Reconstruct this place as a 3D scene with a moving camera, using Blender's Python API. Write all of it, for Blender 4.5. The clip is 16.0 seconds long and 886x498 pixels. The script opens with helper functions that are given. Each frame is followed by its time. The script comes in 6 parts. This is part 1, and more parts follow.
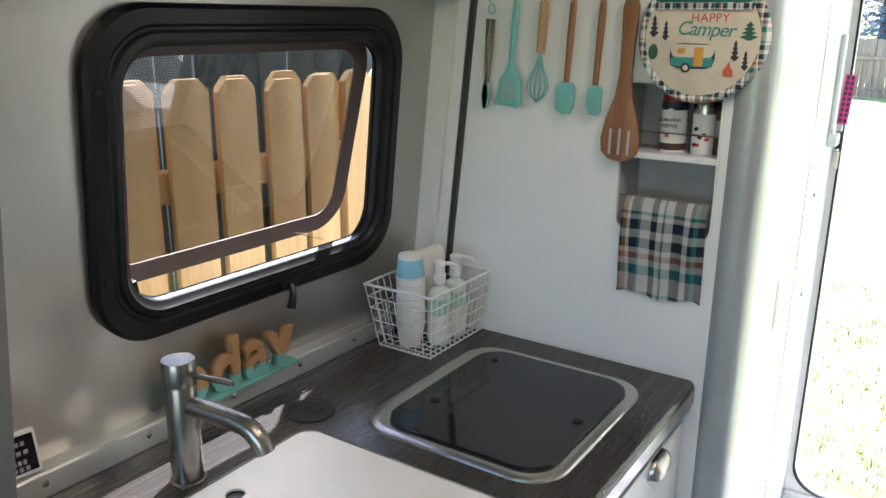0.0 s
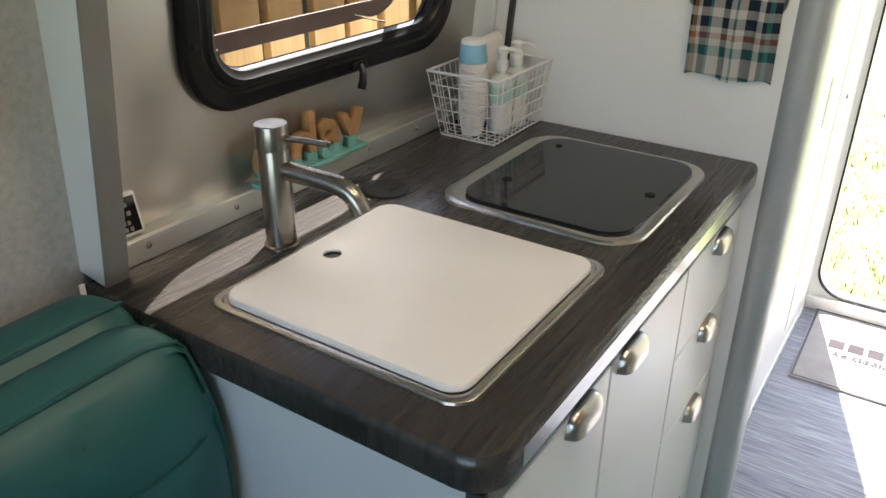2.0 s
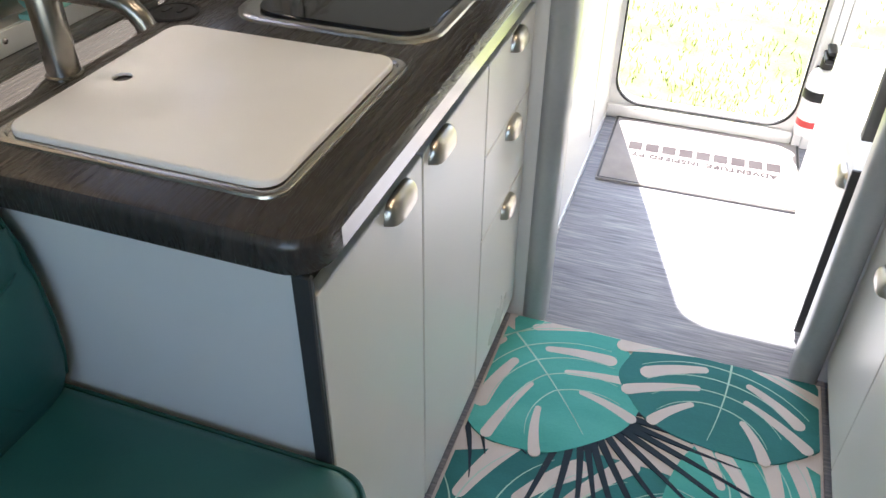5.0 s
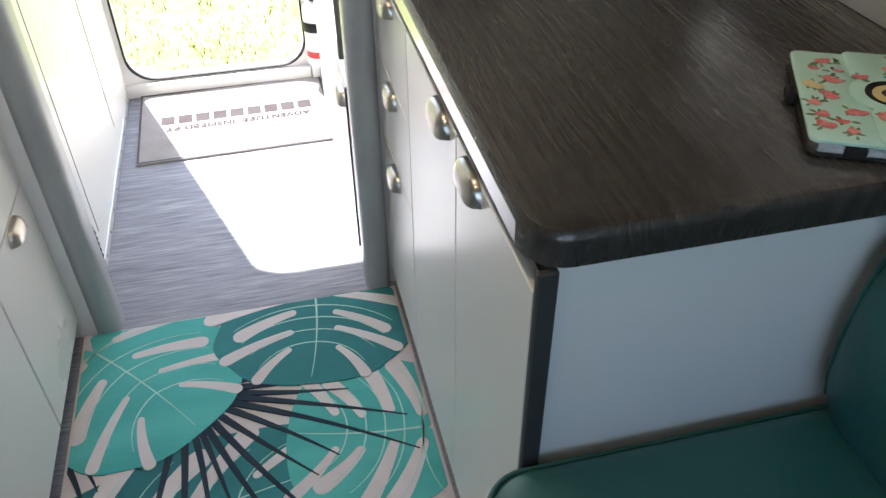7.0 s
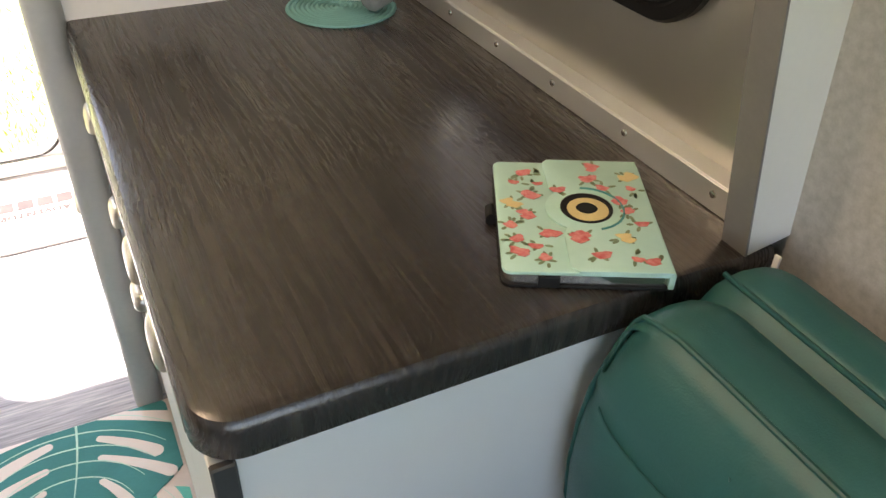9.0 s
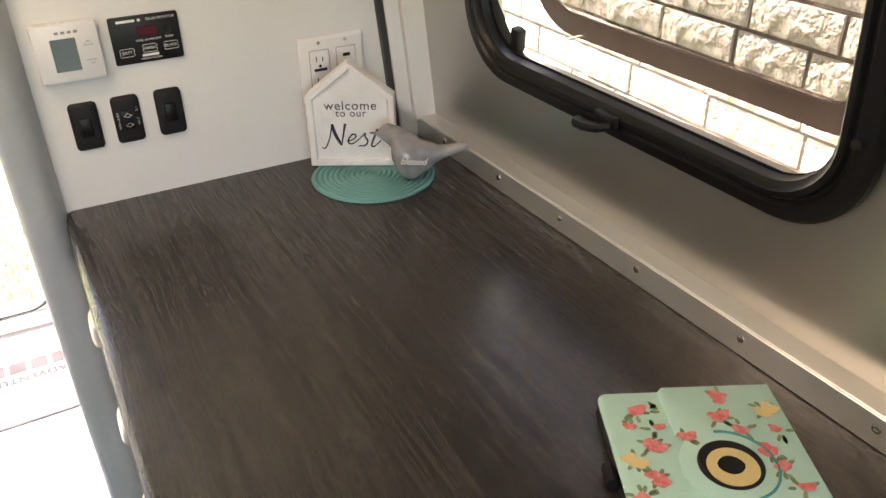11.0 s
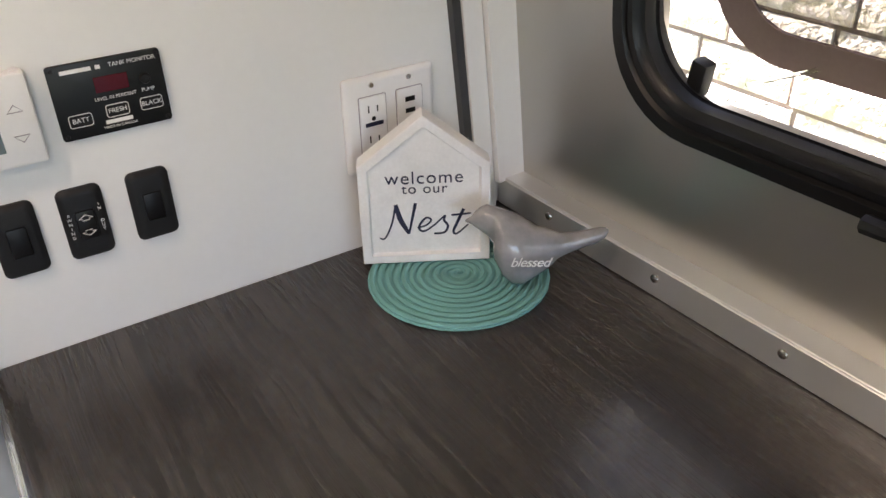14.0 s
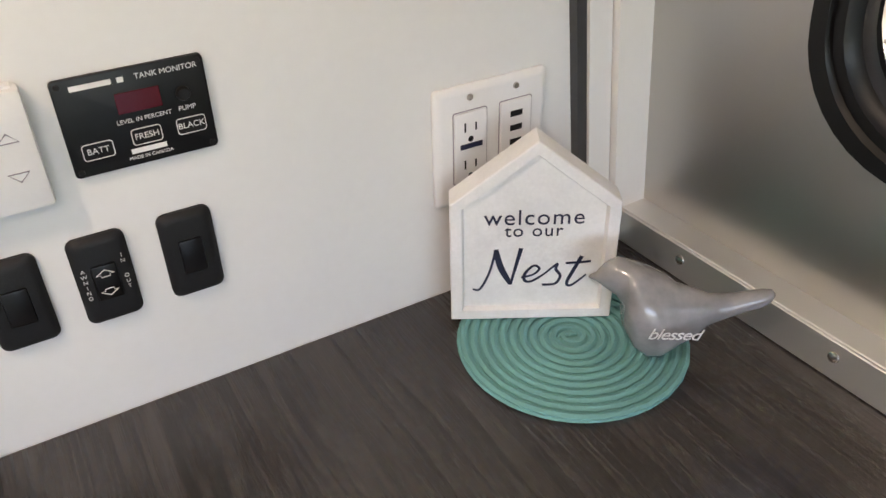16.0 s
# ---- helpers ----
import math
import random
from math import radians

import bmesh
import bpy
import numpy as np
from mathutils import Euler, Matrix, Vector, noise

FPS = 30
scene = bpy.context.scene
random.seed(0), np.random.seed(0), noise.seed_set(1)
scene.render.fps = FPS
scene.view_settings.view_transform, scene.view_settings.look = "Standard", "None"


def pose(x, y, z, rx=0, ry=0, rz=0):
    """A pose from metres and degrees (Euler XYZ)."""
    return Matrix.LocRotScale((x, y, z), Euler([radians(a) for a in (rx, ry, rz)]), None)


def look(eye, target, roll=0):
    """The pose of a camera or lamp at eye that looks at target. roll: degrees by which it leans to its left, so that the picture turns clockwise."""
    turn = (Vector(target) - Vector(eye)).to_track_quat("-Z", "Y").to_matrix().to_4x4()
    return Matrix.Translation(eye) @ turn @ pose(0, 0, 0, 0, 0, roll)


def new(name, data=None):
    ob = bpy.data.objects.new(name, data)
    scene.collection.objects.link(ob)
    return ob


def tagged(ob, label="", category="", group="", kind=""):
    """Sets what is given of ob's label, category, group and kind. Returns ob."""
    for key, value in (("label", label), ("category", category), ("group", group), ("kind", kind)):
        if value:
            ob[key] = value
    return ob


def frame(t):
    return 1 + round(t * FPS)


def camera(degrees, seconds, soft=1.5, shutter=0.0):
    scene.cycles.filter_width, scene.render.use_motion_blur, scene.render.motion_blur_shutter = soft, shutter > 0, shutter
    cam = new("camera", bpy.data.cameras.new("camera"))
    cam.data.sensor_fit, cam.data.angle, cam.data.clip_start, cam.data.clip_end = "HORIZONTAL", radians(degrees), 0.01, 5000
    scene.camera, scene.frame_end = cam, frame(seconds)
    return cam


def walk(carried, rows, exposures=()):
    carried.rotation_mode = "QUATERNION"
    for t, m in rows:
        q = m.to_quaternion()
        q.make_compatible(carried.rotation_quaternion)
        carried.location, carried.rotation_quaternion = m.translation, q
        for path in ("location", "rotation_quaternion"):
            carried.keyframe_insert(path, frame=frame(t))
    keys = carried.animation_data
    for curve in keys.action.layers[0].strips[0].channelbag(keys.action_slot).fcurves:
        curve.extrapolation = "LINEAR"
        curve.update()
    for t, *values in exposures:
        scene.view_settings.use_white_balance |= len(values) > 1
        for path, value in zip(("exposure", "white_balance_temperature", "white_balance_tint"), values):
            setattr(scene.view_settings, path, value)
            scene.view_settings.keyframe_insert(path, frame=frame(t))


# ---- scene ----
cam = camera(58.0, 16.0)
PATH = [
    (0, (0.114, 0.306, 1.534), (-0.948, 1.907, 0.978), 0.5),
    (0.5, (0.087, 0.266, 1.497), (-0.917, 1.853, 0.81), 0.6),
    (1, (0.055, 0.241, 1.478), (-0.917, 1.807, 0.699), 0.7),
    (1.5, (0.039, 0.218, 1.458), (-0.942, 1.744, 0.618), 0.3),
    (2, (0.039, 0.194, 1.433), (-0.941, 1.679, 0.519), 0.2),
    (2.5, (0.035, 0.17, 1.41), (-0.924, 1.624, 0.427), 0.8),
    (3, (0.031, 0.16, 1.393), (-0.897, 1.593, 0.352), 0.9),
    (3.2, (0.037, 0.155, 1.387), (-0.878, 1.587, 0.332), 0.6),
    (5.3, (0.103, 0.151, 1.365), (-0.312, 1.686, 0.152), 0.7),
    (5.5, (0.115, 0.144, 1.357), (-0.218, 1.699, 0.144), 0.7),
    (6, (0.146, 0.156, 1.36), (0.029, 1.728, 0.129), 0.5),
    (6.5, (0.202, 0.168, 1.358), (0.282, 1.721, 0.101), -0.1),
    (7, (0.27, 0.174, 1.361), (0.623, 1.679, 0.092), -0.5),
    (7.2, (0.26, 0.17, 1.367), (0.734, 1.638, 0.093), 0.5),
    (7.5, (0.309, 0.156, 1.367), (0.89, 1.567, 0.074), -0.1),
    (8, (0.355, 0.158, 1.375), (1.061, 1.499, 0.069), 0.2),
    (8.5, (0.424, 0.204, 1.395), (1.168, 1.572, 0.14), 1.2),
    (9, (0.464, 0.253, 1.41), (1.204, 1.677, 0.216), 2.0),
    (9.5, (0.479, 0.291, 1.423), (1.193, 1.757, 0.266), 1.9),
    (10, (0.468, 0.344, 1.438), (1.203, 1.82, 0.307), 0.9),
    (10.2, (0.47, 0.375, 1.442), (1.22, 1.86, 0.348), 0.4),
    (12.3, (0.537, 0.715, 1.463), (1.377, 2.223, 0.453), -1.7),
    (12.5, (0.551, 0.743, 1.452), (1.385, 2.253, 0.44), -1.4),
    (13, (0.564, 0.814, 1.43), (1.369, 2.318, 0.386), -1.1),
    (13.5, (0.545, 0.895, 1.413), (1.408, 2.345, 0.338), -1.3),
    (14, (0.53, 0.981, 1.381), (1.448, 2.412, 0.328), -1.2),
    (14.5, (0.534, 1.043, 1.366), (1.462, 2.468, 0.314), -1.1),
    (15, (0.566, 1.122, 1.357), (1.48, 2.536, 0.278), -1.3),
    (15.5, (0.586, 1.165, 1.347), (1.453, 2.585, 0.237), -1.8),
    (16, (0.579, 1.177, 1.349), (1.402, 2.618, 0.232), -1.4),
]
EXPOSURES = [(0, 2.4, 5800, 12), (1.5, 2.35, 6300, 12), (3, 2.58, 6800, 14), (5.5, 2.34, 6500, 14), (7.0, 2.27, 6450, 13), (7.6, 2.32, 6400, 13), (8.5, 2.98, 7200, 18), (9.5, 3.05, 7700, 17), (10.2, 3.08, 7600, 18), (12.3, 2.90, 6400, 21), (14, 3.02, 6400, 21), (15.4, 2.98, 6450, 21), (16, 3.28, 6450, 21)]
walk(cam, [(t, look(eye, target, roll)) for t, eye, target, roll in PATH], EXPOSURES)

# ---- daylight ----
SUN_EL, SUN_FROM = radians(56), Vector((-0.315, 0.95, 0)).normalized()
world = bpy.data.worlds.new("sky")
scene.world = world
world.use_nodes = True
wn = world.node_tree.nodes
sky = wn.new("ShaderNodeTexSky")
sky.sky_type, sky.sun_disc = "NISHITA", False
sky.sun_elevation, sky.sun_rotation = SUN_EL, math.atan2(SUN_FROM.x, SUN_FROM.y)
world.node_tree.links.new(sky.outputs[0], wn["Background"].inputs[0])
wn["Background"].inputs[1].default_value = 0.15
sun = new("sun", bpy.data.lights.new("sun", "SUN"))
sun.data.energy, sun.data.angle, sun.data.color = 5.0, radians(0.5), (1.0, 0.95, 0.87)
toward = SUN_FROM * math.cos(SUN_EL) + Vector((0, 0, math.sin(SUN_EL)))
sun.matrix_world = look(toward * 20, (0, 0, 0))


# sky light through the wide back window, and two warm ceiling lamps
glow = new("back_window_light", bpy.data.lights.new("back_window_light", "AREA"))
glow.data.shape, glow.data.size, glow.data.size_y, glow.data.energy, glow.data.color = "RECTANGLE", 1.5, 0.66, 0.48, (0.66, 0.82, 1.0)
glow.matrix_world = look((0.12, -1.37, 1.3), (0.12, 0, 1.2))
LAMPS = ((0.12, 0.55), (0.12, 1.25))
for x, y in LAMPS:
    lamp = new("ceiling_lamp_light", bpy.data.lights.new("ceiling_lamp_light", "AREA"))
    lamp.data.shape, lamp.data.size, lamp.data.energy, lamp.data.color = "DISK", 0.13, 0.8, (1.0, 0.80, 0.58)
    lamp.matrix_world = look((x, y, 1.98), (x, y, 0))

# ---- mesh helpers ----
def box(bm, x0, x1, y0, y1, z0, z1):
    m = Matrix.LocRotScale(((x0 + x1) / 2, (y0 + y1) / 2, (z0 + z1) / 2), None, (x1 - x0, y1 - y0, z1 - z0))
    return bmesh.ops.create_cube(bm, size=1, matrix=m)["verts"]


def soft_box(bm, x0, x1, y0, y1, z0, z1, r=0.004, seg=2):
    vs = box(bm, x0, x1, y0, y1, z0, z1)
    es = list({e for v in vs for e in v.link_edges})
    bmesh.ops.bevel(bm, geom=es, offset=r, segments=seg, affect="EDGES", profile=0.5)


def rounded(w, h, r, seg=6):
    """Outline of a rounded rectangle about its middle, anticlockwise."""
    pts = []
    for cx, cy, a in ((1, 1, 0), (-1, 1, 90), (-1, -1, 180), (1, -1, 270)):
        for k in range(seg + 1):
            t = radians(a + 90 * k / seg)
            pts.append((cx * (w / 2 - r) + r * math.cos(t), cy * (h / 2 - r) + r * math.sin(t)))
    return pts


AXES = {"x": (1, 2, 0), "y": (0, 2, 1), "z": (0, 1, 2)}


def place(u, v, w, axis):
    out = [0, 0, 0]
    a, b, c = AXES[axis]
    out[a], out[b], out[c] = u, v, w
    return Vector(out)


def prism(bm, pts, axis, a, b, bevel=0.0):
    """A flat outline carried from a to b along an axis."""
    lo = [bm.verts.new(place(u, v, a, axis)) for u, v in pts]
    hi = [bm.verts.new(place(u, v, b, axis)) for u, v in pts]
    n = len(pts)
    f0, f1 = bm.faces.new(lo[::-1]), bm.faces.new(hi)
    for k in range(n):
        bm.faces.new((lo[k], lo[(k + 1) % n], hi[(k + 1) % n], hi[k]))
    bmesh.ops.recalc_face_normals(bm, faces=bm.faces)
    if bevel:
        bmesh.ops.bevel(bm, geom=list(f1.edges) + list(f0.edges), offset=bevel, segments=2, affect="EDGES", profile=0.5)


def ring(bm, loops, close=False):
    """Bridges outlines of equal count, given as lists of points."""
    rows = [[bm.verts.new(p) for p in loop] for loop in loops]
    n = len(rows[0])
    pairs = list(zip(rows, rows[1:])) + ([(rows[-1], rows[0])] if close else [])
    for p, q in pairs:
        for k in range(n):
            bm.faces.new((p[k], p[(k + 1) % n], q[(k + 1) % n], q[k]))
    return rows


def cap(bm, row):
    bm.faces.new(row)


def lathe(bm, profile, at=(0, 0, 0), seg=24, m=None):
    """Turns (radius, height) pairs about an upright line; ends are closed."""
    loops = []
    for r, z in profile:
        loops.append([Vector((r * math.cos(2 * math.pi * k / seg), r * math.sin(2 * math.pi * k / seg), z)) for k in range(seg)])
    mm = m if m is not None else Matrix.Translation(at)
    rows = ring(bm, [[mm @ p for p in l] for l in loops])
    cap(bm, rows[0][::-1])
    cap(bm, rows[-1])


def tube(bm, pts, r, seg=8, closed=False, r_end=None):
    pts = [Vector(p) for p in pts]
    loops = []
    n = len(pts)
    side = None
    for k, p in enumerate(pts):
        a = pts[(k - 1) % n] if closed or k else p
        b = pts[(k + 1) % n] if closed or k < n - 1 else p
        d = (b - a).normalized()
        if side is None:
            side = d.orthogonal().normalized()
        side = (side - d * side.dot(d)).normalized()
        up = d.cross(side)
        rr = r if r_end is None else r + (r_end - r) * k / (n - 1)
        loops.append([p + (side * math.cos(2 * math.pi * j / seg) + up * math.sin(2 * math.pi * j / seg)) * rr for j in range(seg)])
    rows = ring(bm, loops, closed)
    if not closed:
        cap(bm, rows[0][::-1])
        cap(bm, rows[-1])


def mesh_of(name, bm, material, smooth=35):
    bmesh.ops.recalc_face_normals(bm, faces=bm.faces)
    me = bpy.data.meshes.new(name)
    bm.to_mesh(me)
    bm.free()
    if material:
        me.materials.append(material)
    if smooth:
        for p in me.polygons:
            p.use_smooth = True
        me.set_sharp_from_angle(angle=radians(smooth))
    return me


def part(name, bm, material, parent, label="", smooth=35, m=None):
    ob = new(name, mesh_of(name, bm, material, smooth))
    ob.parent = parent
    if m is not None:
        ob.matrix_basis = m
    return tagged(ob, label)


def thing(name, label, category, group="", kind="", at=None, bm=None, material=None):
    ob = new(name, mesh_of(name, bm, material) if bm else None)
    if at is not None:
        ob.matrix_basis = at
    return tagged(ob, label, category, group, kind)


def text_mesh(bm, body, size, m, depth=0.0, shear=0.0, spacing=1.0, align="CENTER", bold=0.0):
    """Adds lettering in Blender's own font, lying in the xy plane of m."""
    cu = bpy.data.curves.new("t", "FONT")
    cu.body, cu.size, cu.extrude, cu.shear, cu.align_x, cu.align_y, cu.space_character = body, size, depth, shear, align, "CENTER", spacing
    cu.offset = bold
    ob = bpy.data.objects.new("t", cu)
    scene.collection.objects.link(ob)
    me = bpy.data.meshes.new_from_object(ob.evaluated_get(bpy.context.evaluated_depsgraph_get()))
    me.transform(m)
    bm.from_mesh(me)
    bpy.data.objects.remove(ob)
    bpy.data.curves.remove(cu)
    bpy.data.meshes.remove(me)


# ---- materials ----
def nodes_of(name):
    m = bpy.data.materials.new(name)
    m.use_nodes = True
    t = m.node_tree
    return m, t, t.nodes["Principled BSDF"]


def mapped(t, scale, source="Object"):
    co, mp = t.nodes.new("ShaderNodeTexCoord"), t.nodes.new("ShaderNodeMapping")
    mp.inputs["Scale"].default_value = scale
    t.links.new(co.outputs[source], mp.inputs[0])
    return mp.outputs[0]


def noise_at(t, co, scale, detail=4, rough=0.55, distortion=0.0):
    n = t.nodes.new("ShaderNodeTexNoise")
    n.inputs["Scale"].default_value, n.inputs["Detail"].default_value = scale, detail
    n.inputs["Roughness"].default_value, n.inputs["Distortion"].default_value = rough, distortion
    t.links.new(co, n.inputs["Vector"])
    return n.outputs["Fac"]


def ramp(t, fac, stops):
    r = t.nodes.new("ShaderNodeValToRGB")
    el = r.color_ramp.elements
    while len(el) < len(stops):
        el.new(0.5)
    for e, (p, c) in zip(el, stops):
        e.position, e.color = p, (*c, 1)
    t.links.new(fac, r.inputs[0])
    return r.outputs[0]


def bump(t, bs, height, strength, dist=0.002):
    b = t.nodes.new("ShaderNodeBump")
    b.inputs["Strength"].default_value, b.inputs["Distance"].default_value = strength, dist
    t.links.new(height, b.inputs["Height"])
    t.links.new(b.outputs[0], bs.inputs["Normal"])


def grey(v):
    return (v, v, v)


def surface(name, dark, light, scale=6.0, rough=(0.4, 0.5), metal=0.0, stretch=(1, 1, 1), bump_scale=200.0, bump_by=0.05, coat=0.0, spec=0.5, lo=0.3, hi=0.7, bump_dist=0.002):
    """A plain surface whose colour and gloss wander at a broad and a fine scale."""
    m, t, bs = nodes_of(name)
    co = mapped(t, stretch)
    a, b = noise_at(t, co, scale, 5), noise_at(t, co, bump_scale, 3)
    mix = t.nodes.new("ShaderNodeMath")
    mix.operation = "MULTIPLY_ADD"
    mix.inputs[1].default_value, mix.inputs[2].default_value = 0.25, -0.125
    t.links.new(b, mix.inputs[0])
    add = t.nodes.new("ShaderNodeMath")
    t.links.new(a, add.inputs[0]), t.links.new(mix.outputs[0], add.inputs[1])
    t.links.new(ramp(t, add.outputs[0], [(lo, dark), (hi, light)]), bs.inputs["Base Color"])
    t.links.new(ramp(t, a, [(0.3, grey(rough[0])), (0.7, grey(rough[1]))]), bs.inputs["Roughness"])
    bs.inputs["Metallic"].default_value, bs.inputs["Coat Weight"].default_value = metal, coat
    bs.inputs["Specular IOR Level"].default_value = spec
    bump(t, bs, b, bump_by, bump_dist)
    return m


def counter_laminate():
    """Straight dark grain along the worktop, drifting slowly, with a few open figures."""
    m, t, bs = nodes_of("dark_wood_laminate")
    drift = noise_at(t, mapped(t, (4.0, 0.8, 4.0)), 1.6, 2, 0.45, 0.2)
    def bent(stretch, by):
        shift = t.nodes.new("ShaderNodeVectorMath")
        shift.operation = "MULTIPLY_ADD"
        shift.inputs[1].default_value = (by, 0, by)
        t.links.new(drift, shift.inputs[0]), t.links.new(mapped(t, stretch), shift.inputs[2])
        return shift.outputs[0]
    grain = noise_at(t, bent((1, 0.016, 0.04), 0.10), 165, 5, 0.62, 0.0)
    fine = noise_at(t, bent((1, 0.012, 0.03), 0.10), 420, 3, 0.6)
    broad = noise_at(t, bent((1, 0.12, 1), 0.08), 9, 3, 0.5)
    def mixed(a, k, b):
        s2 = t.nodes.new("ShaderNodeMath")
        s2.operation = "MULTIPLY_ADD"
        s2.inputs[1].default_value = k
        t.links.new(a, s2.inputs[0]), t.links.new(b, s2.inputs[2])
        return s2.outputs[0]
    half = t.nodes.new("ShaderNodeMath")
    half.operation = "MULTIPLY"
    half.inputs[1].default_value = 0.45
    t.links.new(grain, half.inputs[0])
    h = mixed(broad, 0.16, mixed(fine, 0.39, half.outputs[0]))
    t.links.new(ramp(t, h, [(0.38, (0.015, 0.0130, 0.0122)), (0.50, (0.030, 0.0264, 0.0247)), (0.62, (0.060, 0.0535, 0.0500))]), bs.inputs["Base Color"])
    t.links.new(ramp(t, h, [(0.38, grey(0.31)), (0.62, grey(0.24))]), bs.inputs["Roughness"])
    bs.inputs["Specular IOR Level"].default_value = 0.65
    bump(t, bs, h, 0.32, 0.001)
    return m


def floor_vinyl():
    m, t, bs = nodes_of("woven_vinyl")
    f = noise_at(t, mapped(t, (0.05, 1, 1)), 160, 4, 0.6)
    b = noise_at(t, mapped(t, (0.15, 1, 1)), 16, 4)
    s = t.nodes.new("ShaderNodeMath")
    s.operation = "MULTIPLY_ADD"
    s.inputs[1].default_value = 0.35
    t.links.new(b, s.inputs[0]), t.links.new(f, s.inputs[2])
    t.links.new(ramp(t, s.outputs[0], [(0.45, (0.125, 0.133, 0.168)), (0.68, (0.25, 0.262, 0.312)), (0.9, (0.40, 0.41, 0.45))]), bs.inputs["Base Color"])
    bs.inputs["Roughness"].default_value = 0.55
    bump(t, bs, f, 0.3, 0.001)
    return m


def wood(name, dark, light, along="z", scale=1.0, rough=0.65, band=9.0):
    m, t, bs = nodes_of(name)
    st = {"x": (0.06, 1, 1), "y": (1, 0.06, 1), "z": (1, 1, 0.06)}[along]
    info = t.nodes.new("ShaderNodeObjectInfo")
    co = mapped(t, tuple(v * scale for v in st))
    off = t.nodes.new("ShaderNodeVectorMath")
    off.operation = "MULTIPLY_ADD"
    off.inputs[1].default_value = (7, 5, 3)
    t.links.new(info.outputs["Random"], off.inputs[0]), t.links.new(co, off.inputs[2])
    a = noise_at(t, off.outputs[0], band, 4, 0.6, 1.2)
    b = noise_at(t, off.outputs[0], 130, 3)
    s = t.nodes.new("ShaderNodeMath")
    s.operation = "MULTIPLY_ADD"
    s.inputs[1].default_value = 0.35
    t.links.new(b, s.inputs[0]), t.links.new(a, s.inputs[2])
    tone = t.nodes.new("ShaderNodeMath")
    tone.operation = "MULTIPLY_ADD"
    tone.inputs[1].default_value = 0.12
    t.links.new(info.outputs["Random"], tone.inputs[0]), t.links.new(s.outputs[0], tone.inputs[2])
    t.links.new(ramp(t, tone.outputs[0], [(0.42, dark), (0.95, light)]), bs.inputs["Base Color"])
    bs.inputs["Roughness"].default_value = rough
    bump(t, bs, s.outputs[0], 0.25, 0.001)
    return m


def brushed(name, base, rough, stretch, metal=1.0, by=0.05):
    m, t, bs = nodes_of(name)
    f = noise_at(t, mapped(t, stretch), 300, 3)
    b = noise_at(t, mapped(t, (1, 1, 1)), 3.5, 4)
    t.links.new(ramp(t, b, [(0.3, tuple(c * 0.97 for c in base)), (0.7, base)]), bs.inputs["Base Color"])
    s = t.nodes.new("ShaderNodeMath")
    s.operation = "MULTIPLY_ADD"
    s.inputs[1].default_value = 0.5
    s.inputs[2].default_value = 0.5
    t.links.new(b, s.inputs[0])
    t.links.new(ramp(t, s.outputs[0], [(0.6, grey(rough * 0.99)), (0.9, grey(rough * 1.02))]), bs.inputs["Roughness"])
    bs.inputs["Metallic"].default_value = metal
    if by > 0.03:
        bump(t, bs, f, by, 0.0006)
    return m


def clear(name, tint, rough=0.0, alpha_like=True, ior=1.45):
    m, t, bs = nodes_of(name)
    bs.inputs["Base Color"].default_value = (*tint, 1)
    bs.inputs["Transmission Weight"].default_value, bs.inputs["Roughness"].default_value, bs.inputs["IOR"].default_value = 1, rough, ior
    return m


M = {}
M["laminate"] = counter_laminate()
M["vinyl_floor"] = floor_vinyl()
M["laminate_edge"] = surface("laminate_edge_band", (0.045, 0.038, 0.034), (0.06, 0.052, 0.046), 8, (0.13, 0.17), stretch=(1, 0.1, 1), spec=1.0, coat=1.0)
edge_gloss = M["laminate_edge"].node_tree.nodes["Principled BSDF"]
edge_gloss.inputs["Coat IOR"].default_value, edge_gloss.inputs["Coat Roughness"].default_value = 1.75, 0.28
M["white_panel"] = surface("white_gloss_panel", (0.76, 0.76, 0.75), (0.79, 0.79, 0.78), 1.5, (0.27, 0.29), bump_scale=6, bump_by=0.015)
M["white_wall"] = surface("white_wall_panel", (0.74, 0.74, 0.73), (0.80, 0.80, 0.79), 3.0, (0.38, 0.48), bump_scale=120, bump_by=0.03)
M["aluminium"] = brushed("brushed_aluminium_sheet", (0.55, 0.53, 0.50), 0.36, (0.04, 1, 0.04), 0.97, 0.02)
M["trim_alu"] = brushed("satin_aluminium_trim", (0.80, 0.80, 0.79), 0.38, (1, 0.03, 1), 0.85)
M["trim_grey"] = surface("grey_edge_band", (0.16, 0.155, 0.15), (0.20, 0.195, 0.19), 8, (0.4, 0.5))
M["dark_edge"] = surface("charcoal_edge_band", (0.035, 0.036, 0.038), (0.05, 0.05, 0.053), 9, (0.4, 0.5))
M["black"] = surface("black_plastic", (0.004, 0.004, 0.0045), (0.007, 0.007, 0.0075), 12, (0.34, 0.42), bump_scale=400, bump_by=0.03, spec=0.3)
M["black_matt"] = surface("matt_black_plastic", (0.008, 0.008, 0.0085), (0.013, 0.013, 0.014), 14, (0.5, 0.6), bump_scale=500, bump_by=0.1, spec=0.3)
M["teal_vinyl"] = surface("teal_vinyl", (0.0155, 0.094, 0.093), (0.021, 0.122, 0.119), 5, (0.36, 0.46), bump_scale=420, bump_by=0.18)
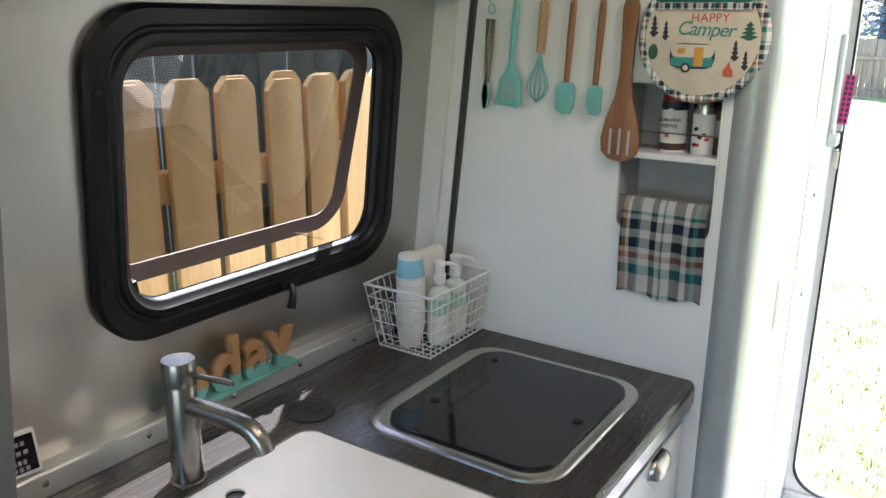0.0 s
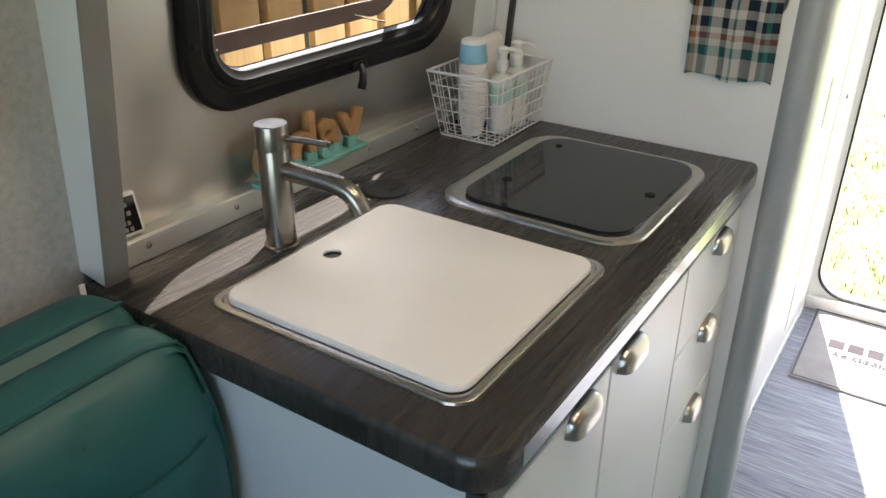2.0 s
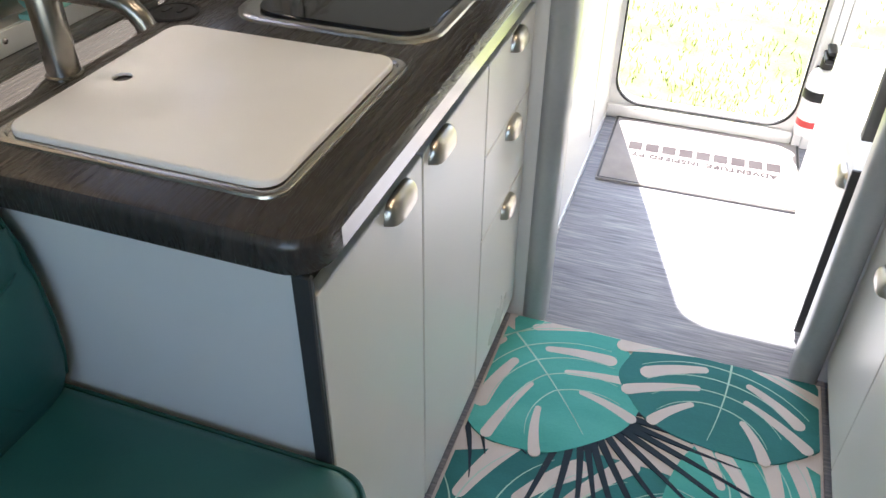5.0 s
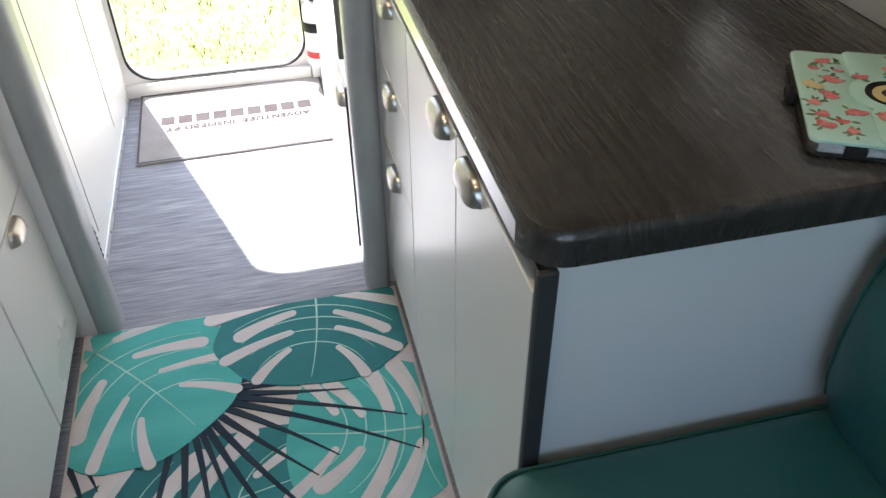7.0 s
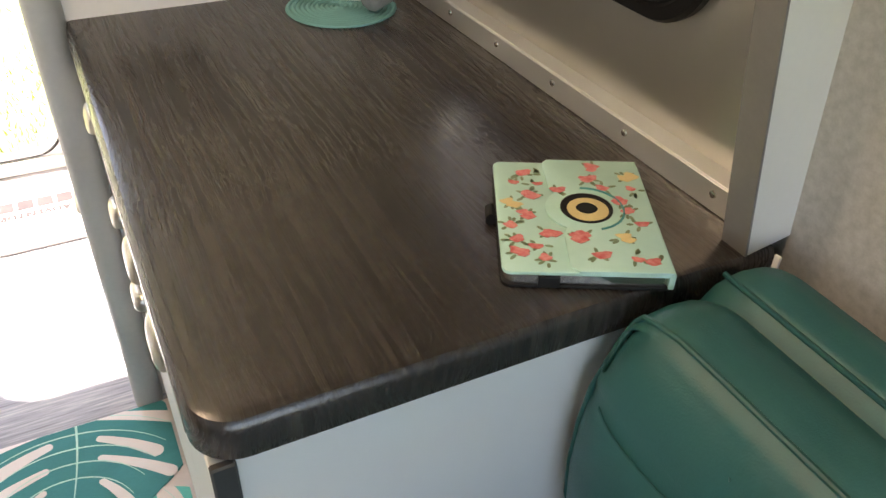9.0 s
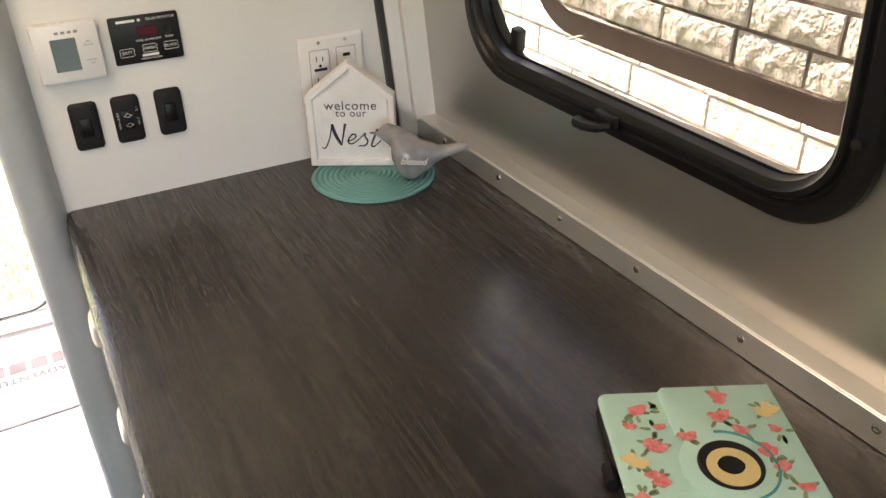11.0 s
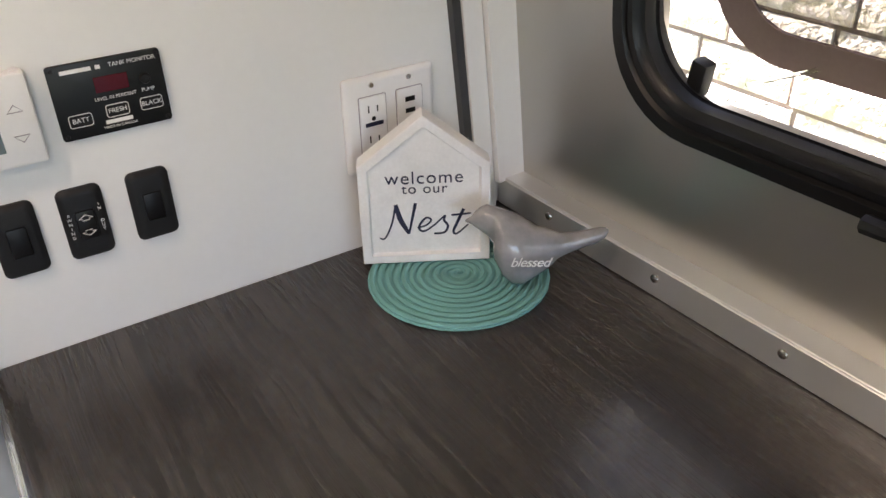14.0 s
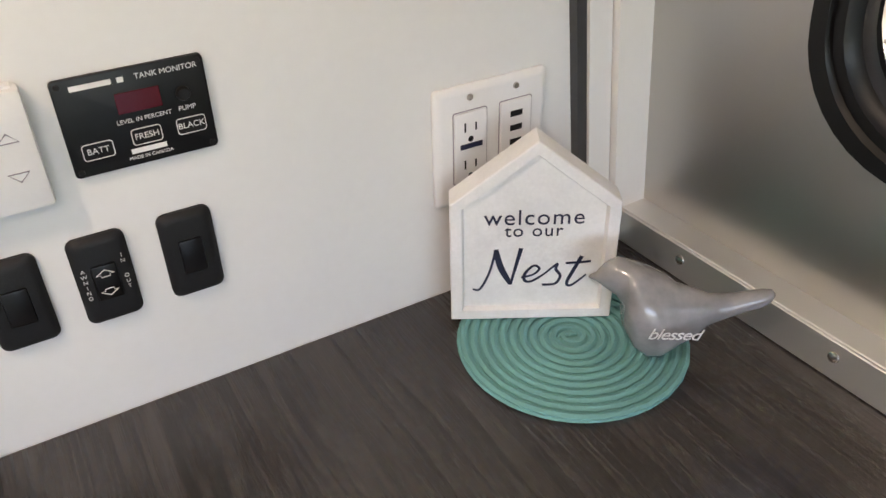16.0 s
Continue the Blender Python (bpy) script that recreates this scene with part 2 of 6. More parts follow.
M["fabric_wall"] = surface("woven_wall_vinyl", (0.40, 0.39, 0.37), (0.52, 0.51, 0.49), 90, (0.7, 0.8), bump_scale=380, bump_by=0.3)
M["white_plastic"] = surface("white_plastic", (0.74, 0.74, 0.74), (0.80, 0.80, 0.80), 9, (0.3, 0.4), bump_scale=300, bump_by=0.03)
M["cover_white"] = surface("white_cutting_board", (0.76, 0.76, 0.765), (0.81, 0.81, 0.815), 6, (0.33, 0.42), bump_scale=500, bump_by=0.06)
M["steel"] = brushed("brushed_steel", (0.34, 0.315, 0.285), 0.27, (1, 1, 0.04), 1.0, 0.015)
M["steel_flat"] = brushed("satin_steel_rim", (0.60, 0.57, 0.53), 0.26, (1, 0.05, 1), 1.0, 0.01)
M["nickel"] = brushed("satin_nickel", (0.52, 0.485, 0.43), 0.28, (1, 0.05, 1), 1.0, 0.01)
M["chrome"] = surface("chrome", (0.80, 0.80, 0.80), (0.84, 0.84, 0.84), 4, (0.08, 0.12), 1.0)
M["post"] = surface("pale_grey_post", (0.36, 0.38, 0.39), (0.43, 0.45, 0.46), 5, (0.3, 0.4), 0.25, bump_scale=80, bump_by=0.02)
M["acrylic"] = clear("tinted_acrylic", (0.32, 0.30, 0.28), 0.0)
M["grass"] = surface("lawn", (0.10, 0.15, 0.03), (0.34, 0.36, 0.14), 3.0, (0.8, 0.95), bump_scale=60, bump_by=1.0)
M["fence_new"] = wood("new_cedar", (0.36, 0.205, 0.075), (0.62, 0.41, 0.17))
M["fence_old"] = wood("old_green_boards", (0.030, 0.040, 0.032), (0.07, 0.085, 0.065))
M["fence_grey"] = wood("weathered_boards", (0.18, 0.125, 0.09), (0.36, 0.27, 0.21))
M["brick_cream"] = surface("rough_cream_brick", (0.72, 0.67, 0.55), (0.90, 0.86, 0.76), 26, (0.8, 0.95), bump_scale=30, bump_by=1.0, bump_dist=0.025)
M["mortar"] = surface("mortar", (0.26, 0.21, 0.18), (0.34, 0.28, 0.24), 30, (0.85, 0.95), bump_scale=200, bump_by=0.5)
# ceiling is out of view; its mid-grey holds down bounce and worktop reflections
M["ceiling_grey"] = surface("ceiling_panel", (0.40, 0.40, 0.40), (0.46, 0.46, 0.455), 3, (0.45, 0.55))

# ---- the shell ----
LEAN_DEG = 5.7
FLOOR_X0, FLOOR_X1 = -1.04, 1.29
Y_BACK, Y_END, Y_BULK, Y_BULK_R = -1.35, 2.87, 1.675, 1.694
BASE = {"L": (-0.9125, 1, -1.5), "R": (1.153, -1, 1.8)}   # foot at y = 0, side sign, plan skew in degrees


def wall_pose(side):
    x, s, skew = BASE[side]
    return pose(x, 0, 0.92, 0, 0, skew) @ pose(0, 0, 0, 0, s * LEAN_DEG, 0)


def wall_panel(name, side, y0, y1, z0, z1, hole, material, label):
    """A leaning wall with a window hole (y0, y1, z0, z1) in its own plane; its inner face is at local x = 0."""
    s = BASE[side][1]
    bm = bmesh.new()
    t0, t1 = sorted((0.0, -s * 0.03))
    spans = [(y0, y1, z0, z1)] if not hole else [(y0, hole[0], z0, z1), (hole[1], y1, z0, z1), (hole[0], hole[1], z0, hole[2]), (hole[0], hole[1], hole[3], z1)]
    for a, b, c, d in spans:
        box(bm, t0, t1, a, b, c, d)
    bmesh.ops.remove_doubles(bm, verts=bm.verts, dist=1e-5)
    bm.faces.ensure_lookup_table()
    return thing(name, label, "wall", kind="structure", at=wall_pose(side), bm=bm, material=material)


WZ0, WZ1 = 0.147, 0.634
GALLEY = {"L": (0.903, 1.55, WZ0 + 0.004, WZ1), "R": (0.872, 1.520, WZ0 + 0.007, WZ1)}     # outer edge of the galley windows' frames
LY0, LY1 = -0.23, 0.645
LHOLE = (LY0 + 0.03, LY1 - 0.03, WZ0 + 0.05, WZ1 - 0.03)
for side in "LR":
    word = "west" if side == "L" else "east"
    wall_panel("wall_" + word + "_1", side, 0.745, Y_BULK + 0.03, -0.97, 1.15, tuple(v + d for v, d in zip(GALLEY[side], (0.03, -0.03, 0.03, -0.03))), M["aluminium"], "brushed aluminium wall sheet around the galley window")
    wall_panel("wall_" + word + "_2", side, Y_BACK - 0.04, 0.745, -0.97, 1.15, LHOLE, M["fabric_wall"], "woven grey vinyl wall around the lounge window")
    if side == "L":
        wall_panel("wall_" + word + "_3", side, Y_BULK + 0.03, Y_END + 0.05, -0.97, 1.15, None, M["white_wall"], "white wall panel behind the bulkhead")

bm = bmesh.new()
box(bm, FLOOR_X0, FLOOR_X1, Y_BACK, Y_END + 0.05, -0.06, 0)
thing("floor", "blue-grey woven vinyl floor with fine streaks", "floor", kind="structure", bm=bm, material=M["vinyl_floor"])
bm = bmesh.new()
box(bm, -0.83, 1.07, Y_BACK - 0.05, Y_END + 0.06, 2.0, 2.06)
thing("ceiling", "plain mid-grey ceiling panel, out of view", "ceiling", kind="structure", bm=bm, material=M["ceiling_grey"])

# back wall with a wide window
bm = bmesh.new()
for a in ((-1.04, 1.29, 0, 0.95), (-1.04, 1.29, 1.65, 2.0), (-1.04, -0.65, 0.95, 1.65), (0.89, 1.29, 0.95, 1.65)):
    box(bm, a[0], a[1], Y_BACK - 0.05, Y_BACK, a[2], a[3])
thing("wall_south", "grey vinyl wall with a wide window opening", "wall", kind="structure", bm=bm, material=M["fabric_wall"])

# end wall with the doorway
DX0, DX1, DZ0, DZ1 = -0.205, 0.405, 0.058, 1.76
def doorway_wall():
    bm = bmesh.new()
    r = 0.09
    inner = [(x + (DX0 + DX1) / 2, z + (DZ0 + DZ1) / 2) for x, z in rounded(DX1 - DX0, DZ1 - DZ0, r, 6)]
    outer = []
    for x, z in inner:
        outer.append((DX0 - 0.75 if x < (DX0 + DX1) / 2 else DX1 + 0.1, -0.06 if z < 0.9 else 2.05))
    for y in (Y_END, Y_END + 0.05):
        a = [bm.verts.new((x, y, z)) for x, z in inner]
        b = [bm.verts.new((x, y, z)) for x, z in outer]
        for k in range(len(a)):
            j = (k + 1) % len(a)
            vs = [a[k], a[j], b[j], b[k]]
            bm.faces.new(vs)
        if y == Y_END:
            first = a
    for k in range(len(first)):
        j = (k + 1) % len(first)
        bm.faces.new((first[k], first[j], a[j], a[k]))
    bmesh.ops.remove_doubles(bm, verts=bm.verts, dist=1e-5)
    for a in ((0.80, 1.18, -0.06, 2.05), (0.506, 0.799, -0.06, 0.17), (0.506, 0.799, 1.2, 2.05)):
        box(bm, a[0], a[1], Y_END, Y_END + 0.05, a[2], a[3])
    return bm
end_wall = thing("wall_north", "white end wall with a round-cornered doorway", "wall", kind="structure", bm=doorway_wall(), material=M["white_wall"])
bm = bmesh.new()
mid = ((DX0 + DX1) / 2, (DZ0 + DZ1) / 2)
loops = []
for w, y in ((0.0, Y_END - 0.001), (0.0, Y_END - 0.005), (-0.005, Y_END - 0.006), (-0.006, Y_END + 0.006)):
    loops.append([(mid[0] + x, y, mid[1] + z) for x, z in rounded(DX1 - DX0 + 2 * w + 0.006, DZ1 - DZ0 + 2 * w + 0.006, 0.09, 8)])
ring(bm, loops)
part("door_seal", bm, M["black_matt"], end_wall, "thin black rubber door seal")

# bulkheads beside the aisle
POST_L, POST_R = -0.198, 0.455
def bulkhead(name, x0, x1, label, yb, niche=None):
    bm = bmesh.new()
    if niche:
        n0, n1, m0, m1 = niche
        for a in [(p, q, u, v) for p, q in ((x0, n0), (n0, n1), (n1, x1)) for u, v in ((0, m0), (m0, m1), (m1, 2.0)) if (p, u) != (n0, m0)]:
            box(bm, a[0], a[1], yb, yb + 0.055, a[2], a[3])
        bmesh.ops.remove_doubles(bm, verts=bm.verts, dist=1e-5)
    else:
        box(bm, x0, x1, yb, yb + 0.055, 0, 2.0)
    return thing(name, label, "wall", kind="structure", bm=bm, material=M["white_wall"])
NICHE = (-0.414, -0.240, 1.165, 1.430)
bulkhead("wall_galley_1", -0.93, -0.214, "white bulkhead panel with a recessed spice niche", Y_BULK, NICHE)
bulkhead("wall_galley_2", 0.475, 1.17, "white bulkhead panel with switches and sockets", Y_BULK_R)
for n, x in (("trim_1", POST_L), ("trim_2", POST_R)):
    bm = bmesh.new()
    prism(bm, [(x + a, Y_BULK + 0.03 + b) for a, b in rounded(0.062, 0.085, 0.028, 6)], "z", 0, 2.0)
    thing(n, "pale grey rounded post at the end of the bulkhead", "post", "aisle posts", "structure", bm=bm, material=M["post"])
bm = bmesh.new()
box(bm, -0.27, -0.225, Y_BULK + 0.111, Y_END, 0, 2.0)
thing("wall_passage_1", "glossy white passage wall panel", "wall", kind="structure", bm=bm, material=M["white_panel"])

# ---- counters ----
def counter_top(side):
    """Thick worktop with a rounded front edge and a round near corner."""
    s = 1 if side == "L" else -1
    fx = -0.238 if side == "L" else 0.482
    wx = -0.875 if side == "L" else 1.115
    y0, y1, r = 0.700 if side == "L" else 0.714, (Y_BULK if side == "L" else Y_BULK_R) - 0.001, 0.045
    pts = [(wx, y1), (wx, y0)]
    c = (fx - s * r, y0 + r)
    for k in range(9):
        a = radians(-90 + 90 * k / 8)
        pts.append((c[0] + s * r * math.cos(a), c[1] + r * math.sin(a)))
    pts.append((fx, y1))
    bm = bmesh.new()
    rows = []
    for inset, z in ((0.006, 0.852), (0.0, 0.857), (0.0, 0.886), (0.002, 0.893), (0.006, 0.898), (0.013, 0.9)):
        row = []
        for k, (x, y) in enumerate(pts):
            front = 2 <= k
            near = 1 <= k < len(pts) - 1
            nx, ny = 0.0, 0.0
            if k >= 2:
                a = radians(-90 + 90 * min(k - 2, 8) / 8)
                nx, ny = s * math.cos(a), math.sin(a)
            elif k == 1:
                ny = -1
            row.append(bm.verts.new((x - nx * inset, y - (ny * inset if y < 1.6 else 0), z)))
        rows.append(row)
    n = len(pts)
    for p, q in zip(rows, rows[1:]):
        for k in range(n):
            bm.faces.new((p[k], p[(k + 1) % n], q[(k + 1) % n], q[k]))
    bm.faces.new(rows[0][::-1]), bm.faces.new(rows[-1])
    return bm
for side in "LR":
    top = thing("worktop", "dark grey-brown wood-grain laminate worktop with a rounded corner", "worktop", "galley worktops")
    part("slab", counter_top(side), M["laminate"], top)
    bm = bmesh.new()
    s = 1 if side == "L" else -1
    fx = -0.238 if side == "L" else 0.482
    a, b = sorted((fx + s * 0.0009, fx - s * 0.002))
    soft_box(bm, a, b, 0.762, 1.67, 0.8575, 0.8855, 0.0004, 1)
    part("edge_band", bm, M["laminate_edge"], top, "smooth glossy front edge band")
def cup_pull(parent, s, x, y, z, w):
    """Domed cup pull, open below, whose top meets the upper edge of its front at z."""
    bm = bmesh.new()
    n, m, deep, tall = 20, 8, 0.019, 0.032
    shells = []
    for shrink in (0.0, 0.0022):
        grid = []
        for i in range(n + 1):
            u = -1 + 2 * i / n
            k = max(0.0, 1 - abs(u) ** 4.5) ** 0.45
            row = []
            for j in range(m + 1):
                f = math.radians(90 * j / m)
                row.append(bm.verts.new((x + s * (0.0004 + max(0, deep * k - shrink) * math.sin(f) ** 0.8), y + u * (w / 2 - shrink), z - tall + max(0, tall * k - shrink) * math.cos(f) ** 0.8)))
            grid.append(row)
        shells.append(grid)
    for grid in shells:
        for p, q in zip(grid, grid[1:]):
            for j in range(m):
                bm.faces.new((p[j], p[j + 1], q[j + 1], q[j]))
    for i in range(n):
        bm.faces.new((shells[0][i][m], shells[1][i][m], shells[1][i + 1][m], shells[0][i + 1][m]))
    bmesh.ops.remove_doubles(bm, verts=bm.verts, dist=1e-5)
    return part("handle", bm, M["nickel"], parent, "satin nickel cup handle", smooth=60)


def galley_cabinets(side):
    s = 1 if side == "L" else -1
    face = -0.252 if side == "L" else 0.492
    back = -0.865 if side == "L" else 1.105
    word = "beneath the worktop"
    Y = (0.719, 1.040, 1.353, Y_BULK - 0.004)
    if side == "R":
        Y = (0.726, 1.040, 1.372, Y_BULK_R - 0.004)
    def slab(bm, a, b, z0, z1, d0=0.0, d1=0.018, r=0.0015):
        x0, x1 = sorted((face - s * d0, face - s * d1))
        soft_box(bm, x0, x1, a, b, z0, z1, r, 1)
    for k in range(3):
        cab = thing("cabinet", ("glossy white galley cabinet with three drawers " if k == 2 else "glossy white galley cabinet with one tall door ") + word, "cabinet", "galley cabinets")
        bm = bmesh.new()
        x0, x1 = sorted((face - s * 0.0195, back))
        box(bm, x0, x1, Y[k] + (0.004 if k == 0 else 0), Y[k + 1], 0.055, 0.8515)
        # carcass coloured black so the strip above the fronts reads as shaded
        part("body", bm, M["black_matt"], cab, "black cabinet carcass, darkened for the shade under the worktop")
        g = 0.003 if side == "L" else 0.002
        if k < 2:
            bm = bmesh.new()
            slab(bm, Y[k] + g, Y[k + 1] - g, 0.06, 0.818)
            d = part("door", bm, M["white_panel"], cab)
            cup_pull(d, s, face, (0.945 if k == 0 else 1.105) + (0.012 if side == "R" else 0.0), 0.8225, 0.090)
        else:
            for z0, z1, hz in ((0.640, 0.818, 0.815), (0.4525, 0.636, 0.633), (0.06, 0.448, 0.445)):
                bm = bmesh.new()
                slab(bm, Y[k] + g, Y[k + 1] - g, z0, z1)
                d = part("drawer_front", bm, M["white_panel"], cab)
                cup_pull(d, s, face, 1.53, hz + 0.003, 0.082)
        bm = bmesh.new()
        x0, x1 = sorted((face - s * 0.03, back))
        box(bm, x0, x1, Y[k] + (0.004 if k == 0 else 0), Y[k + 1], 0.0, 0.055)
        part("plinth", bm, M["dark_edge"], cab, "dark recessed plinth")
        if k == 0:
            bm = bmesh.new()
            x0, x1 = sorted((face - s * 0.022, back))
            box(bm, x0, x1, Y[0] - 0.003, Y[0] + 0.004, 0.0, 0.8515)
            part("end_panel", bm, M["white_panel"], cab, "white end panel")
            bm = bmesh.new()
            x0, x1 = sorted((face + s * 0.001, face - s * 0.022))
            soft_box(bm, x0, x1, Y[0] - 0.010, Y[0] - 0.0005, 0.0, 0.8515, 0.002, 1)
            part("corner_strip", bm, M["dark_edge"], cab, "charcoal corner strip")
for side in "LR":
    galley_cabinets(side)


def wall_plan(side):
    """Upright frame at the foot of a leaning wall, turned with it in plan."""
    x, s, skew = BASE[side]
    return pose(x, 0, 0, 0, 0, skew)


def ledge(side):
    """Aluminium angle along the back of a worktop: screwed upright flange and flat top."""
    s = BASE[side][1]
    fx, bx = s * 0.032, -s * 0.02
    yb = Y_BULK if side == "L" else Y_BULK_R
    t = thing("ledge_trim", "satin aluminium angle trim screwed along the back of the worktop", "trim", "ledge trims", "structure", at=wall_plan(side))
    bm = bmesh.new()
    x0, x1 = sorted((fx, fx - s * 0.003))
    soft_box(bm, x0, x1, 0.752, yb - 0.003, 0.9005, 0.936, 0.001, 1)
    part("flange", bm, M["trim_alu"], t)
    bm = bmesh.new()
    x0, x1 = sorted((fx, bx))
    soft_box(bm, x0, x1, 0.752, yb - 0.003, 0.9365, 0.939, 0.001, 1)
    part("top", bm, M["trim_alu"], t)
    for y in (0.804, 0.966, 1.13, 1.285, 1.435, 1.597):
        bm = bmesh.new()
        lathe(bm, [(0.0052, 0), (0.0046, 0.0014), (0.002, 0.0024)], m=Matrix.Translation((fx, y, 0.922)) @ pose(0, 0, 0, 0, s * 90, 0), seg=10)
        part("screw", bm, M["steel_flat"], t)
for side in "LR":
    ledge(side)
    s = BASE[side][1]
    y0, xe = 0.716, -0.842 if side == "L" else 1.072
    bm = bmesh.new()
    a, b = sorted((-s * 0.14, 0.0))
    box(bm, a, b, y0, y0 + 0.034, 0.0, 0.75)
    fin = thing("trim_fin_" + ("1" if side == "L" else "2"), "white partition fin with a grey edge at the end of the worktop", "trim", "partition fins", "structure", at=pose(xe, 0, 0.9007, 0, s * 9.5, 0), bm=bm, material=M["white_wall"])
    bm = bmesh.new()
    a, b = sorted((0.0, s * 0.003))
    box(bm, a, b, y0 - 0.001, y0 + 0.035, 0.0, 0.75)
    part("edge_band", bm, M["trim_grey"], fin, "grey edge band")
    yb = Y_BULK if side == "L" else Y_BULK_R
    # corner post by the bulkhead, with a dark gasket
    bm = bmesh.new()
    d = 0.0 if side == "L" else 0.008
    a, b = sorted((0.0, s * (0.047 - d)))
    box(bm, a, b, yb - 0.016, yb + 0.004, 0.018, 1.15)
    cp = thing("corner_post_" + ("1" if side == "L" else "2"), "white corner post between bulkhead and aluminium wall", "trim", "corner posts", "structure", at=wall_pose(side), bm=bm, material=M["white_wall"])
    bm = bmesh.new()
    a, b = sorted((s * (0.049 - d), s * (0.074 - d)))
    box(bm, a, b, yb - 0.009, yb + 0.004, -0.019, 1.15)
    part("cover_strip", bm, M["white_wall"], cp)
    bm = bmesh.new()
    a, b = sorted((s * (0.0745 - d), s * (0.085 - d)))
    box(bm, a, b, yb - 0.006, yb + 0.004, -0.019, 1.15)
    part("gasket", bm, M["dark_edge"], cp, "dark rubber gasket")


M["sash"] = surface("smoked_acrylic_border", (0.115, 0.085, 0.080), (0.15, 0.112, 0.105), 9, (0.5, 0.55), spec=0.2)
M["reveal"] = surface("matt_black_reveal", (0.004, 0.004, 0.0045), (0.007, 0.007, 0.0075), 12, (0.8, 0.9), spec=0.05)


def vent_window(name, side, y0, y1, z0, z1, opened, label, slim=1.0):
    """Black-framed camper window; the acrylic sash swings out from its top edge."""
    s = BASE[side][1]
    w = thing(name, label, "window", "", "structure", at=wall_pose(side))
    cy, cz = (y0 + y1) / 2, (z0 + z1) / 2
    W, H = y1 - y0, z1 - z0
    def loop(d, x, r):
        d *= slim
        return [Vector((s * x, cy + a, cz + b)) for a, b in rounded(W - 2 * d, H - 2 * d, max(r - d * 0.6, 0.02), 9)]
    bm = bmesh.new()
    ring(bm, [loop(d, x, 0.095) for d, x in ((0.0, 0.0005), (0.0, 0.012), (0.006, 0.018), (0.026, 0.02), (0.030, 0.016), (0.034, 0.016), (0.038, 0.021), (0.046, 0.021), (0.050, 0.015), (0.056, 0.012), (0.056, 0.004), (0.058, 0.0))])
    fr = part("frame", bm, M["black"], w, "black plastic window frame")
    bm = bmesh.new()
    ring(bm, [loop(d, x, 0.095) for d, x in ((0.058, 0.0), (0.059, -0.004), (0.036, -0.030), (0.027, -0.034))])
    part("reveal", bm, M["reveal"], w, "matt black reveal")
    for k in range(3):
        bm = bmesh.new()
        zc = cz + (k - 1) * 0.13
        lathe(bm, [(0.0055, 0), (0.0055, 0.002), (0.003, 0.003)], m=Matrix.Translation((s * 0.0195, y0 + 0.016, zc)) @ pose(0, 0, 0, 0, s * 90, 0), seg=10)
        part("screw_cap", bm, M["black_matt"], fr)
    # sash
    ang = radians(opened)
    ty = Matrix.Translation((-s * 0.026, 0, z1 - 0.042)) @ Matrix.Rotation(s * ang, 4, "Y")
    sw, sh = W - 0.085, H - 0.088
    def sloop(d, x, r):
        return [Vector((-s * x, cy + a, -sh / 2 + b)) for a, b in rounded(sw - 2 * d, sh - 2 * d, r, 9)]
    bm = bmesh.new()
    ring(bm, [sloop(d, x, r) for d, x, r in ((0, 0.0, 0.075), (0, 0.005, 0.075), (0.034, 0.005, 0.05), (0.034, 0.0, 0.05))], True)
    sash = part("sash_frame", bm, M["sash"], w, "dark acrylic sash border", m=ty)
    bm = bmesh.new()
    rows = ring(bm, [sloop(0.033, x, 0.05) for x in (0.0012, 0.0038)])
    cap(bm, rows[0][::-1]), cap(bm, rows[1])
    pane = part("pane", bm, M["acrylic"], w, "tinted acrylic pane", m=ty)
    pane.visible_shadow = False
    return w
vent_window("window_1", "L", *GALLEY["L"], 8.5, "black-framed galley window with its tinted sash propped open")
vent_window("window_2", "R", *GALLEY["R"], 8.5, "black-framed galley window with its tinted sash propped open", 0.68)
vent_window("window_3", "L", LY0, LY1, WZ0 + 0.02, WZ1, 2, "black-framed lounge window, closed")
vent_window("window_4", "R", LY0, LY1, WZ0 + 0.02, WZ1, 2, "black-framed lounge window, closed")

for x, y in LAMPS:
    cl = thing("ceiling_light", "round warm ceiling light with a metal ring", "lamp", "ceiling lights", at=pose(x, y, 1.985))
    bm = bmesh.new()
    ring(bm, [[Vector((r * math.cos(k * math.pi / 16), r * math.sin(k * math.pi / 16), z)) for k in range(32)] for r, z in ((0.085, 0.0145), (0.085, 0.004), (0.08, 0.0), (0.07, 0.0), (0.068, 0.01))])
    part("ring", bm, M["nickel"], cl)

# ---- outside ----
bm = bmesh.new()
bmesh.ops.create_grid(bm, x_segments=2, y_segments=2, size=400, matrix=Matrix.Translation((0, 0, -0.45)))
thing("ground", "sunlit mown lawn with bare patches", "lawn", kind="structure", bm=bm, material=M["grass"])


def board(w, h, t):
    bm = bmesh.new()
    c = 0.03
    prism(bm, [(-w / 2, 0), (w / 2, 0), (w / 2, h - c), (w / 2 - c, h), (-w / 2 + c, h), (-w / 2, h - c)], "x", -t / 2, t / 2, 0.002)
    return mesh_of("board", bm, None)


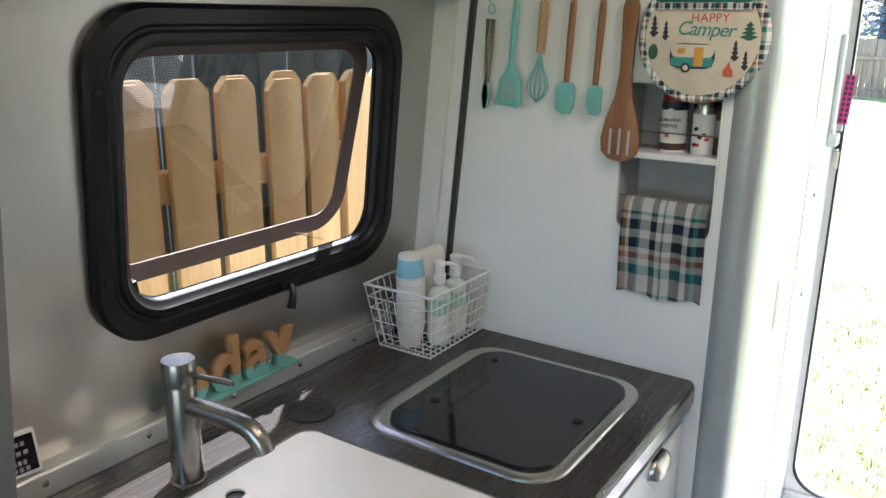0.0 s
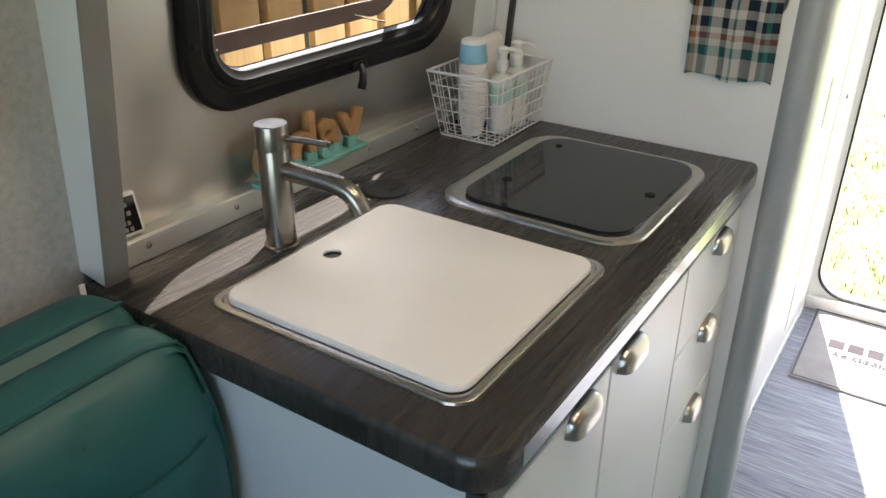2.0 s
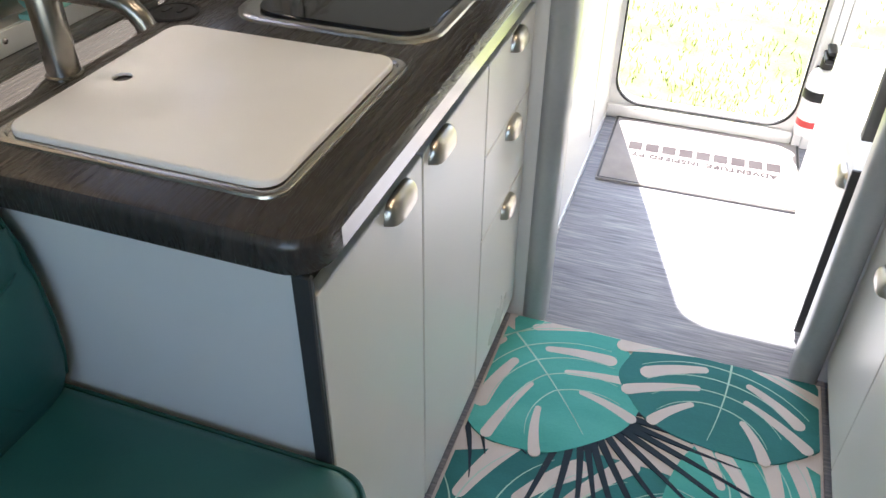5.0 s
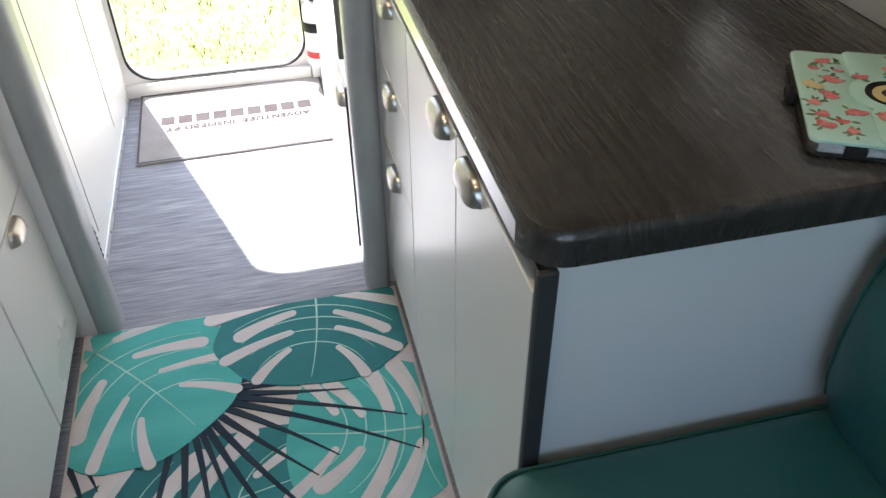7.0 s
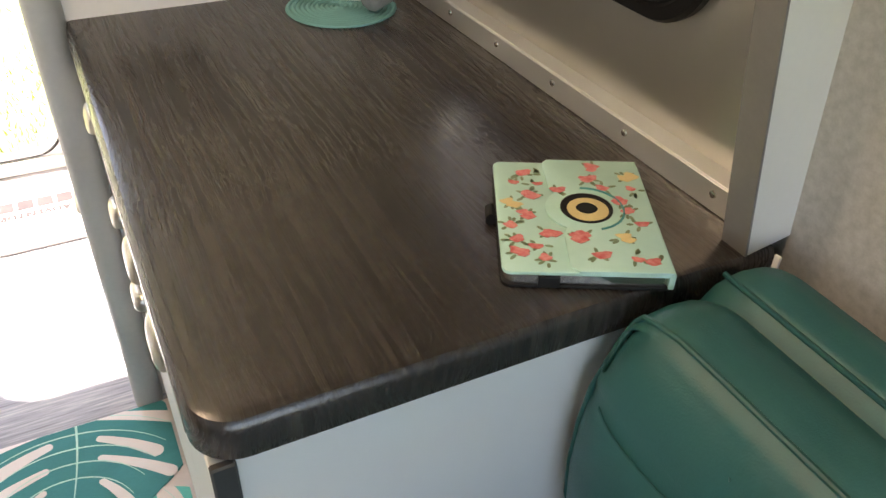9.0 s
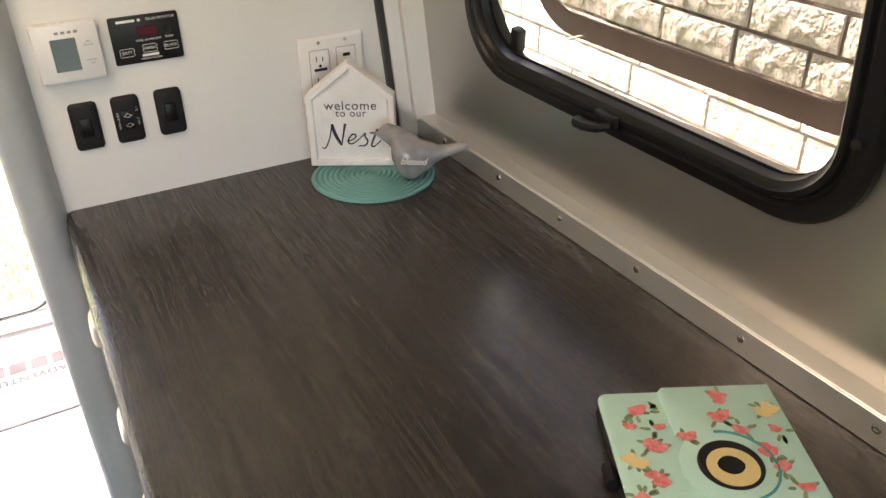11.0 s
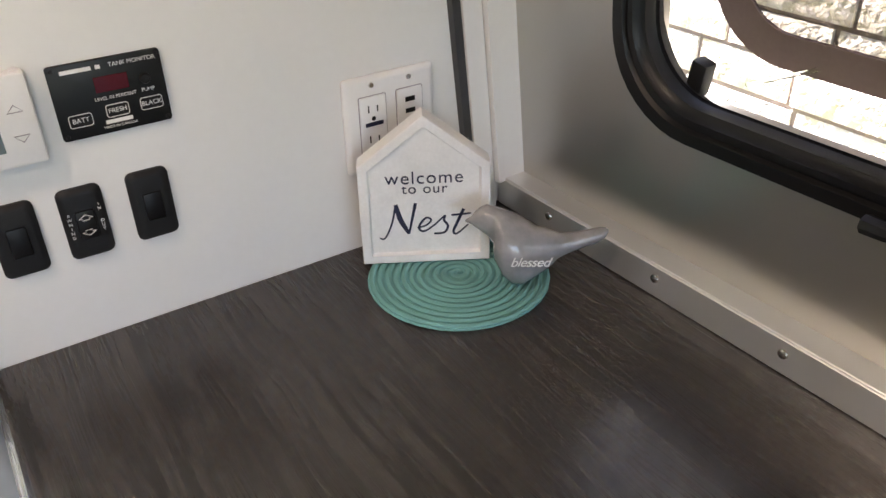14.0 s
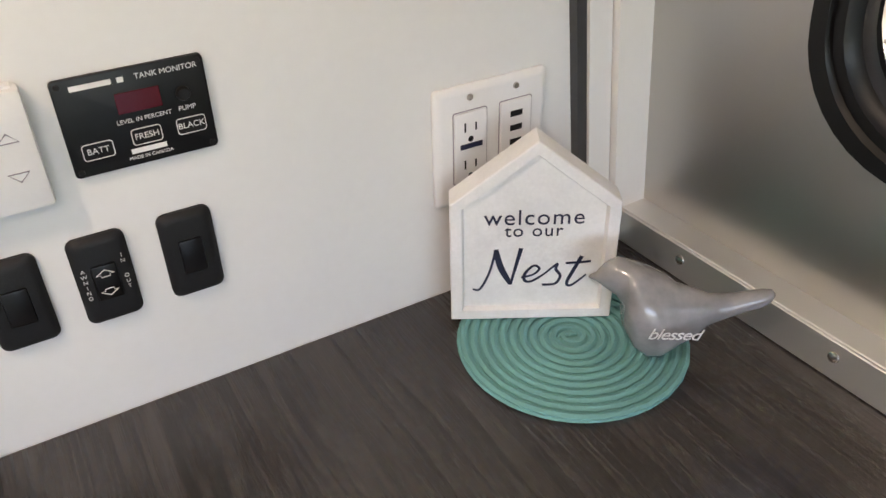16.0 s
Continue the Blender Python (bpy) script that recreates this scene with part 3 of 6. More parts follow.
def fence(name, label, x, ys, h, material, rails, back, w=0.128, lift=-0.45):
    f = thing(name, label, "fence")
    me = board(w, h, 0.02)
    me.materials.append(material)
    pitch = (ys[1] - ys[0]) / ys[2]
    for k in range(ys[2] + 1):
        for off, dx in ((0, 0),) + (((0.062, -0.075),) if back else ()):
            ob = new("board", me)
            ob.parent = f
            ob.matrix_basis = pose(x + dx + random.uniform(-0.003, 0.003), ys[0] + k * pitch + off, lift + random.uniform(-0.012, 0.008), random.uniform(-0.5, 0.5), random.uniform(-0.4, 0.4), 0)
    for z in rails:
        bm = bmesh.new()
        soft_box(bm, x - 0.0525, x - 0.0125, ys[0] - 0.1, ys[1] + 0.1, z, z + 0.08, 0.003, 1)
        part("rail", bm, material, f)
    return f
fence("fence", "new golden cedar shadowbox fence with dog-eared boards", -1.5, (-0.05, 5.725, 35), 1.83, M["fence_new"], (-0.2, 0.45, 1.085), True)
fence("fence", "old dark green board fence behind the cedar one", -2.35, (0.0, 9.0, 56), 1.92, M["fence_old"], (0.0, 1.2), False, 0.15)


def brick_wall():
    wall = thing("brick_wall", "cream rock-faced brick house wall in sunlight", "wall", kind="structure")
    bm = bmesh.new()
    box(bm, 2.02, 2.2, -2.5, 6.0, -0.45, 3.2)
    part("backing", bm, M["mortar"], wall, "brown mortar")
    rnd = random.Random(4)
    variants = []
    for v in range(6):
        L = rnd.choice((0.20, 0.24, 0.29))
        b = bmesh.new()
        n = 6
        grid = [[None] * 4 for _ in range(n + 1)]
        for i in range(n + 1):
            for j in range(4):
                edge = i in (0, n) or j in (0, 3)
                grid[i][j] = b.verts.new((-(0.006 if edge else rnd.uniform(0.009, 0.017)), -L / 2 + L * i / n + (0 if edge else rnd.uniform(-0.01, 0.01)), -0.041 + 0.082 * j / 3 + (0 if edge else rnd.uniform(-0.006, 0.006))))
        for i in range(n):
            for j in range(3):
                b.faces.new((grid[i][j], grid[i + 1][j], grid[i + 1][j + 1], grid[i][j + 1]))
        rim = [grid[i][0] for i in range(n + 1)] + [grid[n][j] for j in range(1, 4)] + [grid[i][3] for i in range(n - 1, -1, -1)] + [grid[0][j] for j in (2, 1)]
        low = [b.verts.new((0.022, v2.co.y, v2.co.z)) for v2 in rim]
        for k in range(len(rim)):
            b.faces.new((rim[k], rim[(k + 1) % len(rim)], low[(k + 1) % len(rim)], low[k]))
        variants.append((L, mesh_of("brick", b, M["brick_cream"], 20)))
    z, count = -0.4, 0
    rest = bmesh.new()
    while z < 3.1:
        y = -2.4 + rnd.uniform(0, 0.2)
        while y < 5.8:
            L, me = rnd.choice(variants)
            near = 0.55 < z < 1.75 and 0.9 < y < 3.6
            if near and count < 300:
                ob = new("brick", me)
                ob.parent = wall
                ob.matrix_basis = pose(2.02 + rnd.uniform(-0.004, 0.004), y + L / 2, z + 0.047, 0, 0, 0)
                count += 1
            else:
                k = len(rest.verts)
                rest.from_mesh(me)
                rest.verts.ensure_lookup_table()
                for v3 in rest.verts[k:]:
                    v3.co += Vector((2.02, y + L / 2, z + 0.047))
            y += L + 0.012
        z += 0.094
    tagged(part("far_bricks", rest, M["brick_cream"], wall, smooth=20), "", "", "", "stuff")
brick_wall()

f = fence("fence", "weathered grey board fence at the end of the lawn", 0, (-8, 8, 100), 1.55, M["fence_grey"], (0.2, 1.0), False, 0.145, 0)
f.matrix_basis = pose(-3, 25, -0.45, 0, 0, 90)


def neighbour_house():
    h = thing("neighbour_house", "pale clapboard house with a grey roof beyond the fences", "house", at=pose(-8, 7, -0.45))
    bm = bmesh.new()
    box(bm, -3, 3, -3.5, 6, 0, 3.0)
    part("wall", bm, M["siding"], h, "pale clapboard wall")
    for k in range(18):
        bm = bmesh.new()
        box(bm, 3.0, 3.02, -3.5, 6, 0.1 + k * 0.16, 0.245 + k * 0.16)
        part("clapboard", bm, M["siding"], h)
    bm = bmesh.new()
    prism(bm, [(-3.4, 3.0), (3.4, 3.0), (0, 4.9)], "y", -3.9, 6.4)
    part("roof", bm, M["trim_grey"], h, "grey shingled roof")
M["siding"] = surface("pale_siding", (0.42, 0.43, 0.45), (0.50, 0.51, 0.53), 4, (0.6, 0.7))
neighbour_house()

# ---- more materials ----
def plain(name, c, rough=0.5, metal=0.0, vary=0.12, scale=14, bump_scale=300, bump_by=0.06, coat=0.0):
    return surface(name, tuple(v * (1 - vary) for v in c), tuple(min(1, v * (1 + vary)) for v in c), scale, (rough * 0.9, min(1, rough * 1.1)), metal, bump_scale=bump_scale, bump_by=bump_by, coat=coat)


M["black_glass"] = plain("black_glass", (0.008, 0.009, 0.011), 0.06, vary=0.05, bump_by=0.0)
M["teal_silicone"] = plain("teal_silicone", (0.20, 0.50, 0.47), 0.45)
M["brown_wood"] = wood("oiled_beech", (0.16, 0.065, 0.025), (0.34, 0.16, 0.07), "z", 4.0, 0.45)
M["pale_wood"] = wood("pale_wood", (0.34, 0.20, 0.10), (0.52, 0.34, 0.19), "z", 4.0, 0.5)
M["cream"] = plain("cream_canvas", (0.68, 0.60, 0.49), 0.8, bump_scale=700, bump_by=0.3)
M["ink"] = plain("dark_ink", (0.03, 0.035, 0.05), 0.6)
M["navy"] = plain("navy_paint", (0.014, 0.018, 0.05), 0.5)
M["red_ink"] = plain("coral_ink", (0.55, 0.10, 0.06), 0.6)
M["teal_ink"] = plain("teal_ink", (0.05, 0.26, 0.25), 0.6)
M["amber"] = plain("amber_ink", (0.62, 0.30, 0.05), 0.6)
M["green_ink"] = plain("forest_ink", (0.03, 0.12, 0.07), 0.6)
M["white_print"] = plain("white_print", (0.78, 0.78, 0.78), 0.5)
M["grey_print"] = plain("grey_print", (0.30, 0.27, 0.30), 0.7)
M["teal_cloth"] = plain("deep_teal_quilting", (0.010, 0.13, 0.11), 0.8, bump_scale=600, bump_by=0.3)
M["pink"] = plain("pink_webbing", (0.55, 0.05, 0.22), 0.7)
M["pool_blue"] = plain("pool_blue_print", (0.24, 0.50, 0.62), 0.5)
M["paper"] = plain("white_paper", (0.78, 0.77, 0.75), 0.75, vary=0.04)
M["clear_plastic"] = clear("clear_plastic", (0.92, 0.97, 0.95), 0.05)
M["milky"] = plain("milky_plastic", (0.66, 0.74, 0.71), 0.25, vary=0.05)
M["mint"] = plain("mint_label", (0.45, 0.68, 0.60), 0.5)
M["red_lid"] = plain("red_lid", (0.33, 0.02, 0.02), 0.35)
M["dark_spice"] = plain("dark_spice", (0.06, 0.03, 0.02), 0.5)
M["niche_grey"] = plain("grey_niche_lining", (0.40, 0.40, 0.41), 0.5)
M["ceramic"] = surface("grey_glazed_ceramic", (0.20, 0.20, 0.215), (0.33, 0.325, 0.335), 34, (0.12, 0.2), bump_scale=90, bump_by=0.1, coat=0.3)
M["coaster"] = plain("sea_green_cord", (0.150, 0.365, 0.36), 0.8, bump_scale=500, bump_by=0.4)
M["teal_paint"] = plain("sea_green_paint", (0.16, 0.40, 0.37), 0.6)
M["block_wood"] = wood("letter_wood", (0.30, 0.155, 0.06), (0.46, 0.27, 0.12), "y", 3.0, 0.6)
M["block_side"] = plain("scorched_edge", (0.11, 0.05, 0.025), 0.7)
M["mat_grey"] = plain("ribbed_mat", (0.36, 0.34, 0.34), 0.9, bump_scale=260, bump_by=0.6)
M["rug_base"] = plain("blush_rug", (0.67, 0.63, 0.64), 0.9, vary=0.06, bump_scale=420, bump_by=0.5)
M["rug_teal"] = surface("turquoise_pile", (0.050, 0.37, 0.36), (0.11, 0.52, 0.50), 7, (0.85, 0.95), bump_scale=420, bump_by=0.5, stretch=(0.3, 1, 1))
M["rug_deep"] = surface("deep_teal_pile", (0.018, 0.16, 0.18), (0.04, 0.25, 0.27), 7, (0.85, 0.95), bump_scale=420, bump_by=0.5, stretch=(0.3, 1, 1))
M["rug_navy"] = plain("navy_pile", (0.016, 0.035, 0.06), 0.9, bump_scale=420, bump_by=0.5)
M["rug_vein"] = plain("pale_vein_pile", (0.42, 0.66, 0.62), 0.9, bump_scale=420, bump_by=0.5)
M["tablet_mint"] = surface("mint_leatherette", (0.42, 0.68, 0.60), (0.50, 0.76, 0.68), 30, (0.45, 0.55), bump_scale=600, bump_by=0.1)
M["rose"] = surface("rose_print", (0.62, 0.09, 0.10), (0.78, 0.34, 0.32), 160, (0.45, 0.55), bump_scale=600, bump_by=0.1)
M["leaf_print"] = surface("leaf_print", (0.10, 0.18, 0.09), (0.28, 0.36, 0.22), 160, (0.45, 0.55), bump_scale=600, bump_by=0.1)
M["pale_yellow"] = plain("pale_yellow_print", (0.72, 0.58, 0.28), 0.5)
M["lcd"] = plain("grey_display", (0.13, 0.17, 0.17), 0.15)
M["red_glass"] = plain("dark_red_window", (0.075, 0.008, 0.012), 0.15)
M["red_paint"] = plain("red_enamel", (0.5, 0.03, 0.03), 0.3)
M["piping"] = plain("teal_piping", (0.012, 0.085, 0.082), 0.4, bump_scale=400, bump_by=0.15)

# ---- sink, hob, tap ----
def rim_loops(cx, cy, w, h, r, steps):
    return [[Vector((cx + a, cy + b, z)) for a, b in rounded(w - 2 * d, h - 2 * d, max(r - d, 0.006), 8)] for d, z in steps]


sink = thing("sink", "steel-rimmed sink closed by a white cutting-board cover", "sink")
bm = bmesh.new()
rows = ring(bm, rim_loops(-0.505, 0.953, 0.398, 0.388, 0.032, ((0, 0.9003), (0.001, 0.9035), (0.004, 0.905), (0.011, 0.9045), (0.014, 0.901))))
cap(bm, rows[-1])
part("rim", bm, M["steel_flat"], sink, "brushed steel rim")
bm = bmesh.new()
hole_c, hole_r = (-0.641, 0.941), 0.0135
cov = [(-0.505 + a, 0.953 + b) for a, b in rounded(0.366, 0.358, 0.028, 6)]
n = len(cov)
hole = []
for k in range(n):
    a = math.atan2(cov[0][1] - hole_c[1], cov[0][0] - hole_c[0]) + 2 * math.pi * k / n
    hole.append((hole_c[0] + hole_r * math.cos(a), hole_c[1] + hole_r * math.sin(a)))
def flat(pts, z, d=0.0):
    return [Vector((-0.505 + (x + 0.505) * (1 - d), 0.953 + (y - 0.953) * (1 - d), z)) for x, y in pts]
ring(bm, [[Vector((x, y, 0.9085)) for x, y in hole], [Vector((x, y, 0.9125)) for x, y in hole], flat(cov, 0.9125, 0.018), flat(cov, 0.9118, 0.007), flat(cov, 0.9095), flat(cov, 0.903)])
bmesh.ops.recalc_face_normals(bm, faces=bm.faces)
part("cover", bm, M["cover_white"], sink, "white plastic cutting-board cover with a finger hole", smooth=50)
# charcoal disc below the finger hole, standing in for the shade inside it
bm = bmesh.new()
lathe(bm, [(0.0122, 0), (0.0122, 0.001)], (hole_c[0], hole_c[1], 0.9055), 20)
part("drain_shadow_gap", bm, M["dark_edge"], sink)

hob = thing("cooktop", "built-in hob under a black glass lid with a steel rim", "cooktop")
bm = bmesh.new()
rows = ring(bm, rim_loops(-0.475, 1.399, 0.354, 0.402, 0.065, ((0, 0.9003), (0.002, 0.904), (0.006, 0.906), (0.018, 0.9065), (0.024, 0.905))))
cap(bm, rows[-1])
part("rim", bm, M["steel_flat"], hob, "brushed steel rim")
bm = bmesh.new()
rows = ring(bm, rim_loops(-0.467, 1.397, 0.298, 0.356, 0.052, ((0, 0.9056), (0, 0.9095), (0.0015, 0.911))))
cap(bm, rows[-1])
part("glass_lid", bm, M["black_glass"], hob, "black glass lid")
for x, y, r in ((-0.345, 1.395, 0.009), (-0.575, 1.525, 0.006), (-0.575, 1.325, 0.0085)):
    bm = bmesh.new()
    lathe(bm, [(r, 0), (r, 0.0016), (r * 0.7, 0.0024), (r * 0.6, 0.0014)], (x, y, 0.911), 16)
    part("lid_plug", bm, M["black_matt"], hob)

tap = thing("tap", "brushed steel single-lever tap behind the sink", "tap", at=pose(-0.738, 0.941, 0.9, 0, 0, 9) @ Matrix.Diagonal((1.04, 1.04, 1.07, 1)))
bm = bmesh.new()
lathe(bm, [(0.0245, 0), (0.0245, 0.003), (0.0215, 0.005), (0.021, 0.138), (0.0205, 0.139), (0.0205, 0.1405)], seg=32)
part("body", bm, M["steel"], tap)
bm = bmesh.new()
lathe(bm, [(0.0222, 0.1408), (0.0222, 0.172), (0.0214, 0.1735), (0.0, 0.1737)], seg=32)
bmesh.ops.remove_doubles(bm, verts=bm.verts, dist=1e-6)
part("cap", bm, M["steel"], tap)
bm = bmesh.new()
tube(bm, [(0.018, 0, 0.156), (0.05, 0, 0.157), (0.088, 0, 0.1575)], 0.0042, 12)
part("lever", bm, M["steel"], tap)
bm = bmesh.new()
pts = [(0.012, 0, 0.112), (0.055, 0, 0.109), (0.088, 0, 0.106), (0.104, 0, 0.103), (0.116, 0, 0.097), (0.124, 0, 0.089), (0.130, 0, 0.080), (0.133, 0, 0.073)]
tube(bm, pts, 0.0132, 20)
part("spout", bm, M["steel"], tap)

socket = thing("pop_up_socket", "round black pop-up socket set in the worktop", "socket")
bm = bmesh.new()
lathe(bm, [(0.041, 0.9003), (0.041, 0.903), (0.039, 0.9045), (0.034, 0.9045), (0.033, 0.903), (0.0, 0.903)], (-0.735, 1.190, 0), 36)
bmesh.ops.remove_doubles(bm, verts=bm.verts, dist=1e-6)
part("ring", bm, M["black_matt"], socket)
for dx, dy in ((-0.012, 0.0), (0.012, 0.006)):
    bm = bmesh.new()
    soft_box(bm, -0.735 + dx - 0.004, -0.735 + dx + 0.004, 1.190 + dy - 0.011, 1.190 + dy + 0.011, 0.9031, 0.9055, 0.001, 1)
    part("tab", bm, M["black"], socket)

# ---- wire basket ----
BX0, BX1, BY0, BY1, BZ0, BZ1 = -0.812, -0.688, 1.476, 1.660, 0.9025, 1.035
bask = thing("wire_basket", "white coated wire basket standing on the worktop", "basket")
def bk(u, v, w):
    """u across, v along, w up, each 0 to 1; the basket widens upwards."""
    f = 0.017 * w
    return Vector((BX0 - f + u * (BX1 - BX0 + 2 * f), BY0 - f * 1.4 + v * (BY1 - BY0 + f * 1.4 + 0.008 * w), BZ0 + w * (BZ1 - BZ0)))
bm = bmesh.new()
tube(bm, [bk(0, 0, 1), bk(0.5, 0, 1), bk(1, 0, 1), bk(1, 0.5, 1), bk(1, 1, 1), bk(0.5, 1, 1), bk(0, 1, 1), bk(0, 0.5, 1)], 0.0026, 8, True)
part("rim_wire", bm, M["white_plastic"], bask)
for w in (0.02, 0.22, 0.42, 0.62, 0.8):
    bm = bmesh.new()
    tube(bm, [bk(0, 0, w), bk(1, 0, w), bk(1, 1, w), bk(0, 1, w)], 0.0014, 6, True)
    part("hoop_wire", bm, M["white_plastic"], bask)
for k in range(12):
    v = k / 11
    bm = bmesh.new()
    tube(bm, [bk(0, v, 1), bk(0, v, 0), bk(1, v, 0), bk(1, v, 1)], 0.0012, 6)
    part("cross_wire", bm, M["white_plastic"], bask)
for k in range(1, 7):
    u = k / 7
    bm = bmesh.new()
    tube(bm, [bk(u, 0, 0.8 if 1 < k < 6 else 1), bk(u, 0, 0), bk(u, 1, 0), bk(u, 1, 1)], 0.0012, 6)
    part("long_wire", bm, M["white_plastic"], bask)

cups = thing("paper_cups", "stack of small white and blue paper cups in the basket", "cups")
x, y = -0.762, 1.512
for k in range(16):
    z = 0.9045 + k * 0.0068
    bm = bmesh.new()
    lathe(bm, [(0.0205, z), (0.0275, z + 0.040), (0.0288, z + 0.0405), (0.0288, z + 0.043), (0.0265, z + 0.043), (0.0195, z + 0.003)], (x, y, 0), 20)
    part("cup", bm, M["paper"], cups)
bm = bmesh.new()
lathe(bm, [(0.0284, 1.050), (0.0270, 1.062), (0.0240, 1.085)], (x, y, 0), 20)
part("printed_band", bm, M["pool_blue"], cups, "blue watercolour band")
bm = bmesh.new()
lathe(bm, [(0.0239, 1.0851), (0.0230, 1.092), (0.0205, 1.0935)], (x, y, 0), 20)
part("cup_base", bm, M["paper"], cups)

def pump_bottle(x, y, turn):
    b = thing("soap_bottle", "translucent pump bottle with a pale mint label in the basket", "bottle", "pump bottles", at=pose(x, y, 0.9045, 0, 0, turn))
    bm = bmesh.new()
    lathe(bm, [(0.022, 0), (0.024, 0.004), (0.024, 0.100), (0.020, 0.112), (0.010, 0.119), (0.010, 0.126)], seg=20)
    part("flask", bm, M["milky"], b, "translucent plastic flask")
    bm = bmesh.new()
    lathe(bm, [(0.0244, 0.012), (0.0244, 0.062)], seg=20)
    part("label", bm, M["paper"], b)
    bm = bmesh.new()
    lathe(bm, [(0.0244, 0.0622), (0.0244, 0.096)], seg=20)
    part("label", bm, M["mint"], b, "mint green label band")
    bm = bmesh.new()
    for k, (z, w) in enumerate(((0.088, 0.010), (0.078, 0.013), (0.05, 0.018), (0.043, 0.014), (0.03, 0.018), (0.024, 0.016))):
        box(bm, 0.0244, 0.0249, -w / 2, w / 2, z, z + 0.0022)
    part("print", bm, M["grey_print"], b)
    bm = bmesh.new()
    lathe(bm, [(0.0125, 0.126), (0.0125, 0.143), (0.010, 0.146), (0.010, 0.158), (0.012, 0.16), (0.012, 0.168), (0.008, 0.171)], seg=16)
    tube(bm, [(0, 0, 0.165), (0.02, 0, 0.1665), (0.034, 0, 0.163), (0.037, 0, 0.158)], 0.0045, 8, r_end=0.003)
    part("pump", bm, M["white_plastic"], b, "white plastic pump")
pump_bottle(-0.722, 1.555, 20)
pump_bottle(-0.722, 1.613, 20)
wipes = thing("tissue_pack", "soft white tissue pack leaning behind the bottles", "tissues")
bm = bmesh.new()
soft_box(bm, -0.80, -0.768, 1.543, 1.652, 0.9045, 1.082, 0.014, 3)
for v in bm.verts:
    v.co += Vector((0, 0, 0)) + Vector((noise.noise(v.co * 40), noise.noise(v.co * 40 + Vector((9, 0, 0))), noise.noise(v.co * 40 + Vector((0, 9, 0))))) * 0.004
part("pack", bm, M["paper"], wipes)

# ---- wooden word ----
word = thing("wooden_word", "wooden letter block dipped in sea-green paint, on the ledge", "decoration", at=pose(-0.004, 0.1125, 0.0, 0, 0, -0.8) @ Matrix.Diagonal((1, 0.9, 1, 1)))
def letter_block(ch, y, top):
    for name, material, lo, hi in (("letter", M["block_wood"], 0.968, 1.2), ("dipped_foot", M["teal_paint"], 0.9405, 0.968)):
        bm = bmesh.new()
        text_mesh(bm, ch, 0.135, pose(-0.852, y, 1.0, 90, 0, 90), 0.009, bold=0.0022)
        peak = max(v.co.z for v in bm.verts)
        for v in bm.verts:
            v.co.z += top - peak
        bmesh.ops.remove_doubles(bm, verts=bm.verts, dist=1e-6)
        for z, up in ((lo, -1), (hi, 1)):
            cutter = bmesh.ops.bisect_plane(bm, geom=bm.verts[:] + bm.edges[:] + bm.faces[:], plane_co=(0, 0, z), plane_no=(0, 0, up), clear_outer=True)
            rim = [e for e in cutter["geom_cut"] if isinstance(e, bmesh.types.BMEdge)]
            if rim:
                bmesh.ops.edgeloop_fill(bm, edges=rim)
        if len(bm.verts):
            part(name, bm, material, word, smooth=0)
        else:
            bm.free()
for ch, y, top in (("o", 1.012, 1.012), ("d", 1.092, 1.036), ("a", 1.162, 1.012), ("y", 1.226, 1.012)):
    letter_block(ch, y, top)
bm = bmesh.new()
soft_box(bm, -0.866, -0.838, 0.975, 1.262, 0.9395, 0.948, 0.002, 2)
part("dipped_base", bm, M["teal_paint"], word, "sea-green dipped foot")

clock = thing("weather_clock", "small black-screened weather clock with a white bezel leaning on the wall", "clock", at=pose(-0.872, 0.776, 0.9405, 0, -14, -8))
bm = bmesh.new()
soft_box(bm, -0.008, 0.008, -0.03, 0.03, 0, 0.062, 0.004, 2)
part("case", bm, M["white_plastic"], clock)
bm = bmesh.new()
soft_box(bm, 0.0082, 0.0092, -0.025, 0.025, 0.006, 0.056, 0.0004, 1)
part("screen", bm, M["black_glass"], clock, "black display")
bm = bmesh.new()
for z, w in ((0.045, 0.03), (0.033, 0.036), (0.02, 0.026), (0.011, 0.032)):
    for j in range(4):
        box(bm, 0.0093, 0.0096, -w / 2 + j * w / 4, -w / 2 + j * w / 4 + w / 6, z - 0.003, z + 0.003)
part("digits", bm, M["grey_print"], clock)

# ---- utensils on the bulkhead ----
YW = Y_BULK
def utensil(name, label, x, tilt=0.0):
    u = thing(name, label, "utensil", "hanging utensils", at=pose(x, YW - 0.012, 1.563, 0, tilt, 0))
    bm = bmesh.new()
    tube(bm, [(0, 0.0115, 0.012), (0, 0.002, 0.010), (0, -0.004, 0.001), (0, -0.008, -0.001), (0, -0.0095, 0.005)], 0.0012, 6)
    part("hook", bm, M["chrome"], u, "small wire hook")
    return u


def handle_rod(u, z0, z1, r0, r1, material, squash=0.6):
    bm = bmesh.new()
    prof = [(r0 * 0.5, z0), (r0, z0 - 0.004), (r0 * 1.05, (z0 * 2 + z1) / 3), (r1, z1 + 0.003), (r1 * 0.8, z1)]
    lathe(bm, prof, seg=14)
    for v in bm.verts:
        v.co.y *= squash
    return part("handle", bm, material, u)


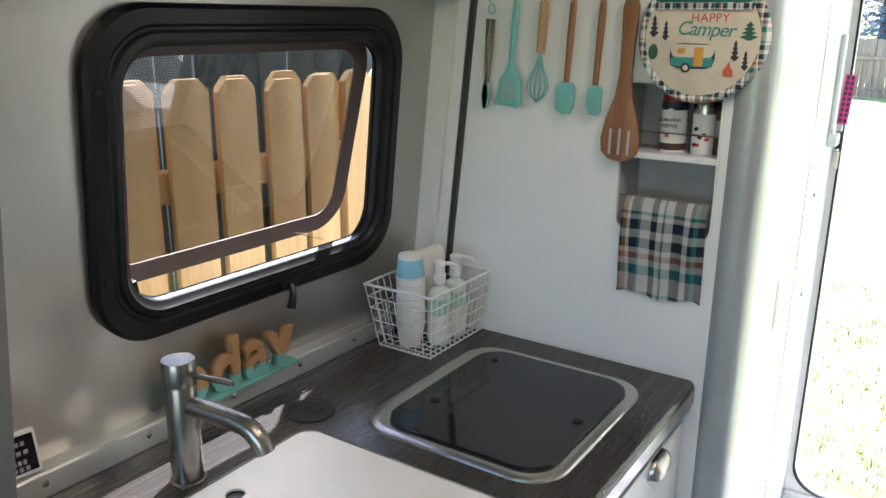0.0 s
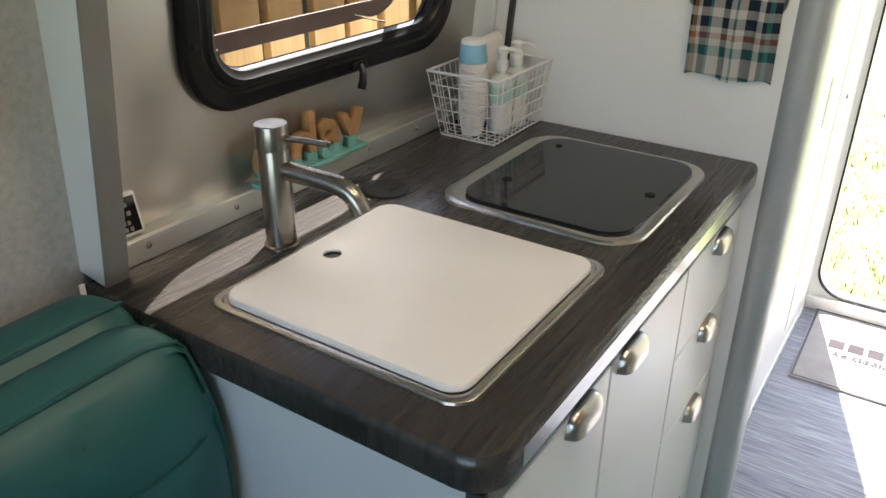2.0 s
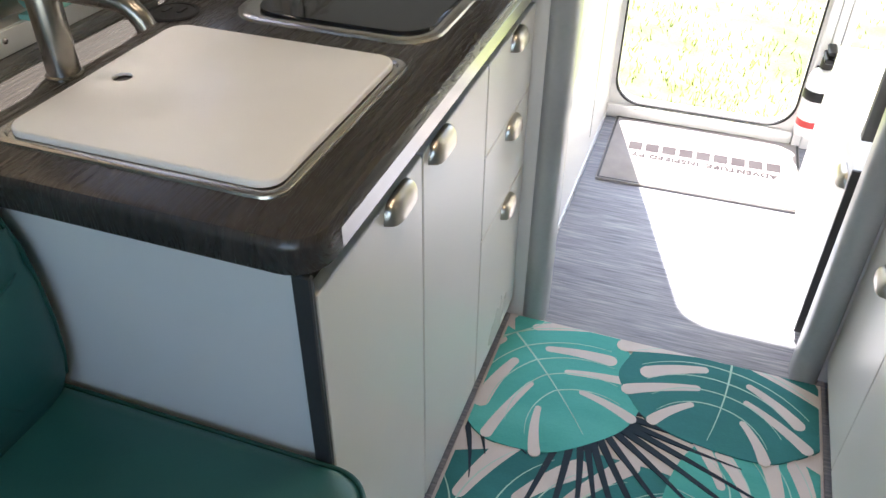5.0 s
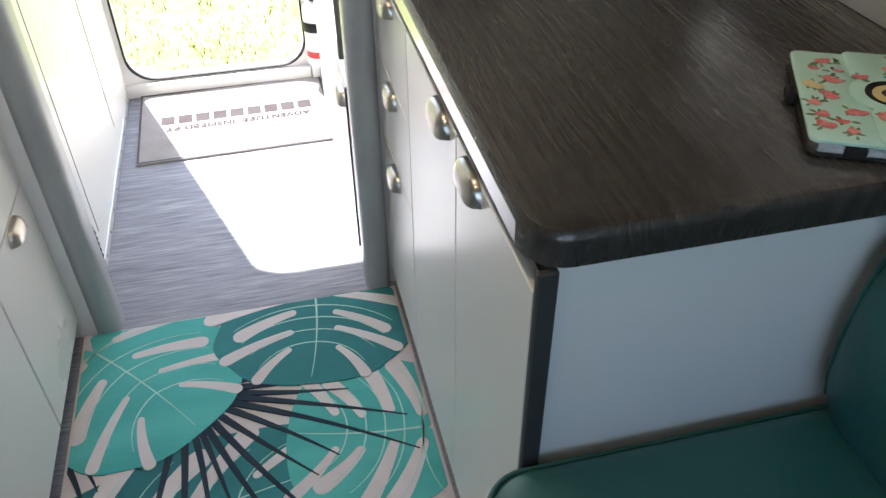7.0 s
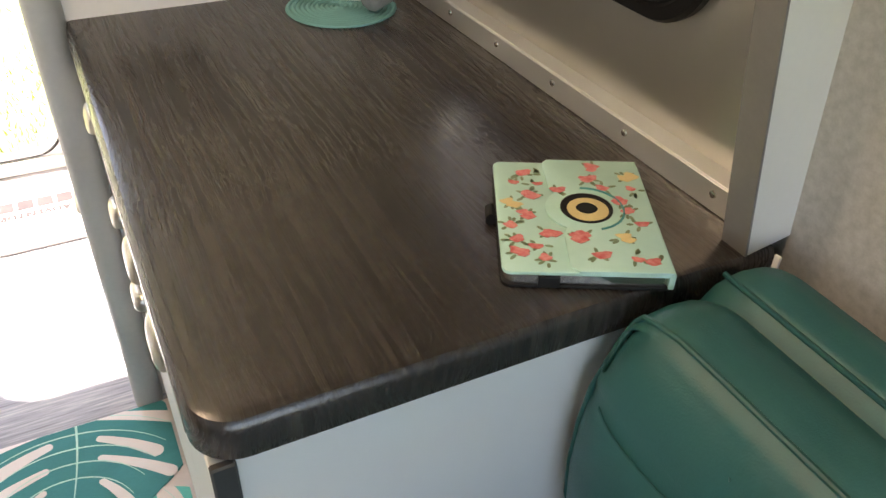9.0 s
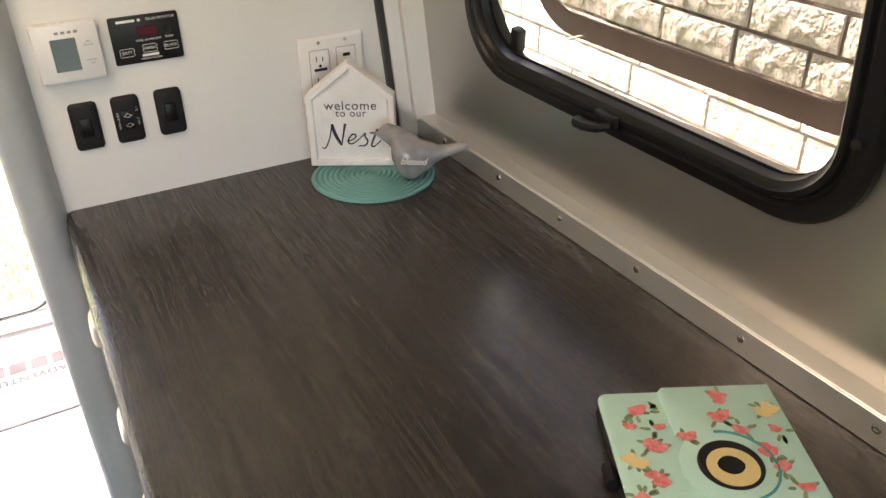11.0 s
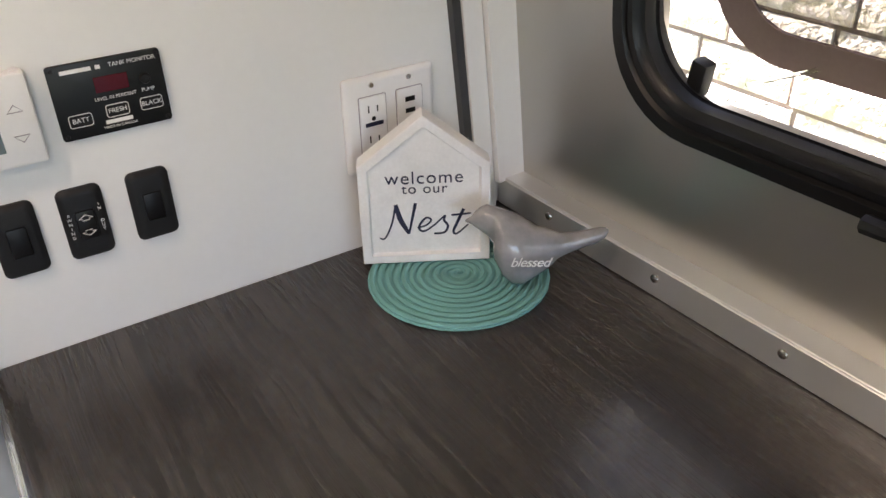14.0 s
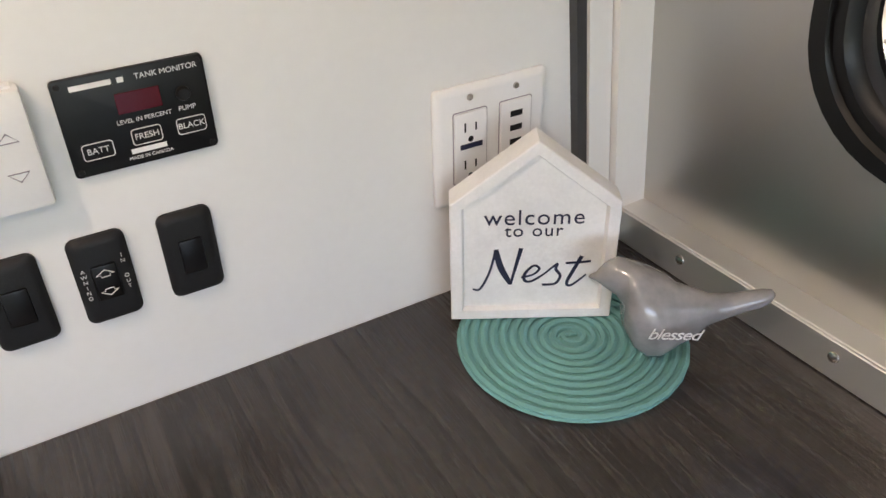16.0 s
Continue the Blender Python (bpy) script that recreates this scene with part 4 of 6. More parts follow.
def blade(u, outline, y0, y1, material, name="head", slots=()):
    bm = bmesh.new()
    prism(bm, outline, "y", y0, y1, 0.0012)
    p = part(name, bm, material, u)
    for x, z0, z1, w in slots:
        bm = bmesh.new()
        prism(bm, [(x + a, (z0 + z1) / 2 + b) for a, b in rounded(w, z1 - z0, w / 2.01, 4)], "y", y0 - 0.0006, y0 + 0.0003)
        part("slot", bm, M["niche_grey"], p, "slot through the head")
    return p


u = utensil("tongs", "steel tongs with teal silicone tips", -0.680, 3.4)
for dx, t in ((-0.006, -2.0), (0.006, 2.0)):
    bm = bmesh.new()
    soft_box(bm, -0.005, 0.005, -0.003, 0.003, -0.150, -0.03, 0.002, 1)
    part("arm", bm, M["steel"], u, m=pose(dx, 0, 0, 0, t, 0))
    bm = bmesh.new()
    prism(bm, [(-0.005, -0.15), (0.005, -0.15), (0.009, -0.175), (0.006, -0.198), (-0.002, -0.2), (-0.008, -0.175)], "y", -0.004, 0.003, 0.001)
    part("tip", bm, M["teal_silicone"], u, "teal silicone tip", m=pose(dx, 0, 0, 0, t, 0))
bm = bmesh.new()
tube(bm, [(0.007 * math.cos(a * 0.6), 0, -0.012 + 0.009 * math.sin(a * 0.6)) for a in range(11)], 0.0018, 6, True)
part("pull_ring", bm, M["teal_silicone"], u)
u = utensil("slotted_turner", "teal silicone slotted turner", -0.628, 3.6)
handle_rod(u, 0.004, -0.125, 0.0065, 0.0055, M["teal_silicone"])
blade(u, [(-0.006, -0.11), (0.006, -0.11), (0.012, -0.126), (0.024, -0.14), (0.027, -0.186), (0.02, -0.192), (-0.022, -0.189), (-0.027, -0.182), (-0.022, -0.14), (-0.012, -0.126)], -0.003, 0.002, M["teal_silicone"], slots=[(-0.012, -0.178, -0.148, 0.005), (0, -0.178, -0.145, 0.005), (0.012, -0.178, -0.148, 0.005)])
u = utensil("whisk", "balloon whisk with a wooden handle and teal wires", -0.570, 3.3)
handle_rod(u, 0.004, -0.09, 0.0085, 0.0085, M["pale_wood"], 0.8)
for k in range(6):
    a = math.pi * k / 6
    bm = bmesh.new()
    pts = []
    for j in range(15):
        t = -1 + 2 * j / 14
        rr = 0.021 * math.cos(t * math.pi / 2) ** 0.6 if abs(t) < 1 else 0.003
        sgn = 1
        pts.append((math.cos(a) * 0.022 * math.sin(math.pi * t) * 1.0, math.sin(a) * 0.010 * math.sin(math.pi * t), -0.088 - 0.092 * (1 - abs(t)) ** 0.55))
    tube(bm, pts, 0.0012, 5)
    part("wire", bm, M["teal_silicone"], u, "teal coated wire")
u = utensil("spatula", "teal silicone spatula with a brown wooden handle", -0.513, 3.0)
handle_rod(u, 0.004, -0.142, 0.0065, 0.0055, M["brown_wood"])
blade(u, [(-0.010, -0.14), (0.010, -0.14), (0.0185, -0.148), (0.0185, -0.182), (0.012, -0.196), (-0.004, -0.197), (-0.017, -0.188), (-0.019, -0.15)], -0.004, 0.004, M["teal_silicone"])
u = utensil("spatula", "narrow teal silicone spatula with a brown wooden handle", -0.457, 2.6)
handle_rod(u, 0.004, -0.145, 0.0065, 0.0055, M["brown_wood"])
blade(u, [(-0.008, -0.143), (0.008, -0.143), (0.014, -0.150), (0.0145, -0.19), (0.008, -0.196), (-0.006, -0.195), (-0.014, -0.18), (-0.013, -0.152)], -0.004, 0.004, M["teal_silicone"])
u = utensil("wooden_spatula", "large slotted brown wooden spatula", -0.405, 1.4)
blade(u, [(0.0, 0.006), (-0.011, 0.003), (-0.0145, -0.01), (-0.012, -0.06), (-0.011, -0.12), (-0.016, -0.16), (-0.03, -0.20), (-0.036, -0.235), (-0.033, -0.258), (-0.02, -0.27), (0.0, -0.274), (0.02, -0.27), (0.033, -0.258), (0.036, -0.235), (0.03, -0.20), (0.016, -0.16), (0.011, -0.12), (0.012, -0.06), (0.0145, -0.01), (0.011, 0.003)], -0.004, 0.004, M["brown_wood"], slots=[(-0.017, -0.262, -0.216, 0.0045), (0, -0.262, -0.214, 0.0045), (0.017, -0.262, -0.216, 0.0045)])

# ---- pot holder ----
pot = thing("pot_holder", "round cream camper-print pot holder with plaid binding", "pot holder", at=pose(-0.281, YW - 0.018, 1.507, 90, 0, 0))
def disc(bm, r0, r1, z0, z1, a0=0, a1=360, n=48):
    pts = [(r1 * math.cos(radians(a0 + (a1 - a0) * k / n)), r1 * math.sin(radians(a0 + (a1 - a0) * k / n))) for k in range(n + (0 if a1 - a0 == 360 else 1))]
    prism(bm, pts, "z", z0, z1, 0.001)
bm = bmesh.new()
disc(bm, 0, 0.098, -0.012, 0.004)
part("face", bm, M["cream"], pot, "cream canvas face")
def plaid(name, base, bands, scale, axes):
    m, t, bs = nodes_of(name)
    sep = t.nodes.new("ShaderNodeSeparateXYZ")
    t.links.new(mapped(t, (1, 1, 1)), sep.inputs[0])
    prev = None
    for ax, c_on in ((axes[0], bands[0]), (axes[1], bands[1])):
        mu = t.nodes.new("ShaderNodeMath")
        mu.operation = "MULTIPLY"
        mu.inputs[1].default_value = scale
        t.links.new(sep.outputs[ax], mu.inputs[0])
        fr = t.nodes.new("ShaderNodeMath")
        fr.operation = "FRACT"
        t.links.new(mu.outputs[0], fr.inputs[0])
        r = t.nodes.new("ShaderNodeValToRGB")
        r.color_ramp.interpolation = "CONSTANT"
        el = r.color_ramp.elements
        while len(el) < len(c_on):
            el.new(0.5)
        for e, (p, c) in zip(el, c_on):
            e.position, e.color = p, (*c, 1)
        t.links.new(fr.outputs[0], r.inputs[0])
        if prev is None:
            prev = r.outputs[0]
        else:
            mx = t.nodes.new("ShaderNodeMix")
            mx.data_type, mx.inputs[0].default_value = "RGBA", 0.42
            t.links.new(prev, mx.inputs[6]), t.links.new(r.outputs[0], mx.inputs[7])
            prev = mx.outputs[2]
    t.links.new(prev, bs.inputs["Base Color"])
    bs.inputs["Roughness"].default_value = 0.85
    bump(t, bs, noise_at(t, mapped(t, (1, 1, 1)), 700, 2), 0.4)
    return m
NAVY, CRM, TEA, COR, AMB = (0.015, 0.03, 0.06), (0.82, 0.80, 0.76), (0.06, 0.30, 0.28), (0.52, 0.20, 0.13), (0.42, 0.22, 0.05)
ACROSS = [(0.0, NAVY), (0.13, CRM), (0.20, NAVY), (0.25, TEA), (0.30, NAVY), (0.40, AMB), (0.45, CRM), (0.49, NAVY), (0.58, TEA), (0.61, CRM), (0.74, NAVY), (0.82, CRM), (0.88, TEA), (0.91, CRM)]
DOWN = [(0.0, CRM), (0.16, TEA), (0.28, CRM), (0.36, COR), (0.43, CRM), (0.50, NAVY), (0.62, CRM), (0.72, NAVY), (0.84, CRM), (0.9, TEA), (0.94, CRM)]
PLAID = (ACROSS, DOWN)
M["plaid"] = plaid("plaid_cotton", CRM, PLAID, 6.6, (0, 2))
M["plaid_small"] = plaid("plaid_binding", CRM, PLAID, 16, (0, 1))
bm = bmesh.new()
ring(bm, [[Vector((r * math.cos(2 * math.pi * k / 64), r * math.sin(2 * math.pi * k / 64), z)) for k in range(64)] for r, z in ((0.092, 0.003), (0.095, 0.0065), (0.102, 0.0065), (0.106, 0.0), (0.106, -0.008), (0.10, -0.013), (0.092, -0.013))], True)
part("binding", bm, M["plaid_small"], pot, "plaid fabric binding")
bm = bmesh.new()
pts = [(0.0925 * math.cos(radians(28 + 124 * k / 30)), 0.0925 * math.sin(radians(28 + 124 * k / 30))) for k in range(31)]
prism(bm, [p for p in pts if p[1] > 0.05], "z", 0.0042, 0.0075, 0.001)
part("pocket", bm, M["teal_cloth"], pot, "deep teal quilted pocket")
bm = bmesh.new()
soft_box(bm, -0.078, 0.078, 0.043, 0.0535, 0.0042, 0.0085, 0.0015, 2)
part("pocket_binding", bm, M["plaid_small"], pot, "plaid fabric binding")
bm = bmesh.new()
text_mesh(bm, "HAPPY", 0.019, pose(0.012, 0.030, 0.0045), 0.0004, spacing=1.1)
part("lettering", bm, M["red_ink"], pot, "coral capital lettering", smooth=0)
bm = bmesh.new()
text_mesh(bm, "Camper", 0.031, pose(0.006, 0.012, 0.0045, 0, 0, -2), 0.0004, 0.25, 0.9)
part("lettering", bm, M["teal_ink"], pot, "teal script lettering", smooth=0)
def flat_shape(pts, material, name, z0=0.0043, z1=0.0049):
    bm = bmesh.new()
    prism(bm, pts, "z", z0, z1)
    return part(name, bm, material, pot)
cx, cy = -0.012, -0.030
flat_shape([(cx + a, cy + b) for a, b in rounded(0.074, 0.040, 0.017, 6)], M["ink"], "printed_camper")
flat_shape([(cx + a, cy + 0.008 + b) for a, b in rounded(0.070, 0.021, 0.010, 6)], M["cream"], "printed_camper_roof", 0.0049, 0.0054)
flat_shape([(cx + a, cy - 0.0095 + b) for a, b in rounded(0.070, 0.015, 0.005, 6)], M["teal_ink"], "printed_camper_side", 0.0049, 0.0054)
flat_shape([(cx + 0.011 + a, cy - 0.001 + b) for a, b in rounded(0.015, 0.030, 0.001, 2)], M["amber"], "printed_door", 0.0054, 0.0058)
flat_shape([(cx - 0.018 + a, cy + 0.008 + b) for a, b in rounded(0.012, 0.008, 0.001, 2)], M["amber"], "printed_window", 0.0054, 0.0058)
flat_shape([(cx - 0.009 + 0.008 * math.cos(k * 0.4), cy - 0.019 + 0.008 * math.sin(k * 0.4)) for k in range(16)], M["ink"], "printed_wheel", 0.0054, 0.0058)
flat_shape([(cx - 0.009 + 0.0045 * math.cos(k * 0.4), cy - 0.019 + 0.0045 * math.sin(k * 0.4)) for k in range(16)], M["cream"], "printed_hub", 0.0058, 0.0061)
def fir(x, y, h, material, wide):
    pts = [(x - 0.0006, y), (x + 0.0006, y)]
    right = []
    for k in range(4):
        z = y + h * (0.2 + 0.2 * k)
        w = wide * (1 - k * 0.2)
        right += [(x + w, z), (x + 0.001 + w * 0.15, z + h * 0.10)]
    flat_shape(pts + right + [(x, y + h)] + [(2 * x - a, b) for a, b in right[::-1]], material, "printed_tree")
fir(-0.079, -0.001, 0.036, M["ink"], 0.008)
fir(-0.059, -0.006, 0.032, M["ink"], 0.006)
fir(0.075, -0.004, 0.030, M["green_ink"], 0.015)
fir(0.056, -0.036, 0.033, M["ink"], 0.007)
fir(0.073, -0.050, 0.031, M["ink"], 0.006)
flat_shape([(-0.078 + 0.008 * math.cos(k * 0.5), -0.025 + 0.013 * math.sin(k * 0.5)) for k in range(13)], M["green_ink"], "printed_bush")
flat_shape([(0.04, -0.06), (0.056, -0.06), (0.055, -0.05), (0.051, -0.047), (0.048, -0.036), (0.0445, -0.046), (0.041, -0.049)], M["red_ink"], "printed_fire")

# ---- spice niche ----
n0, n1, m0, m1 = NICHE
nic = thing("spice_niche", "grey-lined recessed niche with a white shelf in the bulkhead", "niche")
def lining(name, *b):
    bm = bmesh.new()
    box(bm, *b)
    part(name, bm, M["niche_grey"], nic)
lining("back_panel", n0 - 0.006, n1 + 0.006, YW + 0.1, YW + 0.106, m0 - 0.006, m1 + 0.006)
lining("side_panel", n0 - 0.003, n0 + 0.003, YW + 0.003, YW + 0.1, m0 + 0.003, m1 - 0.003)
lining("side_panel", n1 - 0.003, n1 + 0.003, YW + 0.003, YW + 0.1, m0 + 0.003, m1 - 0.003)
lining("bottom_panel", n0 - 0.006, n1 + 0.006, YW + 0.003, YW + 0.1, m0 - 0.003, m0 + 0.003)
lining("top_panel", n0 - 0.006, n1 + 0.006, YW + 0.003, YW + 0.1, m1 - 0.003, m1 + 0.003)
bm = bmesh.new()
soft_box(bm, n0, n1, YW - 0.001, YW + 0.1, 1.297, 1.308, 0.001, 1)
part("shelf", bm, M["white_plastic"], nic, "white shelf")
for z in (1.345, 1.228):
    bm = bmesh.new()
    tube(bm, [(n0, YW + 0.004, z), (n1, YW + 0.004, z)], 0.0018, 8)
    part("rail", bm, M["chrome"], nic, "thin wire rail")
bm = bmesh.new()
cxn, czn = (n0 + n1) / 2, (m0 + m1) / 2
ring(bm, [[Vector((cxn + a, y, czn + b)) for a, b in rounded(n1 - n0 + d, m1 - m0 + d, r, 7)] for d, y, r in ((0.006, YW - 0.0005, 0.024), (0.004, YW - 0.002, 0.022), (-0.002, YW - 0.002, 0.02), (-0.002, YW + 0.004, 0.02))])
part("edge_trim", bm, M["white_wall"], nic)
for sx in (0, 1):
    for sz in (0, 1):
        bm = bmesh.new()
        c = ((n0 + 0.02) if sx == 0 else (n1 - 0.02), (m0 + 0.02) if sz == 0 else (m1 - 0.02))
        q = {(0, 0): 180, (1, 0): 270, (1, 1): 0, (0, 1): 90}[(sx, sz)]
        arc = [(c[0] + 0.0205 * math.cos(radians(q + 90 * k / 6)), c[1] + 0.0205 * math.sin(radians(q + 90 * k / 6))) for k in range(7)]
        prism(bm, arc + [(n0 if sx == 0 else n1, m0 if sz == 0 else m1)], "y", YW + 0.0005, YW + 0.004)
        part("corner_fillet", bm, M["white_wall"], nic)

def shaker(name, label, x, r, h, body, lid, lid_h, extra=None):
    j = thing(name, label, "jar", "spice jars", at=pose(x, YW + 0.045, 1.3085))
    bm = bmesh.new()
    lathe(bm, [(r * 0.96, 0), (r, 0.003), (r, h - lid_h - 0.004), (r * 0.93, h - lid_h)], seg=24)
    part("body", bm, body, j)
    bm = bmesh.new()
    lathe(bm, [(r * 0.97, h - lid_h + 0.0005), (r * 0.97, h - 0.003), (r * 0.9, h)], seg=24)
    part("lid", bm, lid, j)
    for z0, z1, mt in extra or ():
        bm = bmesh.new()
        lathe(bm, [(r * 1.012, z0), (r * 1.012, z1)], seg=24)
        part("label_band", bm, mt, j)
    return j
j = shaker("spice_shaker", "seasoned pepper shaker with a red lid on the niche shelf", -0.334, 0.0225, 0.112, M["paper"], M["red_lid"], 0.026, [(0.074, 0.088, M["navy"]), (0.004, 0.016, M["dark_spice"])])
bm = bmesh.new()
text_mesh(bm, "SEASONED", 0.0080, pose(0, -0.0232, 0.057, 90, 0, 0), 0.0003)
text_mesh(bm, "PEPPER", 0.0092, pose(0, -0.0232, 0.046, 90, 0, 0), 0.0003)
part("lettering", bm, M["navy"], j, smooth=0)
bm = bmesh.new()
prism(bm, [(0.008 * math.cos(k * 0.4), 0.068 + 0.009 * math.sin(k * 0.4)) for k in range(16)], "y", -0.0242, -0.0215)
part("emblem", bm, M["white_print"], j)
bm = bmesh.new()
prism(bm, [(-0.004 + 0.004 * math.cos(k * 0.5), 0.030 + 0.004 * math.sin(k * 0.5)) for k in range(13)], "y", -0.0238, -0.0215)
part("emblem", bm, M["red_ink"], j)
j = shaker("spice_shaker", "silver and white spice tin on the niche shelf", -0.281, 0.0195, 0.092, M["paper"], M["steel"], 0.012, [(0.07, 0.08, M["steel_flat"])])
rnd = random.Random(8)
for k in range(9):
    bm = bmesh.new()
    a, z = rnd.uniform(-0.014, 0.014), rnd.uniform(0.016, 0.045)
    prism(bm, [(a + 0.0035 * math.cos(i * 0.6), z + 0.003 * math.sin(i * 0.6)) for i in range(10)], "y", -0.0205, -0.012)
    part("printed_herb", bm, rnd.choice((M["green_ink"], M["red_ink"], M["amber"])), j)
shaker("spice_shaker", "dark spice jar with a black lid on the niche shelf", -0.2515, 0.0105, 0.09, M["dark_spice"], M["black"], 0.014, [(0.03, 0.06, M["grey_print"])])

# ---- towel ----
tow = thing("dish_towel", "folded plaid dish towel hung over the niche rail", "towel")
bm = bmesh.new()
nu, nv = 26, 22
grid = []
for i in range(nu + 1):
    row = []
    for jv in range(nv + 1):
        u, v = i / nu, jv / nv
        x = -0.395 + 0.150 * u + 0.004 * (v - 0.5) + (-0.006 * (1 - u) * v if u < 0.5 else 0)
        z = 1.226 - 0.180 * v + 0.005 * math.sin(u * 9) * v
        y = YW - 0.006 - 0.010 * math.sin(math.pi * min(1, v * 1.2)) * (0.6 + 0.4 * math.sin(u * 17)) - 0.004 * math.sin(u * 23 + v * 3) * v
        if v < 0.06:
            y = YW + 0.0035 - 0.012 * v / 0.06
        row.append(bm.verts.new((x, y, z)))
    grid.append(row)
for i in range(nu):
    for jv in range(nv):
        bm.faces.new((grid[i][jv], grid[i + 1][jv], grid[i + 1][jv + 1], grid[i][jv + 1]))
bmesh.ops.solidify(bm, geom=bm.faces[:], thickness=0.004)
part("cloth", bm, M["plaid"], tow)

# ---- overhead locker edge above the window ----
bm = bmesh.new()
soft_box(bm, -0.84, -0.735, 0.74, YW - 0.001, 1.572, 1.70, 0.006, 2)
thing("overhead_shelf", "pale grey shelf edge above the galley window", "shelf", bm=bm, material=M["post"])

# ---- keys by the doorway ----
keys = thing("key_lanyard", "pink patterned lanyard with keys hanging by the doorway", "keys", at=pose(-0.2, Y_END - 0.016, 1.395))
bm = bmesh.new()
tube(bm, [(0, 0.014, 0.004), (0, 0, 0.0), (0, -0.006, 0.004)], 0.002, 6)
part("hook", bm, M["chrome"], keys)
bm = bmesh.new()
soft_box(bm, -0.015, 0.012, -0.003, 0.0, -0.145, -0.005, 0.001, 1)
part("strap", bm, M["pink"], keys, m=pose(0, 0, 0, 0, 3, 0))
bm = bmesh.new()
for k in range(9):
    for q in range(2):
        box(bm, -0.011 + q * 0.012, -0.004 + q * 0.012, -0.0036, -0.0031, -0.138 + k * 0.015, -0.129 + k * 0.015)
part("pattern", bm, M["navy"], keys, m=pose(0, 0, 0, 0, 3, 0))
bm = bmesh.new()
soft_box(bm, -0.02, 0.0, -0.006, 0.002, -0.215, -0.165, 0.003, 1)
part("fob", bm, M["black"], keys)
bm = bmesh.new()
soft_box(bm, -0.016, -0.004, -0.004, 0.001, -0.275, -0.222, 0.002, 1)
part("key", bm, M["steel_flat"], keys)
bm = bmesh.new()
tube(bm, [(-0.006, 0, -0.145), (-0.006, -0.003, -0.165)], 0.0015, 6)
tube(bm, [(-0.01, 0, -0.212), (-0.01, -0.002, -0.226)], 0.0015, 6)
part("link", bm, M["chrome"], keys)

M["mat_ink"] = plain("plum_grey_print", (0.020, 0.013, 0.018), 0.8)

# ---- rug ----
RX0, RX1, RY0, RY1, RZ = -0.254, 0.494, 0.0, 1.670, 0.007
rug = thing("rug", "palm-leaf runner in turquoise, teal, navy and blush", "rug")
bm = bmesh.new()
soft_box(bm, RX0, RX1, RY0, RY1, 0.0004, RZ, 0.002, 1)
part("weave", bm, M["rug_base"], rug, "blush pile")


def clip_poly(pts):
    """Cuts an outline to the rug's edge."""
    for ax, lim, keep in ((0, RX0 + 0.008, 1), (0, RX1 - 0.008, -1), (1, RY0 + 0.008, 1), (1, RY1 - 0.008, -1)):
        out = []
        for k in range(len(pts)):
            a, b = pts[k - 1], pts[k]
            ia, ib = (a[ax] - lim) * keep >= 0, (b[ax] - lim) * keep >= 0
            if ia != ib:
                t = (lim - a[ax]) / (b[ax] - a[ax])
                out.append((a[0] + t * (b[0] - a[0]), a[1] + t * (b[1] - a[1])))
            if ib:
                out.append(b)
        pts = out
        if len(pts) < 3:
            return []
    return pts


level = [0]
def print_on(name, polys, material, parent=rug):
    level[0] += 1
    z = RZ + 0.00025 * level[0]
    for pts in polys:
        pts = clip_poly(pts)
        if len(pts) > 2:
            bm = bmesh.new()
            vs = [bm.verts.new((x, y, z)) for x, y in pts]
            f = bm.faces.new(vs)
            lo = [bm.verts.new((x, y, RZ - 0.001)) for x, y in pts]
            for k in range(len(vs)):
                bm.faces.new((vs[k - 1], vs[k], lo[k], lo[k - 1]))
            bmesh.ops.triangulate(bm, faces=bm.faces[:])
            part(name, bm, material, parent, smooth=0)


def stripe(p, q, w0, w1, bow=0.0, n=8):
    """A tapering curved stripe from p to q."""
    p, q = Vector(p), Vector(q)
    d = (q - p)
    nrm = Vector((-d.y, d.x)).normalized()
    L, R = [], []
    for k in range(n + 1):
        t = k / n
        c = p + d * t + nrm * bow * 4 * t * (1 - t)
        w = w0 + (w1 - w0) * t if w1 else w0 * (0.12 + 1.0 * math.sin(math.pi * t ** 0.8) ** 0.9)
        L.append(tuple(c + nrm * w / 2)), R.append(tuple(c - nrm * w / 2))
    return L + R[::-1]


def palm(origin, angles, length, w, n):
    out = []
    for k in range(n):
        a = radians(angles[0] + (angles[1] - angles[0]) * k / (n - 1))
        l = length * (0.8 + 0.2 * math.sin(k * 1.7))
        o = (origin[0] + 0.055 * math.cos(a), origin[1] + 0.055 * math.sin(a))
        out.append(stripe(o, (o[0] + l * math.cos(a), o[1] + l * math.sin(a)), w, 0.0025, 0.010 * math.sin(k), 12))
    return out


